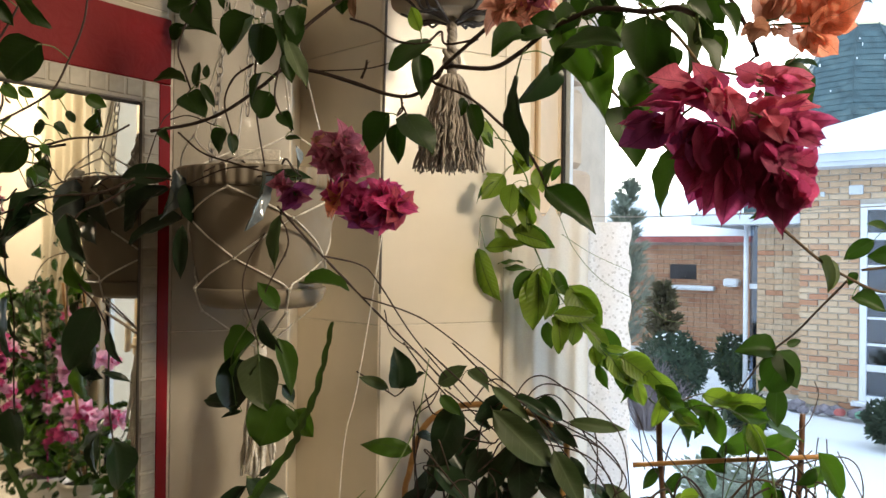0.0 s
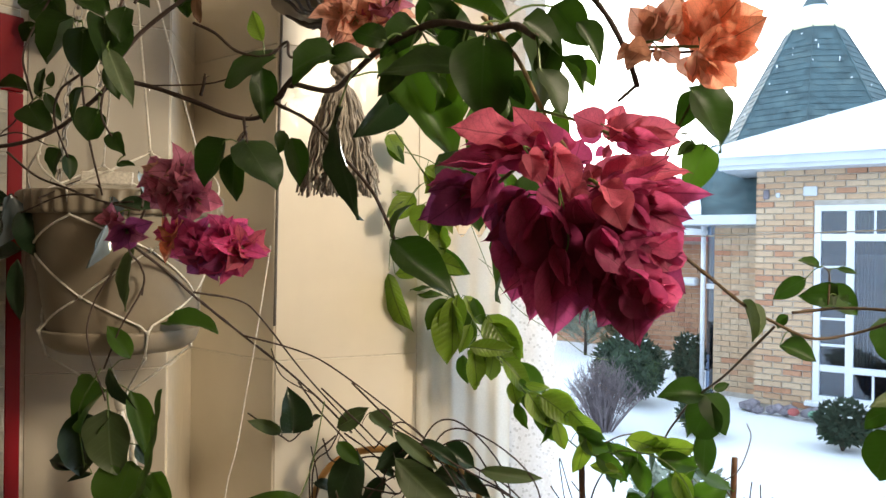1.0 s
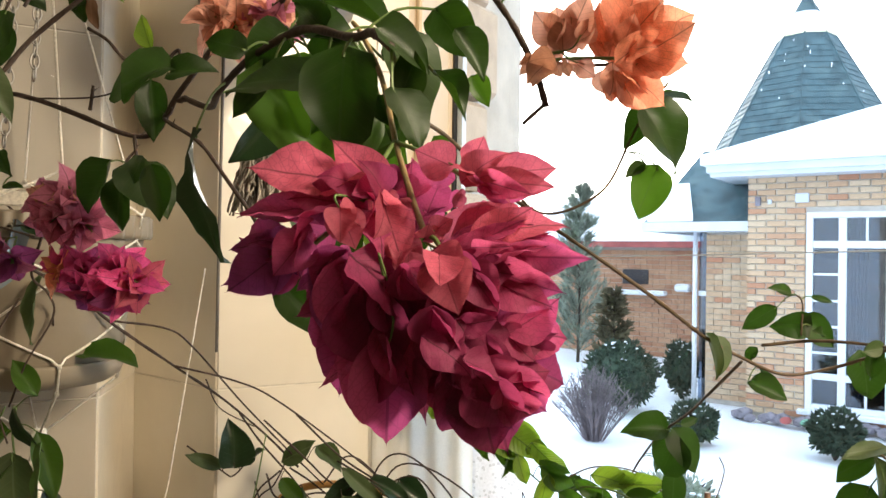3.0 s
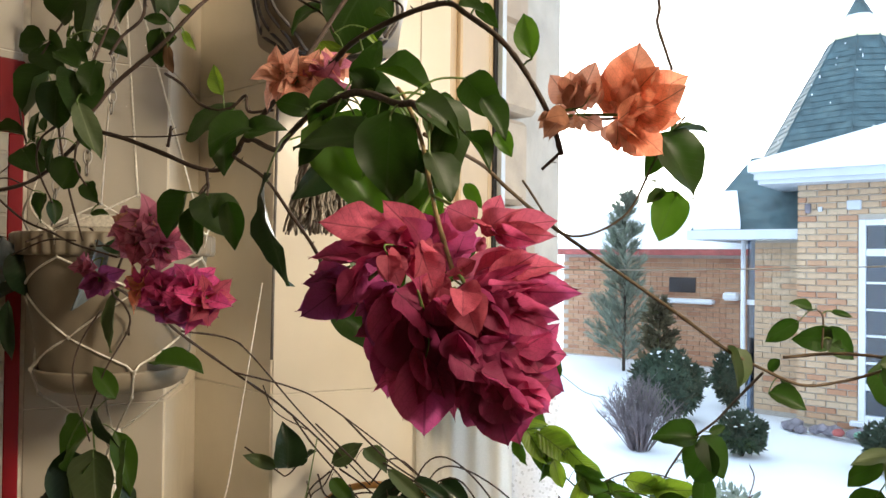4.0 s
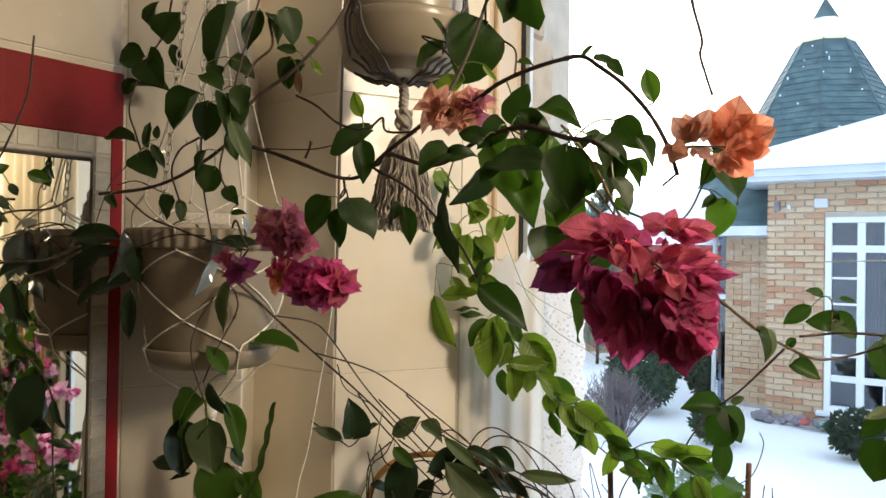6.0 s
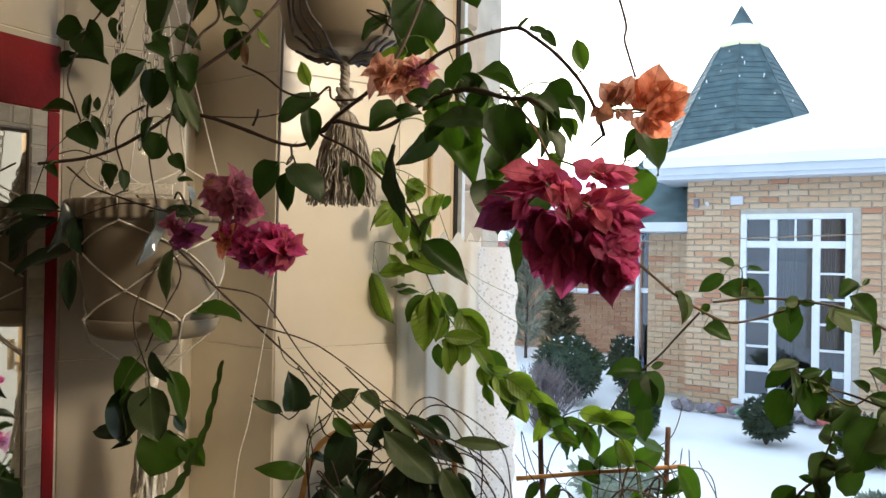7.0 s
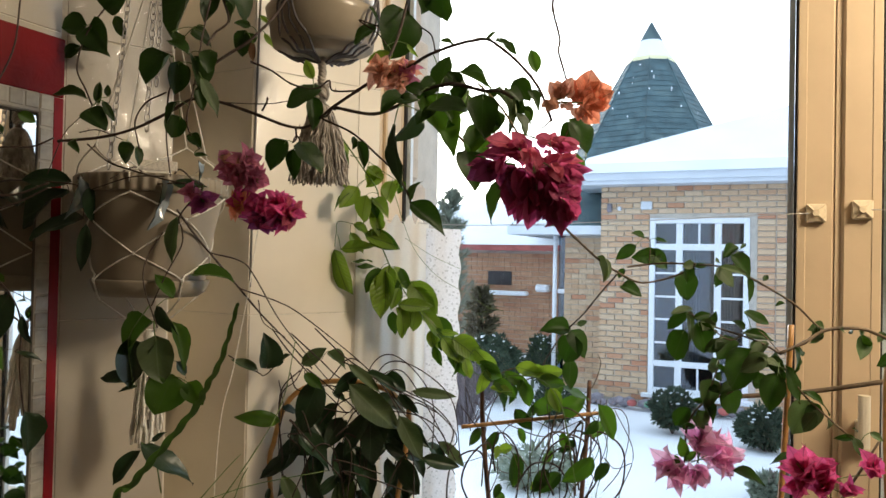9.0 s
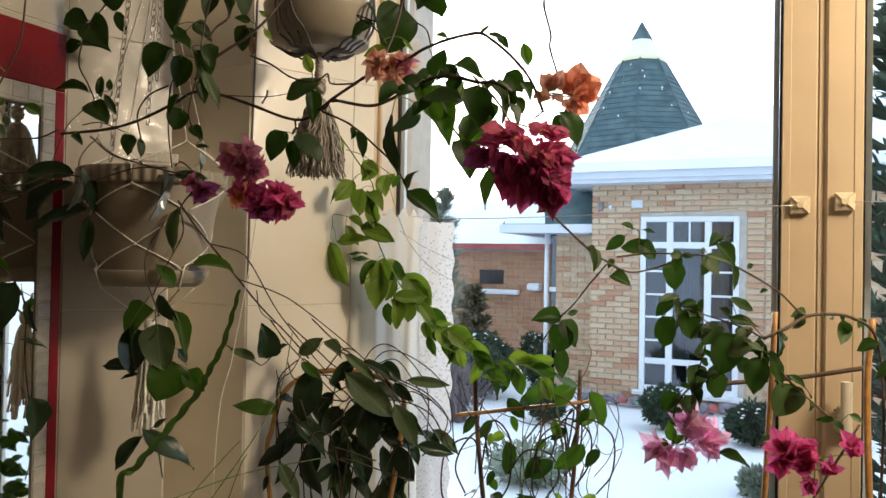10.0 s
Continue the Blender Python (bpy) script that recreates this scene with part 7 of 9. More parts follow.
ORANGE_LEFT = [
    (0.3070, 0.6487, 1.7454, 0.2894, 0.6465, 1.7665, 0.80, PE, 0.0),
    (0.3095, 0.6505, 1.7478, 0.3188, 0.6311, 1.7726, 0.50, PE, 0.0),
    (0.3023, 0.6459, 1.7408, 0.2853, 0.6363, 1.7233, 0.60, WB, 0.5),
    (0.3103, 0.6452, 1.7387, 0.3263, 0.6481, 1.7292, 0.60, PE, 0.2),
    (0.3061, 0.6451, 1.7469, 0.3041, 0.6547, 1.7703, 0.70, PE, 0.5),
    (0.2937, 0.6442, 1.7405, 0.2820, 0.6467, 1.7346, 0.50, WB, 0.5),
    (0.3117, 0.6428, 1.7444, 0.3230, 0.6388, 1.7609, 0.60, PE, 0.0),
    (0.3033, 0.6503, 1.7436, 0.3188, 0.6597, 1.7537, 0.60, PE, 0.5),
    (0.3070, 0.6483, 1.7391, 0.3117, 0.6504, 1.7291, 0.80, WB, 0.2),
]
paper_flower(boug, (0.2860, 0.648, 1.737), [(*r[:6], min(0.95, r[6] * 1.45), *r[7:]) for r in ORANGE_RIGHT], "bright orange bract cluster at a twig's end", 17, 1)
paper_flower(boug, (0.2860, 0.648, 1.737), [(*r[:6], min(0.95, r[6] * 1.3), *r[7:]) for r in ORANGE_LEFT], "withered peach and brown bracts on the same twig", 18, 1)
cluster(boug, (0.085, 0.79, 1.80), [
    ((0.080, 0.781, 1.797), (-0.4, -0.8, 0.2), ("peach", "orange")),
    ((0.092, 0.779, 1.793), (0.3, -0.8, -0.3), ("peach",)),
    ((0.118, 0.784, 1.803), (0.3, -0.6, 0.5), ("peach", "faded", "withered")),
    ((0.112, 0.784, 1.790), (0.2, -0.6, -0.7), ("faded", "peach")),
], 0.028, 11, "pale peach withering bract cluster", 13)
cluster(boug, (-0.155, 0.985, 1.69), [
    ((-0.140, 0.985, 1.676), (-0.4, -0.6, 0.5), ("faded", "faded", "peach", "dusty")),
    ((-0.115, 0.978, 1.680), (0.4, -0.6, 0.5), ("faded",)),
    ((-0.128, 0.976, 1.660), (0.0, -0.8, -0.4), ("faded", "dusty")),
    ((-0.105, 0.980, 1.655), (0.6, -0.4, -0.5), ("dusty",)),
], 0.033, 13, "faded dusty pink bract cluster", 14)
cluster(boug, (-0.185, 1.01, 1.64), [
    ((-0.202, 1.014, 1.630), (-0.6, -0.6, 0.2), ("faded", "dusty")),
    ((-0.188, 1.008, 1.618), (0.2, -0.8, -0.4), ("dusty", "violet")),
], 0.027, 9, "small dusty pink bract cluster", 15)
cluster(boug, (-0.115, 0.985, 1.625), [
    ((-0.122, 0.980, 1.612), (-0.6, -0.5, 0.1), ("pink", "orange")),
    ((-0.098, 0.970, 1.606), (-0.1, -0.9, 0.1), ("pink", "magenta")),
    ((-0.085, 0.972, 1.588), (0.0, -0.6, -0.7), ("pink", "violet")),
    ((-0.062, 0.962, 1.610), (0.2, -0.8, 0.4), ("pink",)),
    ((-0.045, 0.956, 1.598), (0.6, -0.6, 0.1), ("pink", "coral")),
    ((-0.060, 0.962, 1.588), (0.3, -0.6, -0.6), ("pink", "violet")),
], 0.0335, 13, "hot pink double bract cluster", 16)

hoya = holder("hoya", P1[0], P1[1], 1.63, "trailing plant with dark glossy leaves growing from the hanging pot", "house plant")
HOYA_LEFT_STEMS += [(0.0014, [(-0.29, 1.31, 1.625), (-0.26, 1.25, 1.69), (-0.215, 1.13, 1.66), (-0.19, 1.06, 1.645)]), (0.0012, [(-0.31, 1.31, 1.625), (-0.33, 1.24, 1.69), (-0.36, 1.15, 1.66)])]
grow(hoya, HOYA_LEFT_STEMS, HOYA_LEFT_LEAVES, BARK, wax=True, seed=4)
grow(hoya, POT_TRAIL_STEMS, POT_TRAIL_LEAVES, STALK, wax=True, seed=5)

HOYA_NEAR = [
    (-0.581, 1.106, 1.624, -0.662, 1.113, 1.586, 0.42, 'green'),
    (-0.580, 1.106, 1.615, -0.631, 1.114, 1.588, 0.40, 'green'),
    (-0.584, 1.106, 1.591, -0.672, 1.113, 1.548, 0.42, 'green'),
    (-0.554, 1.107, 1.590, -0.533, 1.117, 1.518, 0.46, 'green'),
    (-0.545, 1.107, 1.525, -0.532, 1.117, 1.467, 0.50, 'bright'),
    (-0.508, 1.108, 1.451, -0.562, 1.117, 1.355, 0.50, 'green'),
    (-0.488, 1.109, 1.415, -0.483, 1.119, 1.359, 0.30, 'green'),
    (-0.497, 1.109, 1.352, -0.457, 1.120, 1.335, 0.42, 'green'),
    (-0.479, 1.109, 1.250, -0.468, 1.120, 1.170, 0.60, 'green'),
]
HOYA_NEAR += [
    (-0.605, 1.105, 1.587, -0.666, 1.113, 1.561, 0.40, 'green'),
    (-0.528, 1.107, 1.617, -0.585, 1.116, 1.599, 0.40, 'green'),
]
grow(hoya, [(0.0014, [(-0.452, 1.110, 1.644), (-0.503, 1.108, 1.622), (-0.563, 1.106, 1.617), (-0.605, 1.105, 1.606), (-0.656, 1.103, 1.586)]), (0.0013, [(-0.456, 1.120, 1.636), (-0.499, 1.118, 1.610), (-0.542, 1.117, 1.588), (-0.554, 1.117, 1.540), (-0.541, 1.117, 1.489), (-0.511, 1.118, 1.451), (-0.493, 1.119, 1.404), (-0.492, 1.119, 1.318), (-0.483, 1.119, 1.240)])], HOYA_NEAR, BARK, wax=True, seed=42)

waxp = holder("wax_plant", 0.08, 1.52, 0.60, "dense wax plant with long dark leathery leaves on looping stems", "house plant")
HOYA_LOW_STEMS += [(0.0014, [(0.06, 1.52, 0.59), (0.03, 1.53, 1.0), (0.04, 1.54, 1.15)]), (0.0014, [(0.10, 1.52, 0.59), (0.14, 1.52, 1.02), (0.20, 1.50, 1.15)])]
grow(waxp, HOYA_LOW_STEMS, HOYA_LOW_LEAVES, BARK, wax=True, seed=6)
GRASSY = [(0.0011, [(-0.20, 1.36, 0.96), (-0.10, 1.40, 1.10), (-0.045, 1.44, 1.20), (-0.02, 1.46, 1.33)]), (0.0010, [(-0.27, 1.33, 0.99), (-0.12, 1.40, 1.02), (0.06, 1.45, 1.035)]), (0.0010, [(-0.16, 1.36, 0.95), (-0.13, 1.37, 1.04), (-0.115, 1.37, 1.07)]), (0.0010, [(-0.25, 1.33, 0.97), (-0.16, 1.36, 1.07), (-0.13, 1.37, 1.10)])]
grow(waxp, GRASSY, [], STALK, seed=17)
rngw = random.Random(21)
for k in range(9):
    x, z = rngw.uniform(-0.04, 0.26), rngw.uniform(1.02, 1.20)
    pts = [(0.08 + rngw.uniform(-0.05, 0.05), 1.52, 0.60), (x, 1.50 + rngw.uniform(-0.04, 0.05), z - 0.08), (x + rngw.uniform(-0.06, 0.06), 1.47, z), (x + rngw.uniform(-0.14, 0.14), 1.46, z - rngw.uniform(0.0, 0.16))]
    bm = bmesh.new()
    tube(bm, smooth_path(pts, 7), 0.0017, 5)
    part("stem", bm, BARK, waxp, "", True)
for k in range(26):
    b = Vector((rngw.uniform(-0.04, 0.27), 1.53 + rngw.uniform(-0.02, 0.04), rngw.uniform(1.06, 1.19)))
    t = b + Vector((rngw.uniform(-0.08, 0.09), rngw.uniform(-0.04, 0.01), rngw.uniform(-0.10, -0.02)))
    put_leaf(waxp, b, t, rngw.uniform(0.36, 0.5), "wax", rngw)
for k in range(46):
    b = Vector((0.10 + rngw.uniform(-0.18, 0.24), 1.52 + rngw.uniform(-0.07, 0.07), rngw.uniform(0.84, 1.06)))
    t = b + Vector((rngw.uniform(-0.085, 0.085), rngw.uniform(-0.05, 0.02), rngw.uniform(-0.11, -0.03)))
    put_leaf(waxp, b, t, rngw.uniform(0.36, 0.5), rngw.choice(("wax", "wax", "wax", "pale")), rngw)

for k in range(4):
    x = rngw.uniform(-0.05, 0.20)
    h = rngw.uniform(0.0, 0.07)
    pts = [(x, 1.50, 1.02), (x + 0.01, 1.49, 1.17 + h), (x + 0.07, 1.46, 1.23 + h), (x + rngw.uniform(0.12, 0.20), 1.45, 1.20), (x + rngw.uniform(0.14, 0.24), 1.45, rngw.uniform(1.0, 1.12))]
    bm = bmesh.new()
    tube(bm, smooth_path(pts, 7), 0.0015, 5)
    part("stem", bm, BARK, waxp, "", True)

passion = holder("climbing_vine", 0.59, 1.50, 0.59, "fresh green vine with veined leaves climbing the bamboo trellis", "climbing plant")
grow(passion, WINDOW_VINE_STEMS, WINDOW_VINE_LEAVES, STALK, seed=7)
rngg = random.Random(91)
for bx, by, bz, tx, ty, tz, w, tone in WINDOW_VINE_LEAVES:
    off = Vector((rngg.uniform(-0.022, 0.022), rngg.uniform(-0.01, 0.025), rngg.uniform(-0.022, 0.022)))
    b = Vector((bx, by, bz)) + off
    t = Vector((tx, ty, tz)).lerp(Vector((bx, by, bz)), 0.15) + off + Vector((rngg.uniform(-0.022, 0.022), 0.0, rngg.uniform(-0.02, 0.02)))
    if rngg.random() < 0.8:
        put_leaf(passion, b, t, rngg.uniform(0.42, 0.56), rngg.choice(("lime", "bright")), rngg)
grow(passion, TRELLIS_VINE_STEMS, TRELLIS_VINE_LEAVES, BARK_PALE, seed=8)
rngv = random.Random(33)
for k in range(15):
    x = rngv.uniform(0.42, 0.80)
    pts = [(x + rngv.uniform(-0.07, 0.07), 1.50 + rngv.uniform(-0.05, 0.05), 0.60 + 0.11 * j + rngv.uniform(-0.01, 0.03)) for j in range(6)]
    bm = bmesh.new()
    tube(bm, smooth_path(pts, 7), 0.0013, 5)
    part("stem", bm, rngv.choice((BARK_PALE, BARK, STALK)), passion, "", True)
for k in range(14):
    b = Vector((rngv.uniform(0.42, 0.80), 1.50 + rngv.uniform(-0.06, 0.04), rngv.uniform(0.90, 1.12)))
    t = b + Vector((rngv.uniform(-0.06, 0.06), rngv.uniform(-0.03, 0.02), rngv.uniform(-0.05, 0.02)))
    put_leaf(passion, b, t, rngv.uniform(0.4, 0.6), rngv.choice(("green", "bright", "lime")), rngv)

for k in range(11):
    x, z = rngv.uniform(0.44, 0.72), rngv.uniform(0.86, 1.06)
    w, h = rngv.uniform(-0.10, 0.12), rngv.uniform(0.05, 0.13)
    pts = [(x, 1.47 + rngv.uniform(-0.03, 0.03), z), (x + 0.35 * w, 1.45, z + h), (x + w, 1.45 + rngv.uniform(-0.03, 0.03), z + 0.7 * h), (x + 1.15 * w, 1.46, z - 0.2 * h), (x + 0.8 * w, 1.47, z - 0.08)]
    bm = bmesh.new()
    tube(bm, smooth_path(pts, 7), 0.0023, 6)
    part("stem", bm, rngv.choice((BARK, BARK, BARK_PALE)), passion, "", True)

boug2 = holder("bougainvillea", 0.890, 1.035, 0.72, "bougainvillea with light pink and crimson flowers beside the window mullion", "flowering plant")
RIGHT_BOUGH_STEMS += [(0.003, [(0.90, 1.03, 0.70), (0.97, 0.98, 0.98), (1.05, 0.91, 1.2)])]
grow(boug2, RIGHT_BOUGH_STEMS, RIGHT_BOUGH_LEAVES, BARK_PALE, thorn=True, seed=9)
rngq = random.Random(61)
for r, pts in RIGHT_BOUGH_STEMS[1:8]:
    for p in smooth_path(pts, 4):
        if rngq.random() < 0.5 and p.z > 1.0:
            b = p + Vector((rngq.uniform(-0.012, 0.012), rngq.uniform(-0.01, 0.02), rngq.uniform(-0.012, 0.012)))
            t = b + Vector((rngq.uniform(-0.036, 0.036), rngq.uniform(-0.02, 0.02), rngq.uniform(-0.048, 0.012)))
            put_leaf(boug2, b, t, rngq.uniform(0.5, 0.75), rngq.choice(("green", "green", "pale")), rngq)
LT, PK, CR = "light", "pink", "magenta"
hanging_cluster(boug2, (0.7342, 1.0066, 1.1514), [
    ((0.7280, 1.0025, 1.1768), (0.7640, 0.9687, 1.2323), 0.55, 5, (LT,)),
    ((0.7351, 1.0010, 1.1800), (0.7039, 0.9813, 1.2231), 0.60, 5, (LT,)),
    ((0.7693, 0.9942, 1.1535), (0.8121, 0.9593, 1.1880), 0.55, 5, (LT,)),
    ((0.7693, 0.9942, 1.1535), (0.7894, 0.9650, 1.1179), 0.55, 5, (LT,)),
    ((0.6980, 1.0092, 1.1418), (0.6319, 0.9972, 1.1540), 0.50, 5, (LT,)),
    ((0.7083, 1.0071, 1.1378), (0.6631, 0.9914, 1.1033), 0.55, 5, (LT,)),
    ((0.7287, 1.0028, 1.1402), (0.7365, 0.9762, 1.0984), 0.55, 5, (LT,)),
    ((0.7431, 0.9992, 1.1875), (0.7817, 0.9655, 1.2019), 0.55, 5, (LT,)),
    ((0.7538, 0.9973, 1.1616), (0.7587, 0.9710, 1.1481), 0.80, 5, (LT,)),
    ((0.6878, 1.0113, 1.1395), (0.6505, 0.9936, 1.1297), 0.70, 5, (LT,)),
    ((0.7411, 0.9996, 1.1875), (0.7374, 0.9746, 1.2093), 0.90, 5, (LT,)),
    ((0.7340, 1.0019, 1.1299), (0.6960, 0.9844, 1.1162), 0.70, 5, (LT,)),
], "light pink cluster of broad papery bracts", 17)
hanging_cluster(boug2, (0.8185, 0.8019, 1.1606), [
    ((0.8067, 0.7934, 1.1800), (0.7632, 0.7804, 1.2212), 0.55, 6, (PK, CR,)),
    ((0.8129, 0.7921, 1.1802), (0.8237, 0.7678, 1.2293), 0.55, 6, (PK,)),
    ((0.8068, 0.7934, 1.1746), (0.7921, 0.7746, 1.2057), 0.90, 6, (PK, CR,)),
    ((0.8289, 0.7889, 1.1714), (0.8530, 0.7621, 1.1962), 0.55, 6, (PK,)),
    ((0.8025, 0.7945, 1.1682), (0.7627, 0.7813, 1.1565), 0.60, 6, (PK, CR,)),
    ((0.8381, 0.7872, 1.1552), (0.8057, 0.7722, 1.1794), 0.80, 6, (CR, PK,)),
    ((0.8647, 0.7818, 1.1513), (0.8752, 0.7578, 1.1762), 0.60, 6, (PK, CR,)),
    ((0.8473, 0.7855, 1.1374), (0.8155, 0.7709, 1.1220), 0.60, 6, (CR,)),
    ((0.9153, 0.7708, 1.1837), (0.8934, 0.7534, 1.2235), 0.40, 6, (PK,)),
], "crimson pink bract cluster beside the frame", 18)

rngr = random.Random(51)
for k in range(70):
    b = Vector((rngr.uniform(0.80, 1.30), rngr.uniform(0.72, 1.02), rngr.uniform(0.66, 1.00)))
    t = b + Vector((rngr.uniform(-0.05, 0.05), rngr.uniform(-0.05, 0.05), rngr.uniform(-0.04, 0.03)))
    put_leaf(boug2, b, t, rngr.uniform(0.5, 0.8), rngr.choice(("green", "bright", "green")), rngr)
cluster(boug2, (0.95, 0.92, 0.98), [((0.94, 0.93, 1.00), (-0.7, 0.0, 0.5), ("light", "pink")), ((0.96, 0.90, 0.97), (-0.5, -0.5, 0.2), ("light",)), ((0.98, 0.95, 1.01), (-0.2, 0.3, 0.8), ("pink",))], 0.03, 9, "light pink bract cluster low in the plant", 19)
cluster(boug2, (1.02, 0.78, 0.96), [((1.01, 0.78, 0.98), (-0.7, 0.0, 0.5), ("pink", "light")), ((1.03, 0.76, 0.96), (-0.5, -0.5, 0.2), ("pink",))], 0.03, 9, "pink bract cluster low in the plant", 20)

# a third potted plant beside the second sash, mostly known from the mirror
standing_pot(1.46, 0.80, 0.12, 0.15, "white glazed pot of a pink bougainvillea on the ledge")
boug3 = holder("bougainvillea", 1.46, 0.80, 0.60, "bushy bougainvillea with pink flowers in front of the second sash", "flowering plant")
rngb = random.Random(71)
for k in range(15):
    a = k * 0.85
    reach = 0.16 + 0.10 * rngb.random()
    top = 1.02 + 0.09 * (k % 5)
    pts = [(1.46, 0.80, 0.59), (1.46 + 0.06 * math.cos(a), 0.80 + 0.05 * math.sin(a), 0.80), (1.46 + 0.7 * reach * math.cos(a), 0.80 + 0.55 * reach * math.sin(a), top - 0.12), (1.46 + reach * math.cos(a + 0.3), 0.80 + 0.75 * reach * math.sin(a + 0.3), top)]
    line = smooth_path(pts, 7)
    bm = bmesh.new()
    tube(bm, line, 0.0022, 6, 0.6, 0.2, rngb)
    part("stem", bm, BARK, boug3, "", True)
    for p in line[3:]:
        for n_ in range(3):
            b = p + Vector((rngb.uniform(-0.02, 0.02), rngb.uniform(-0.02, 0.02), rngb.uniform(-0.02, 0.02)))
            t = b + Vector((rngb.uniform(-0.05, 0.05), rngb.uniform(-0.045, 0.045), rngb.uniform(-0.05, 0.03)))
            put_leaf(boug3, b, t, rngb.uniform(0.55, 0.85), rngb.choice(("green", "green", "bright")), rngb)
    if k % 3 != 1:
        e = line[-8] if k % 2 else line[-3]
        cluster(boug3, tuple(e), [(tuple(e + Vector((-0.035, 0.0, 0.01))), (-0.8, -0.1, 0.3), ("light", "pink")), (tuple(e + Vector((-0.03, 0.025, -0.02))), (-0.6, 0.5, -0.3), ("light",)), (tuple(e + Vector((-0.02, -0.03, -0.01))), (-0.4, -0.7, 0.0), ("light", "pink"))], 0.034, 10, "light pink bract cluster", 60 + k)

rngl = random.Random(81)
for k in range(230):
    b = Vector((rngl.uniform(0.40, 1.22), 0, rngl.uniform(0.60, 0.95)))
    b.y = 1.80 - 0.62 * b.x + rngl.uniform(-0.36, 0.02)
    t = b + Vector((rngl.uniform(-0.06, 0.06), rngl.uniform(-0.06, 0.06), rngl.uniform(-0.05, 0.04)))
    put_leaf(passion if b.x < 0.75 else boug2, b, t, rngl.uniform(0.45, 0.8), rngl.choice(("green", "green", "bright")), rngl)
for k in range(12):
    x = rngl.uniform(0.6, 1.2)
    y = 1.72 - 0.62 * x + rngl.uniform(-0.2, 0)
    bm = bmesh.new()
    tube(bm, smooth_path([(0.89, 1.03, 0.70), (0.5 * (x + 0.89), 0.5 * (y + 1.03), 0.80), (x, y, 0.93)], 8), 0.0020, 6, 0.6)
    part("stem", bm, BARK, boug2, "", True)
for k, (x, y, z) in enumerate(((0.960, 0.990, 0.965), (0.925, 1.010, 0.945), (0.800, 1.100, 0.955), (0.765, 1.125, 0.965), (1.07, 0.91, 0.84), (1.04, 0.93, 0.865), (1.04, 0.73, 1.03), (1.05, 0.73, 1.16), (0.820, 1.090, 1.15))):
    tones = ("light", "light", "pink") if k < 4 or k == 8 else ("pink", "light")
    cluster(boug2, (x, y, z), [((x - 0.02, y, z + 0.01), (-0.8, 0.1, 0.4), tones), ((x - 0.01, y - 0.03, z - 0.01), (-0.5, -0.6, 0.2), tones[:1]), ((x - 0.015, y + 0.03, z), (-0.6, 0.6, 0.2), tones)], 0.036, 10, "pink bract cluster low in the plant", 41 + k)
for k in range(95):
    q = win_m @ Vector((rngl.uniform(0.92, 1.55), rngl.uniform(-0.50, -0.16), rngl.uniform(0.64, 0.95)))
    t = q + Vector((rngl.uniform(-0.05, 0.05), rngl.uniform(-0.05, 0.05), rngl.uniform(-0.05, 0.03)))
    put_leaf(boug2, q, t, rngl.uniform(0.5, 0.8), rngl.choice(("green", "green", "bright")), rngl)
rod("plant_tie", [(1.11, 0.87, 0.64), (1.113, 0.866, 0.80), (1.118, 0.862, 0.92), (1.12, 0.86, 1.04)], 0.0028, TIE, "magenta plastic tie hanging in the bougainvillea", "plant tie")

# ---------------------------------------------------------------- the garden
GZ = -0.46


def ground():
    bm = bmesh.new()
    n = 60
    def place(i):
        s = 2 * i / n - 1
        return math.copysign((math.exp(abs(s) * 6.2) - 1) * 1.2, s)
    rows = []
    for i in range(n + 1):
        row = []
        for j in range(n + 1):
            x, y = 5 + place(i), 9 + place(j)
            near = max(0.0, 1 - (abs(x - 5) + abs(y - 9)) / 60)
            z = GZ + near * 0.07 * noise.noise(Vector((x * 0.5, y * 0.5, 0.3)))
            row.append(bm.verts.new((x, y, z - 0.02)))
        rows.append(row)
    for i in range(n):
        for j in range(n):
            bm.faces.new((rows[i][j], rows[i + 1][j], rows[i + 1][j + 1], rows[i][j + 1]))
    thing("ground", bm, SNOW, "snow-covered garden ground", "ground", kind="structure", smooth=True)


ground()

# own house's outside corner: rough-faced sand bricks beside the glass
bm = bmesh.new()
box(bm, (-0.85, 0.08, GZ), (-0.19, 0.62, 2.9), win_m)
outer = thing("wall_outer_corner", bm, MORTAR, "rough sand-coloured brick corner of the house outside", "wall", kind="structure")

# the neighbouring house -----------------------------------------------------------
HO = Vector((4.486, 10.0, 0))
hm = Matrix(((WD.x, WN.x, 0, HO.x), (WD.y, WN.y, 0, HO.y), (0, 0, 1, 0), (0, 0, 0, 1)))
house = holder("house", HO.x, HO.y, GZ, "single-storey yellow brick house with a snowy hipped roof", "house")
BASE_Z, EAVE_Z = GZ - 0.1, 2.64
U0, U1, Z0, Z1 = 0.71, 2.03, -0.28, 2.19     # tall window opening


def hpart(name, lo, hi, mat, label="", bevel=0.0, parent=None):
    bm = bmesh.new()
    box(bm, lo, hi, hm, bevel)
    return part(name, bm, mat, parent or house, label)


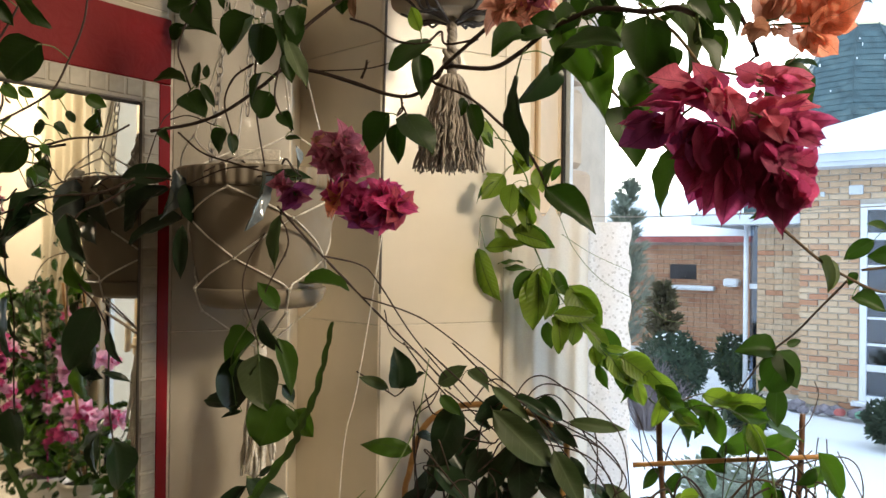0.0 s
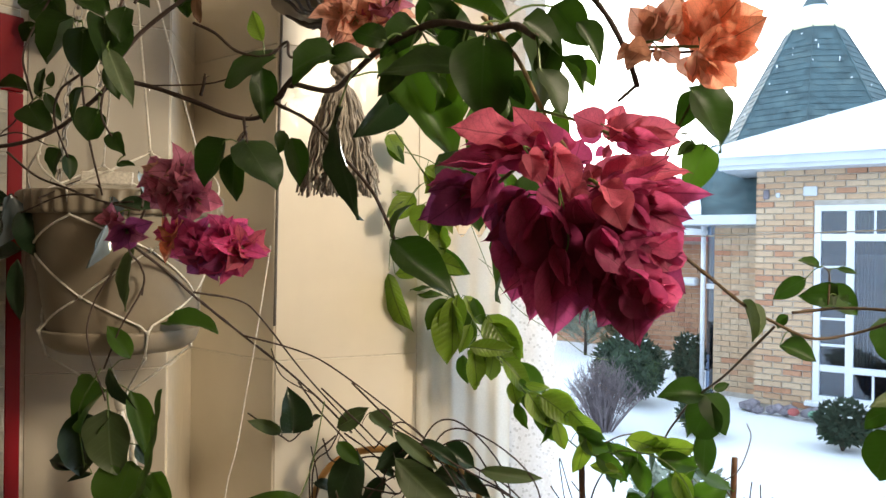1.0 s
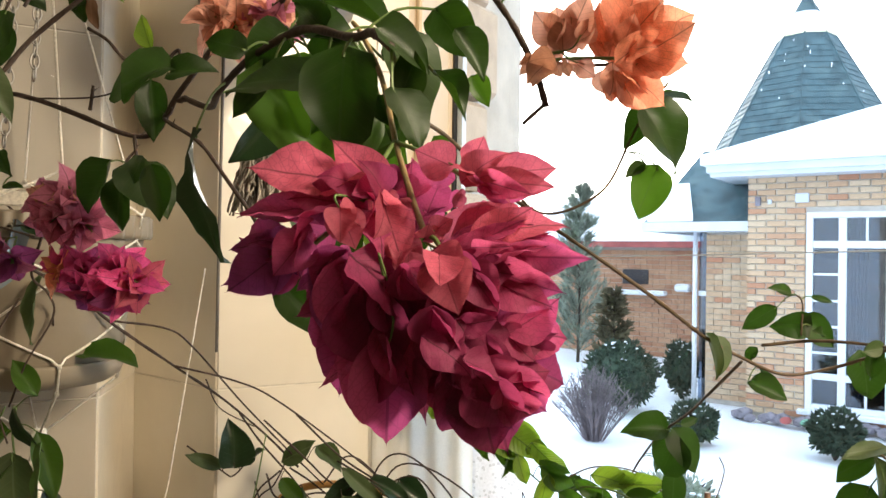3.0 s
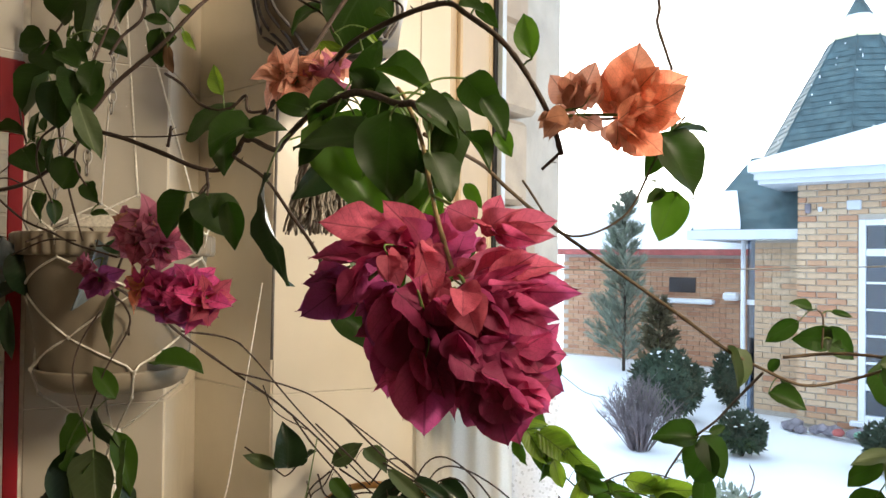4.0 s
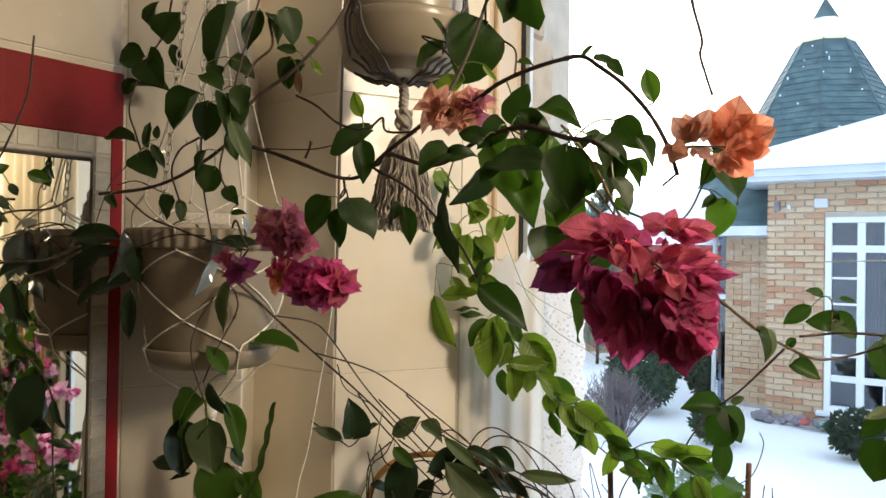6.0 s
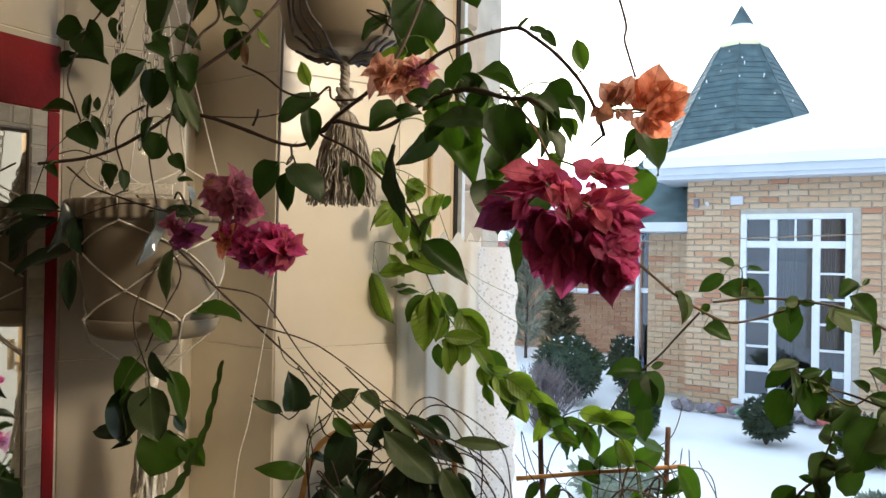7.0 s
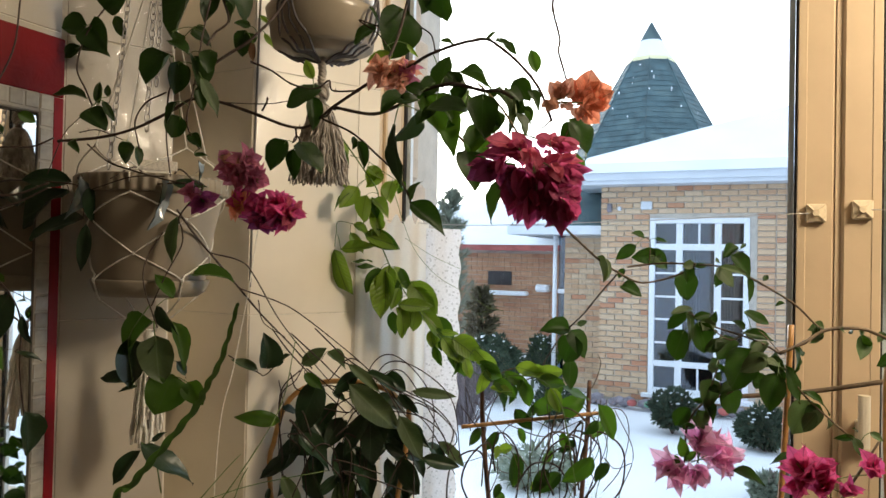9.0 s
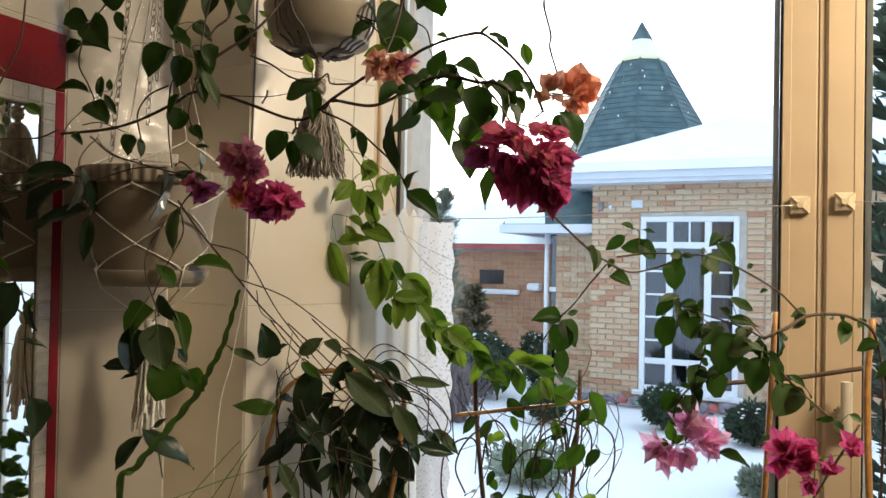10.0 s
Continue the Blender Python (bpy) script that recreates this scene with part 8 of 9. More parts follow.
bm = bmesh.new()
for lo, hi in (((0.02, 0.02, BASE_Z), (U0, 0.3, EAVE_Z)), ((U1, 0.02, BASE_Z), (7.0, 0.3, EAVE_Z)), ((U0, 0.02, BASE_Z), (U1, 0.3, Z0)), ((U0, 0.02, Z1), (U1, 0.3, EAVE_Z)),
               ((0.02, 0.3, BASE_Z), (0.3, 6.0, EAVE_Z)), ((6.7, 0.3, BASE_Z), (7.0, 6.0, EAVE_Z)), ((0.3, 5.7, BASE_Z), (6.7, 6.0, EAVE_Z))):
    box(bm, lo, hi, hm)
facade = part("wall", bm, MORTAR, house, "yellow and reddish mixed brick wall")
bm = bmesh.new()
box(bm, (-0.70, 0.62, BASE_Z), (0.02, 0.9, 2.02), hm)
box(bm, (-0.70, 0.9, BASE_Z), (-0.42, 4.0, 2.02), hm)
wing = part("wing_wall", bm, MORTAR, house, "reddish brick wall of the low wing")

# window of the house: frame, bars, glass, dark sheet for the unlit room behind
bm = bmesh.new()
t = 0.075
for lo, hi in (((U0, -0.01, Z0), (U0 + t, 0.10, Z1)), ((U1 - t, -0.01, Z0), (U1, 0.10, Z1)), ((U0 + t, -0.01, Z1 - t), (U1 - t, 0.10, Z1)), ((U0 + t, -0.01, Z0), (U1 - t, 0.10, Z0 + t)),
               ((U0 + 0.36, 0.0, Z0 + t), (U0 + 0.45, 0.10, Z1 - t)), ((U1 - 0.45, 0.0, Z0 + t), (U1 - 0.36, 0.10, Z1 - t)), ((U0 + t, 0.002, 1.74), (U1 - t, 0.098, 1.83)), ((U0 + t, 0.002, 0.10), (U1 - t, 0.098, 0.18))):
    box(bm, lo, hi, hm, 0.006)
hwin = part("window", bm, WHITE_FRAME, house, "tall white-framed window with small panes")
bars = [((U0 + 0.655, 0.01, 1.83), (U0 + 0.68, 0.09, Z1 - t)), ((U0 + 0.655, 0.01, Z0 + t), (U0 + 0.68, 0.09, 0.10))]
for z in (0.42, 0.75, 1.07, 1.40):
    bars += [((U0 + t, 0.01, z), (U0 + 0.36, 0.09, z + 0.028)), ((U1 - 0.36, 0.01, z), (U1 - t, 0.09, z + 0.028))]
for lo, hi in bars:
    hpart("glazing_bar", lo, hi, WHITE_FRAME, parent=hwin)
gp = hpart("pane", (U0 + t, 0.045, Z0 + t), (U1 - t, 0.051, Z1 - t), HOUSE_GLASS, "grey reflecting glass", parent=hwin)
hpart("sill", (U0 - 0.08, -0.10, Z0 - 0.06), (U1 + 0.08, 0.02, Z0), WHITE_FRAME, "white window sill", 0.008, hwin)
hpart("room_back", (U0 - 0.5, 1.2, Z0 - 0.3), (U1 + 0.5, 1.25, Z1 + 0.3), ROOM_SHADE, "dark sheet for the unlit room")
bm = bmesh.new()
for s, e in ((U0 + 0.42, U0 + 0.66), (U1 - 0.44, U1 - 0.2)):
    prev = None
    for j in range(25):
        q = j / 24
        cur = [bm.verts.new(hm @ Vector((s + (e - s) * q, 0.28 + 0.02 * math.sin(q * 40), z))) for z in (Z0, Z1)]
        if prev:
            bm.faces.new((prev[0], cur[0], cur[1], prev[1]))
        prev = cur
part("drape", bm, DRAPE, house, "brownish drapes behind the glass, darkened for shade", True)

# eaves, hipped snow roof
bm = bmesh.new()
box(bm, (-0.42, -0.42, 2.70), (7.4, -0.38, 2.86), hm)
box(bm, (-0.42, -0.38, 2.70), (-0.38, 6.4, 2.86), hm)
part("fascia", bm, FASCIA, house, "pale blue-white gutter board")
hpart("soffit", (-0.38, -0.38, 2.645), (7.4, 6.4, 2.70), FASCIA, "white boarded soffit")
bm = bmesh.new()
pts = [(-0.48, -0.48, 2.80), (7.5, -0.48, 2.80), (7.5, 6.4, 2.80), (-0.48, 6.4, 2.80), (3.35, 5.2, 4.78), (7.5, 5.2, 4.78)]
v = [bm.verts.new(hm @ Vector(p)) for p in pts]
up = [bm.verts.new(hm @ Vector((p[0], p[1], p[2] + 0.13))) for p in pts]
for a in ((0, 1, 5, 4), (0, 4, 3), (3, 4, 5, 2)):
    bm.faces.new([up[i] for i in a])
for a, b in ((0, 1), (1, 2), (2, 3), (3, 0)):
    bm.faces.new((v[a], v[b], up[b], up[a]))
bm.faces.new((v[0], v[3], v[2], v[1]))
bm.faces.new((up[1], up[2], up[5]))
part("snow_roof", bm, SNOW, house, "thick smooth snow on the hipped roof")
hpart("wall_lamp", (0.10, -0.06, 2.28), (0.17, 0.0, 2.40), STONE, "small grey outdoor lamp", 0.01)
hpart("vent_box", (0.58, -0.05, 2.31), (0.74, 0.0, 2.43), FASCIA, "pale blue vent box", 0.008)
hpart("meter_cover", (0.25, -0.03, 2.30), (0.30, 0.0, 2.36), FASCIA, "small pale cover", 0.005)

# low wing roof and its white pipe
bm = bmesh.new()
for a in (((-1.45, 0.10, 2.02), (0.0, 0.10, 2.02), (0.0, 1.6, 3.2), (-1.05, 1.6, 3.2)), ((-1.45, 0.10, 2.02), (-1.05, 1.6, 3.2), (-1.05, 3.0, 3.2), (-1.45, 4.2, 2.02))):
    bm.faces.new([bm.verts.new(hm @ Vector(p)) for p in a])
r = bmesh.ops.extrude_face_region(bm, geom=list(bm.faces))
bmesh.ops.translate(bm, verts=[g for g in r["geom"] if isinstance(g, bmesh.types.BMVert)], vec=(0, 0, 0.06))
part("wing_roof", bm, TEAL, house, "dark teal shingled low roof")
bm = bmesh.new()
box(bm, (-1.47, 0.06, 1.96), (-0.01, 0.12, 2.09), hm)
box(bm, (-1.47, 0.12, 1.96), (-1.41, 4.2, 2.09), hm)
box(bm, (-1.41, 0.12, 1.96), (-0.01, 0.62, 1.99), hm)
part("wing_fascia", bm, FASCIA, house, "pale fascia of the low roof")
bm = bmesh.new()
a = [(-1.40, 0.12, 2.10), (-0.75, 0.12, 2.10), (-1.0, 0.75, 2.60), (-1.28, 0.75, 2.60)]
bm.faces.new([bm.verts.new(hm @ Vector(p)) for p in a])
r = bmesh.ops.extrude_face_region(bm, geom=list(bm.faces))
bmesh.ops.translate(bm, verts=[g for g in r["geom"] if isinstance(g, bmesh.types.BMVert)], vec=(0, 0, 0.09))
part("snow_patch", bm, SNOW, house, "snow lying on the low roof")
bm = bmesh.new()
tube(bm, [hm @ Vector((-0.845, 0.56, z)) for z in (GZ, 0.5, 1.2, 1.98)], 0.034, 12)
part("downpipe", bm, WHITE_FRAME, house, "white downpipe", True)
hpart("side_glass", (-0.81, 0.64, GZ), (-0.702, 0.68, 1.98), HOUSE_GLASS, "narrow grey glass panel")
hpart("glass_rail", (-0.81, 0.60, 1.05), (-0.702, 0.635, 1.12), WHITE_FRAME, "white cross rail")
hpart("glass_back", (-0.81, 0.80, GZ), (-0.702, 0.84, 1.98), ROOM_SHADE, "dark sheet for the unlit room")

# turret roof behind: eight-sided cone with a snowy band
TC = (7.44, 14.28)
tur = holder("turret", TC[0], TC[1], 2.4, "dark teal shingled turret roof with a snow band and pointed cap", "turret roof")


def cone_piece(name, z0, z1, mat, label, grow_=0.0, sides=8):
    bm = bmesh.new()
    rad = lambda z: (6.65 - z) * 0.555 + grow_
    rings = [[bm.verts.new((TC[0] + rad(z) * math.cos(2 * math.pi * (k + 0.32) / sides), TC[1] + rad(z) * math.sin(2 * math.pi * (k + 0.32) / sides), z)) for k in range(sides)] for z in (z0, z1)]
    for k in range(sides):
        bm.faces.new((rings[0][k], rings[0][(k + 1) % sides], rings[1][(k + 1) % sides], rings[1][k]))
    bm.faces.new(rings[0][::-1])
    bm.faces.new(rings[1])
    return part(name, bm, mat, tur, label)


cone_piece("roof_cone", 2.4, 5.75, TEAL, "teal shingled cone")
cone_piece("snow_band", 5.751, 6.234, SNOW, "white snow band", 0.004)
cone_piece("collar", 5.752, 5.84, COLLAR, "cream painted collar under the cap", 0.012)
cone_piece("cap", 6.235, 6.645, TEAL, "teal pointed cap", 0.012)
for k in range(8):
    bm = bmesh.new()
    a = 2 * math.pi * (k + 0.32) / 8
    tube(bm, [Vector((TC[0] + (6.65 - z) * 0.556 * math.cos(a), TC[1] + (6.65 - z) * 0.556 * math.sin(a), z)) for z in (2.4, 3.5, 4.6, 5.77)], 0.016, 6)
    part("hip_rib", bm, TEAL, tur)
rngt = random.Random(8)
bm = bmesh.new()
nrow = 22
for i in range(nrow):
    z = 3.0 + i * (5.60 - 3.0) / nrow
    rr = (6.65 - z) * 0.555
    for k in range(8):
        a0, a1 = 2 * math.pi * (k + 0.32) / 8, 2 * math.pi * (k + 1.32) / 8
        p0 = Vector((TC[0] + rr * math.cos(a0), TC[1] + rr * math.sin(a0), z))
        p1 = Vector((TC[0] + rr * math.cos(a1), TC[1] + rr * math.sin(a1), z))
        out = ((p0 + p1) / 2 - Vector((TC[0], TC[1], z))).normalized()
        if out.y > 0.55:
            continue
        cnt = max(2, int((p1 - p0).length / 0.19))
        for c in range(cnt):
            s0, s1 = (c + 0.5 * (i % 2)) / cnt, (c + 0.94 + 0.5 * (i % 2)) / cnt
            if s1 > 1.02:
                continue
            q0, q1 = p0.lerp(p1, s0), p0.lerp(p1, min(1, s1))
            h = Vector((-out.x * 0.077, -out.y * 0.077, 0.14))
            o = out * 0.012
            vs = [bm.verts.new(p) for p in (q0 + o, q1 + o, q1 + h + o * 0.2, q0 + h + o * 0.2)]
            bm.faces.new(vs)
            lip = [bm.verts.new(q0), bm.verts.new(q1)]
            bm.faces.new((lip[0], lip[1], vs[1], vs[0]))
tagged(part("shingles", bm, TEAL, tur, "rows of teal shingles"), kind="stuff")
bm = bmesh.new()
for k in range(26):
    a = rngt.uniform(math.pi, 2 * math.pi)
    z = rngt.uniform(3.6, 5.7)
    rr = (6.65 - z) * 0.535 + 0.03
    c = Vector((TC[0] + rr * math.cos(a), TC[1] + rr * math.sin(a), z))
    box(bm, (-0.008, -0.008, -0.015 - 0.07 * rngt.random() ** 2), (0.008 + 0.025 * rngt.random() ** 2, 0.008, 0.012), Matrix.Translation(c) @ Matrix.Rotation(a + math.pi / 2, 4, "Z"), 0.01)
tagged(part("snow_bits", bm, SNOW, tur, "small patches of clinging snow"), kind="stuff")

# farther brick building with red roof edge
FO = Vector((4.2, 16.1, 0))
fm = Matrix(((WD.x, WN.x, 0, FO.x), (WD.y, WN.y, 0, FO.y), (0, 0, 1, 0), (0, 0, 0, 1)))
far = holder("outbuilding", FO.x, FO.y, GZ, "orange brick outbuilding with a red roof edge and snow", "building")


def fpart(name, lo, hi, mat, label="", bevel=0.0):
    bm = bmesh.new()
    box(bm, lo, hi, fm, bevel)
    return part(name, bm, mat, far, label)


fpart("wall", (-2.2, 0.02, GZ - 0.1), (4.0, 3.0, 1.78), MORTAR, "orange brick wall")
fpart("roof_edge", (-2.4, -0.25, 1.78), (4.2, 3.2, 1.90), STONE_RED, "dark red roof edge")
bm = bmesh.new()
vs = [bm.verts.new(fm @ Vector(p)) for p in ((-2.4, -0.28, 1.902), (4.2, -0.28, 1.902), (4.2, 3.2, 3.1), (-2.4, 3.2, 3.1), (-2.4, 3.2, 1.902), (4.2, 3.2, 1.902))]
bm.faces.new((vs[0], vs[1], vs[2], vs[3]))
bm.faces.new((vs[0], vs[3], vs[4]))
bm.faces.new((vs[1], vs[5], vs[2]))
bm.faces.new((vs[3], vs[2], vs[5], vs[4]))
bm.faces.new((vs[0], vs[4], vs[5], vs[1]))
part("snow_roof", bm, SNOW, far, "snow on the roof")
fpart("window", (0.30, -0.02, 1.02), (0.85, 0.03, 1.32), ROOM_SHADE, "small dark window")
fpart("ledge", (0.02, -0.18, 0.80), (1.25, 0.02, 0.90), SNOW, "snow on a ledge", 0.03)
fpart("ledge", (1.45, -0.22, 0.90), (1.75, 0.02, 1.06), SNOW, "snow on a ledge", 0.04)
bm = bmesh.new()
rb = random.Random(4)
for i in range(22):
    for j in range(24):
        u = -2.2 + j * 0.262 + (0.131 if i % 2 else 0)
        z = GZ + 0.02 + i * 0.0985
        if u + 0.25 > 4 or z > 1.68:
            continue
        box(bm, (u, 0.0, z), (u + 0.25, 0.03, z + 0.088), fm)
tagged(part("bricks", bm, BRICK_FAR, far, "orange bricks"), kind="stuff")

# shrubs, pine, thuja --------------------------------------------------------------
def sprays(bm, c, rx, rz, count, size, rng, up=0.3, hollow=0.55):
    """Many small needle sprays on an uneven rounded crown."""
    for k in range(count):
        d = Vector((rng.gauss(0, 1), rng.gauss(0, 1), rng.gauss(0, 1))).normalized()
        s = hollow + (1 - hollow) * rng.random() ** 0.6
        s *= 0.86 + 0.25 * noise.noise(d * 2.3 + Vector(c))
        p = Vector(c) + Vector((d.x * rx * s, d.y * rx * s, d.z * rz * s))
        out = (d + Vector((0, 0, up)) + Vector((rng.uniform(-0.5, 0.5), rng.uniform(-0.5, 0.5), rng.uniform(-0.4, 0.4)))).normalized()
        side = out.cross(Vector((rng.uniform(-1, 1), rng.uniform(-1, 1), rng.uniform(-1, 1)))).normalized()
        ln, w = size * rng.uniform(0.6, 1.3), size * 0.22
        bm.faces.new([bm.verts.new(q) for q in (p - side * w * 0.4, p + out * ln * 0.5 - side * w, p + out * ln, p + out * ln * 0.5 + side * w)])


def shrub(x, y, r, h, label, mat=CONIFER, count=1500, snow=True):
    rng = random.Random(int(x * 100 + y * 10))
    s = holder("shrub", x, y, GZ, label, "shrub", "garden shrubs")
    bm = bmesh.new()
    for k in range(5):
        a = rng.random() * 6.28
        tube(bm, [Vector((x, y, GZ - 0.03)), Vector((x + 0.4 * r * math.cos(a), y + 0.4 * r * math.sin(a), GZ + h * 0.5)), Vector((x + 0.7 * r * math.cos(a), y + 0.7 * r * math.sin(a), GZ + h * 0.85))], 0.014, 6, 0.4)
    part("trunk", bm, BARK, s)
    bm = bmesh.new()
    sprays(bm, (x, y, GZ + h * 0.52), r, h * 0.5, count, 0.075, rng, 0.3, 0.72)
    core = bmesh.ops.create_icosphere(bm, subdivisions=3, radius=1.0)["verts"]
    for w in core:
        q = 0.80 + 0.16 * noise.noise(w.co * 2.6 + Vector((x, y, 0)))
        w.co = Vector((x + w.co.x * r * q, y + w.co.y * r * q, GZ + h * 0.52 + w.co.z * h * 0.5 * q))
    part("crown", bm, mat, s, "dense dark needles")
    if snow:
        bm = bmesh.new()
        for k in range(int(24 + 16 * r)):
            a, q = rng.random() * 6.28, rng.random() ** 0.5
            p = Vector((x + 0.8 * r * q * math.cos(a), y + 0.8 * r * q * math.sin(a), GZ + h * 0.5 + h * 0.47 * math.sqrt(max(0, 1 - 0.8 * q * q))))
            v4 = bmesh.ops.create_icosphere(bm, subdivisions=1, radius=rng.uniform(0.008, 0.022))["verts"]
            for w in v4:
                w.co = Vector((w.co.x * 1.4, w.co.y * 1.4, w.co.z * 0.6)) + p
        part("snow_bits", bm, SNOW, s, "bits of snow on the twigs", True)
    return s


shrub(4.56, 7.98, 0.27, 0.50, "round dark clipped shrub in snow by the house wall")
shrub(5.12, 7.03, 0.29, 0.45, "round dark clipped shrub in snow by the house wall")
shrub(3.30, 8.60, 0.26, 0.44, "low dark clipped shrub in the snow")
shrub(2.92, 10.25, 0.52, 0.95, "broad dark juniper bush dusted with snow", count=3200)
shrub(2.2, 6.1, 0.42, 0.34, "low grey-green creeping juniper in snow", PINE, 700)
shrub(4.02, 5.36, 0.16, 0.22, "small grey-green pine seedling in snow", PINE, 700, False)
shrub(4.05, 11.2, 0.25, 0.85, "narrow dark shrub at the wing's corner")


def conifer(name, x, y, h, r, label, mat, tiers, open_=0.0, spray=0.11):
    rng = random.Random(int(10 * x + 7 * y))
    t = holder(name, x, y, GZ, label, "tree", "garden trees")
    bm = bmesh.new()
    tube(bm, [Vector((x, y, GZ - 0.05)), Vector((x + 0.02, y, GZ + h * 0.5)), Vector((x, y, GZ + h))], (0.05 if open_ >= 0 else 0.024) * h / 2.5, 8, 0.15)
    part("trunk", bm, BARK, t, "", True)
    bl, bc = bmesh.new(), bmesh.new()
    airy = open_ < 0
    for i in range(tiers):
        for k in range(4 if airy else 7):
            q = (i + (rng.uniform(-0.9, 0.9) if airy else 0)) / tiers
            q = min(0.98, max(0.0, q))
            z = GZ + 0.15 + (h - 0.2) * q
            rr = r * (1 - q) ** 0.75 + 0.06
            a = rng.random() * 6.28
            ln = rr * rng.uniform(0.6, 1.1)
            lift = rng.uniform(0.5, 1.2) if airy else rng.uniform(0.15, 0.55)
            tip = Vector((x + ln * math.cos(a), y + ln * math.sin(a), z + ln * lift))
            root = Vector((x, y, z))
            tube(bl, [root, root.lerp(tip, 0.5) + Vector((0, 0, -0.02)), tip], 0.005 if airy else 0.008, 5, 0.3)
            for m_ in range(70 if airy else 26):
                s = rng.random() ** 0.6
                p = root.lerp(tip, s)
                d = (1.2 * (tip - root).normalized() + Vector((rng.uniform(-1, 1), rng.uniform(-1, 1), rng.uniform(-0.4, 1)))).normalized()
                sd = d.cross(Vector((rng.uniform(-1, 1), rng.uniform(-1, 1), 0.2))).normalized()
                w, l2 = spray * (0.028 if airy else 0.10), spray * rng.uniform(0.6, 1.2)
                bc.faces.new([bc.verts.new(g) for g in (p - sd * w, p + d * l2 * 0.6 - sd * w, p + d * l2, p + d * l2 * 0.6 + sd * w, p + sd * w)])
    part("limbs", bl, BARK, t)
    part("crown", bc, mat, t, "needled boughs")
    return t


conifer("pine_tree", 3.29, 14.88, 3.42, 0.62, "young grey-green pine tree in the snowy garden", PINE, 34, -0.25, 0.21)
conifer("thuja", 3.10, 11.48, 1.62, 0.32, "brownish winter thuja beside the pine", THUJA, 18, 0.0, 0.13)
conifer("pine_tree", 4.35, 4.1, 4.2, 0.9, "dark pine tree close to the second sash", CONIFER, 24, 0.0, 0.17)



def bare_shrub(x, y, r, h):
    """Leafless bush: many thin forking twigs from the ground."""
    rng = random.Random(19)
    s = holder("bare_shrub", x, y, GZ, "leafless grey-violet twiggy shrub standing in the snow", "shrub", "garden shrubs")
    bm = bmesh.new()
    for k in range(150):
        a, q = rng.random() * 6.28, rng.random() ** 0.6
        tip = Vector((x + r * q * math.cos(a), y + r * q * math.sin(a), GZ + h * (1 - 0.45 * q * q) * rng.uniform(0.7, 1.05)))
        root = Vector((x + 0.18 * r * q * math.cos(a), y + 0.18 * r * q * math.sin(a), GZ - 0.04))
        line = smooth_path([root, root.lerp(tip, 0.5) + Vector((rng.uniform(-0.03, 0.03), rng.uniform(-0.03, 0.03), 0.04)), tip], 4)
        tube(bm, line, 0.006, 4, 0.4)
        for g in range(7):
            p = line[rng.randrange(3, len(line) - 1)]
            tube(bm, [p, p + Vector((rng.uniform(-0.12, 0.12), rng.uniform(-0.12, 0.12), rng.uniform(0.04, 0.16)))], 0.0035, 4, 0.4)
    part("twigs", bm, TWIG, s, "thin bare twigs")


bare_shrub(2.20, 8.72, 0.50, 0.86)

# stones and painted rocks along the house wall
bm = bmesh.new()
rs = random.Random(12)
for k in range(64):
    u = -0.1 + 3.6 * rs.random()
    p = hm @ Vector((u, -0.05 - 0.22 * rs.random(), GZ + 0.02 + 0.06 * rs.random()))
    vs = bmesh.ops.create_icosphere(bm, subdivisions=1, radius=rs.uniform(0.04, 0.09))["verts"]
    for w in vs:
        w.co = Vector((w.co.x * 1.2, w.co.y, w.co.z * 0.8)) * (1 + 0.25 * noise.noise(w.co * 9 + p)) + p
thing("stone_border", bm, STONE, "low border of grey garden stones along the wall", "stones", kind="stuff")
for u, mat, lab in ((0.55, STONE_RED, "red painted garden stone"), (0.78, STONE_GREEN, "green painted garden stone"), (1.75, STONE_RED, "red painted garden stone"), (2.25, STONE_GREEN, "green painted garden stone"), (2.55, STONE_RED, "red painted garden stone")):
    bm = bmesh.new()
    p = hm @ Vector((u, -0.30, GZ + 0.06))
    vs = bmesh.ops.create_icosphere(bm, subdivisions=2, radius=0.062)["verts"]
    for w in vs:
        w.co = Vector((w.co.x * 1.2, w.co.y, w.co.z * 0.8)) * (1 + 0.2 * noise.noise(w.co * 9 + p)) + p
    thing("garden_stone", bm, mat, lab, "stone", "painted stones", smooth=True)

# ---------------------------------------------------------------- pieces
def tile_piece(w, h, mat, d=0.0030):
    bm = bmesh.new()
    c = 0.0010
    b = [bm.verts.new(p) for p in ((0, 0, 0), (w, 0, 0), (w, 0, h), (0, 0, h))]
    f = [bm.verts.new(p) for p in ((0, -d + c, 0), (w, -d + c, 0), (w, -d + c, h), (0, -d + c, h))]
    t = [bm.verts.new(p) for p in ((c, -d, c), (w - c, -d, c), (w - c, -d, h - c), (c, -d, h - c))]
    bm.faces.new(t)
    for i in range(4):
        j = (i + 1) % 4
        bm.faces.new((b[i], b[j], f[j], f[i]))
        bm.faces.new((f[i], f[j], t[j], t[i]))
    return mesh_of("tile", bm, mat)


TILE_CACHE = {}
ROWS_Z = [0.002, 0.184, 0.783, 1.382, 1.981, 2.58, 2.718]


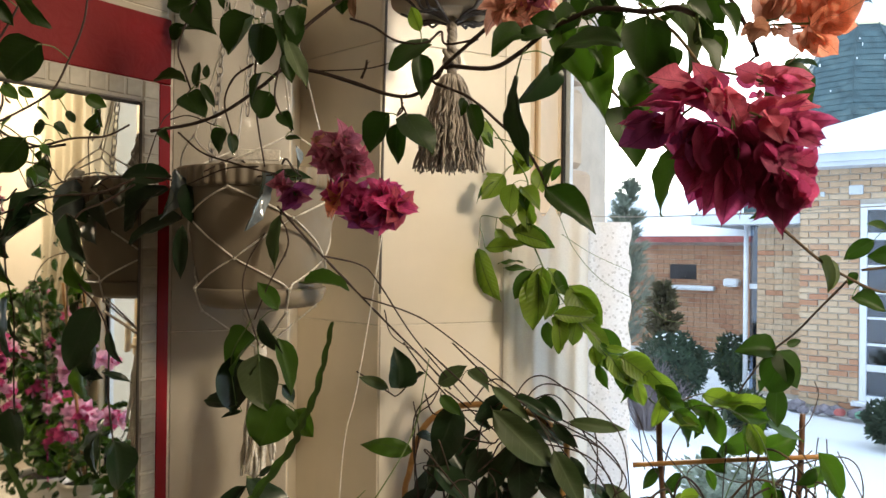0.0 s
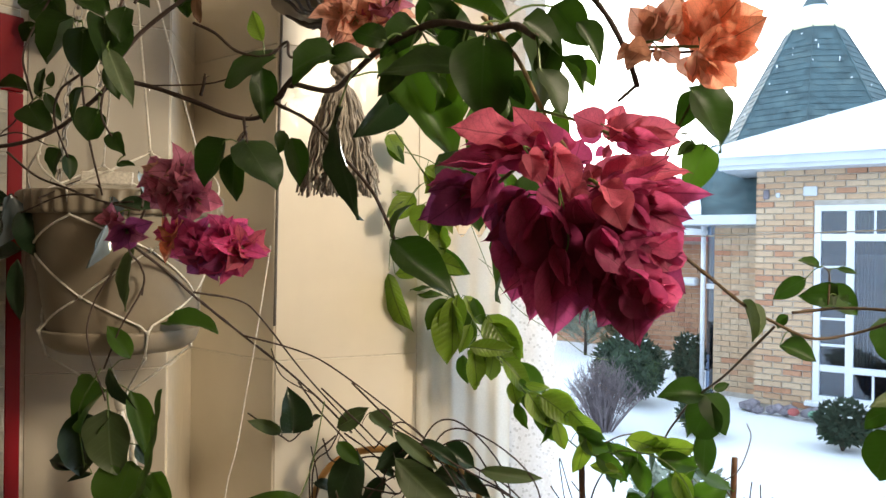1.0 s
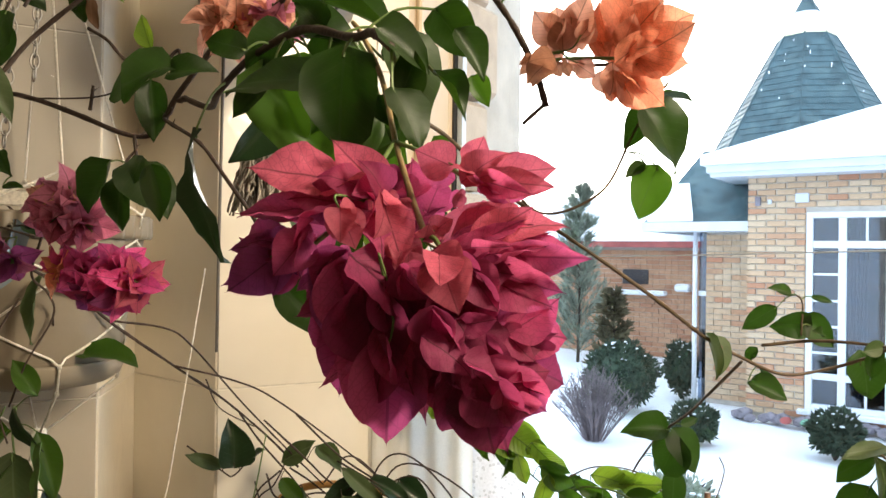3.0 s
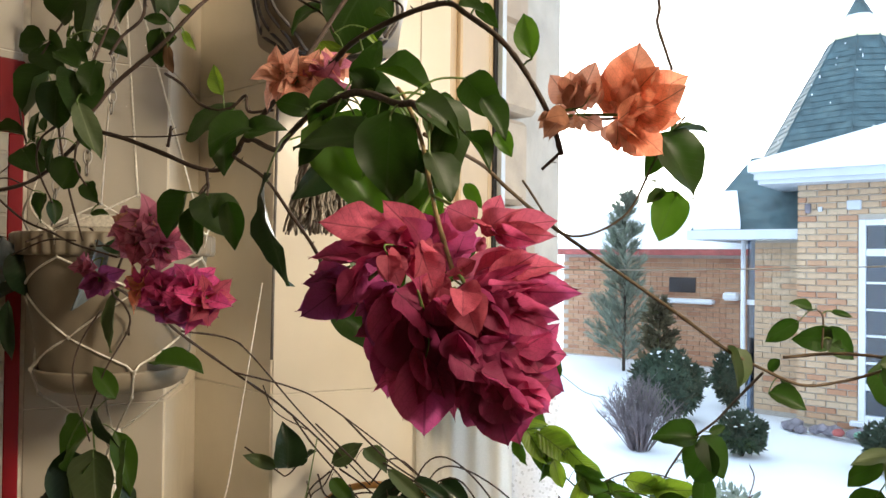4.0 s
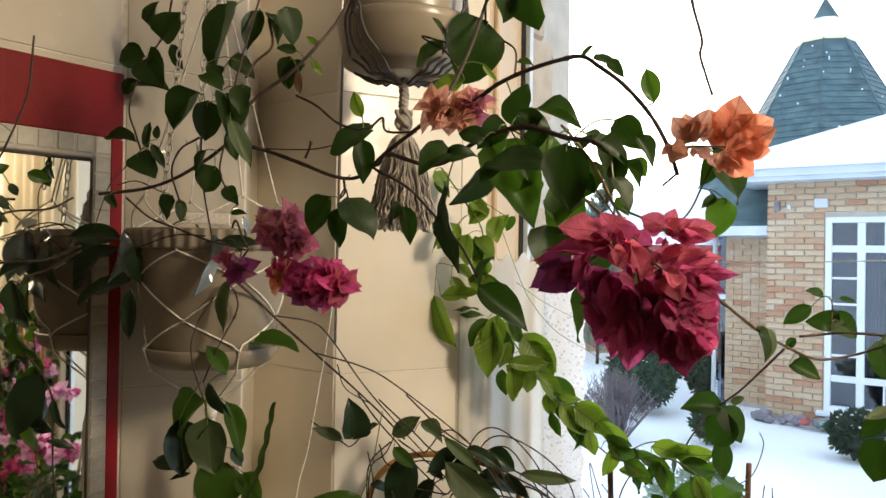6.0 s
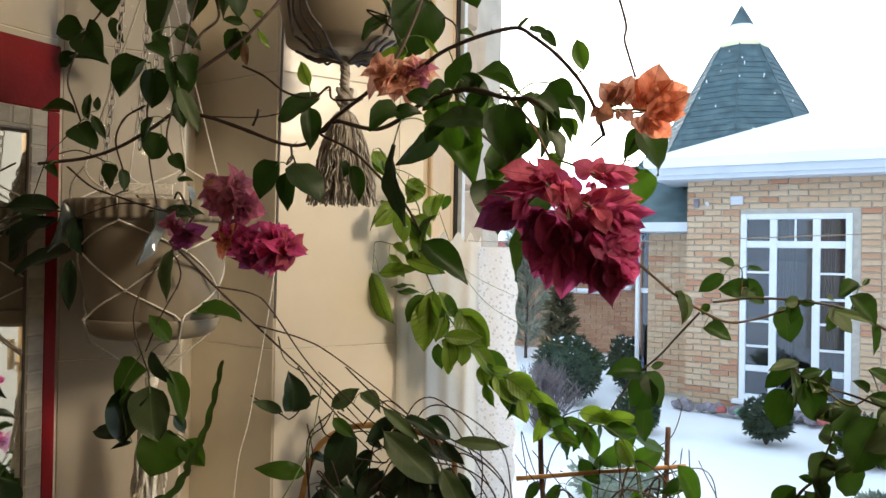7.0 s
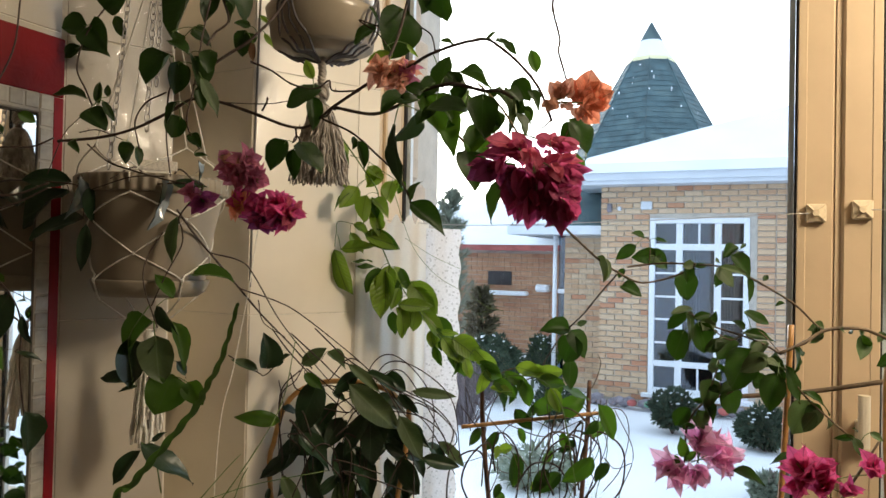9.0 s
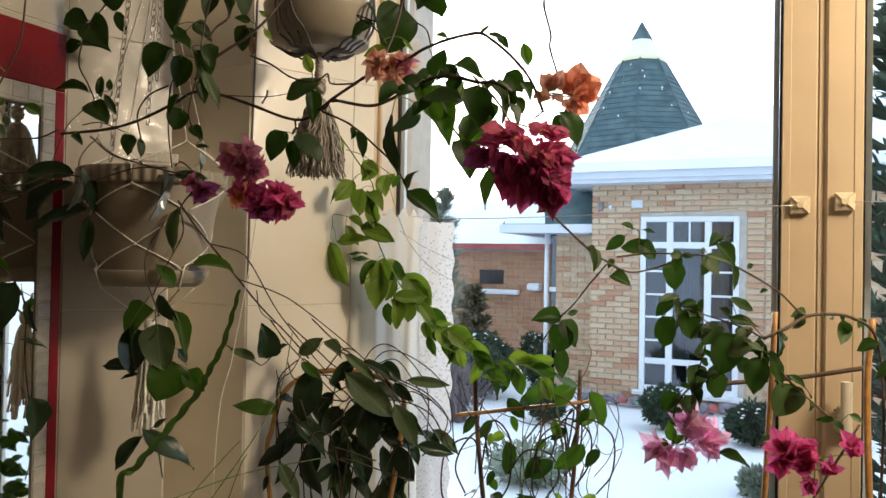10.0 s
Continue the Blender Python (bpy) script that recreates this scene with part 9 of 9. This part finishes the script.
def tile_wall(key, cuts, mat):
    parent, m, length = walls[key]
    q = m.to_quaternion()
    for a, b in zip(cuts, cuts[1:]):
        for z0, z1 in zip(ROWS_Z, ROWS_Z[1:]):
            size = (round(b - a - 0.002, 4), round(z1 - z0 - 0.002, 4))
            if (size, mat.name) not in TILE_CACHE:
                TILE_CACHE[size, mat.name] = tile_piece(*size, mat)
            ob = new("tile", TILE_CACHE[size, mat.name])
            ob.rotation_mode = "QUATERNION"
            ob.rotation_quaternion = q
            ob.location = m @ Vector((a + 0.001, 0.0005, z0 + 0.001))
            under(ob, parent)


tile_wall("mirror", [max(0.0, MWL - 0.30 * k) for k in range(14, -1, -1) if MWL - 0.30 * k > -0.3], TILE_GREY_SHADED)
tile_wall("pier", [0.010, walls["pier"][2]], TILE_GREY_SHADED)
tile_wall("return", [0.0, walls["return"][2]], TILE)
tile_wall("niche", [0.0, walls["niche"][2]], TILE)
tile_wall("reveal", [0.0, 0.295, walls["reveal"][2]], TILE)

# grey mosaic squares round the mirror
bm = bmesh.new()
box(bm, (0.001, -0.016, 0.001), (0.0325, -0.006, 0.0325), None, 0.0022)
square = mesh_of("mosaic_tile", bm, MOSAIC)
mq = MW.to_quaternion()
spots = [(-0.0595, 1.843 - 0.0338 * (k + 1)) for k in range(30)] + [(-0.0595 - 0.0338 * (k + 1), 1.843 - 0.0345) for k in range(28)]
for u, z in spots:
    ob = new("mosaic_tile", square)
    ob.rotation_mode = "QUATERNION"
    ob.rotation_quaternion = mq
    ob.location = MW @ Vector((MWL + u, -0.004, z))
    under(ob, mir)

# bricks of the neighbouring house: those round the tall window singly, the rest joined
def brick_mesh(name, l, h, d, mat, c=0.006):
    bm = bmesh.new()
    b = [bm.verts.new(p) for p in ((0, 0, 0), (l, 0, 0), (l, 0, h), (0, 0, h))]
    t = [bm.verts.new(p) for p in ((c, -d, c), (l - c, -d, c), (l - c, -d, h - c), (c, -d, h - c))]
    bm.faces.new(t)
    for i in range(4):
        j = (i + 1) % 4
        bm.faces.new((b[i], b[j], t[j], t[i]))
    return mesh_of(name, bm, mat)


BL, BH, COURSE = 0.226, 0.070, 0.0805
B_FULL, B_HALF = brick_mesh("brick", BL, BH, 0.022, BRICK), brick_mesh("brick", 0.108, BH, 0.022, BRICK)
hq = hm.to_quaternion()
rest = bmesh.new()
rh = random.Random(77)


def lay(parent, u, n, z, full, single):
    if single:
        ob = new("brick", B_FULL if full else B_HALF)
        ob.rotation_mode = "QUATERNION"
        ob.rotation_quaternion = hq
        ob.location = hm @ Vector((u, n, z))
        under(ob, parent)
    else:
        l = BL if full else 0.108
        box(rest, (u, n - 0.022 + rh.uniform(-0.002, 0.002), z), (u + l, n + 0.002, z + BH), hm)


count = 0
i = 0
z = GZ + 0.06
while z < EAVE_Z - 0.02:
    u = 0.0 if i % 2 else 0.0
    first_half = bool(i % 2)
    while u < 6.8:
        full = not first_half
        first_half = False
        l = BL if full else 0.108
        inside = u + l > U0 - 0.005 and u < U1 + 0.005 and z + BH > Z0 and z < Z1
        if inside and u < U0 - 0.11 and full:
            full, l = False, 0.108
            inside = u + l > U0 - 0.005
        if not inside:
            near = u < 2.7 and count < 290
            lay(facade, u, 0.022, z, full, near)
            count += near
        elif u < U1 < u + l - 0.11:
            lay(facade, U1 + 0.01, 0.022, z, False, u < 2.7)
        u += l + 0.010
    i += 1
    z += COURSE
# low wing
i, z = 0, GZ + 0.06
while z < 1.93:
    u = -0.70 + (0.118 if i % 2 else 0)
    if i % 2:
        lay(wing, -0.70, 0.622, z, False, False)
    while u < -0.02:
        if u + BL < 0.05:
            lay(wing, u, 0.622, z, True, False)
        u += BL + 0.010
    i += 1
    z += COURSE
tagged(part("bricks", rest, BRICK_REST, house, "further mixed yellow bricks"), kind="stuff")

# rough blocks of the own corner outside the glass
blk = {}
for i in range(14):
    z = GZ + i * 0.25
    d = 0.235 if i % 2 else 0.215
    bm = bmesh.new()
    edge = -0.135 if i % 2 else -0.105
    box(bm, (-0.50, 0.075, z + 0.006), (edge, 0.36, z + 0.244), win_m, 0.014)
    part("block", bm, BRICK_NEAR, outer)
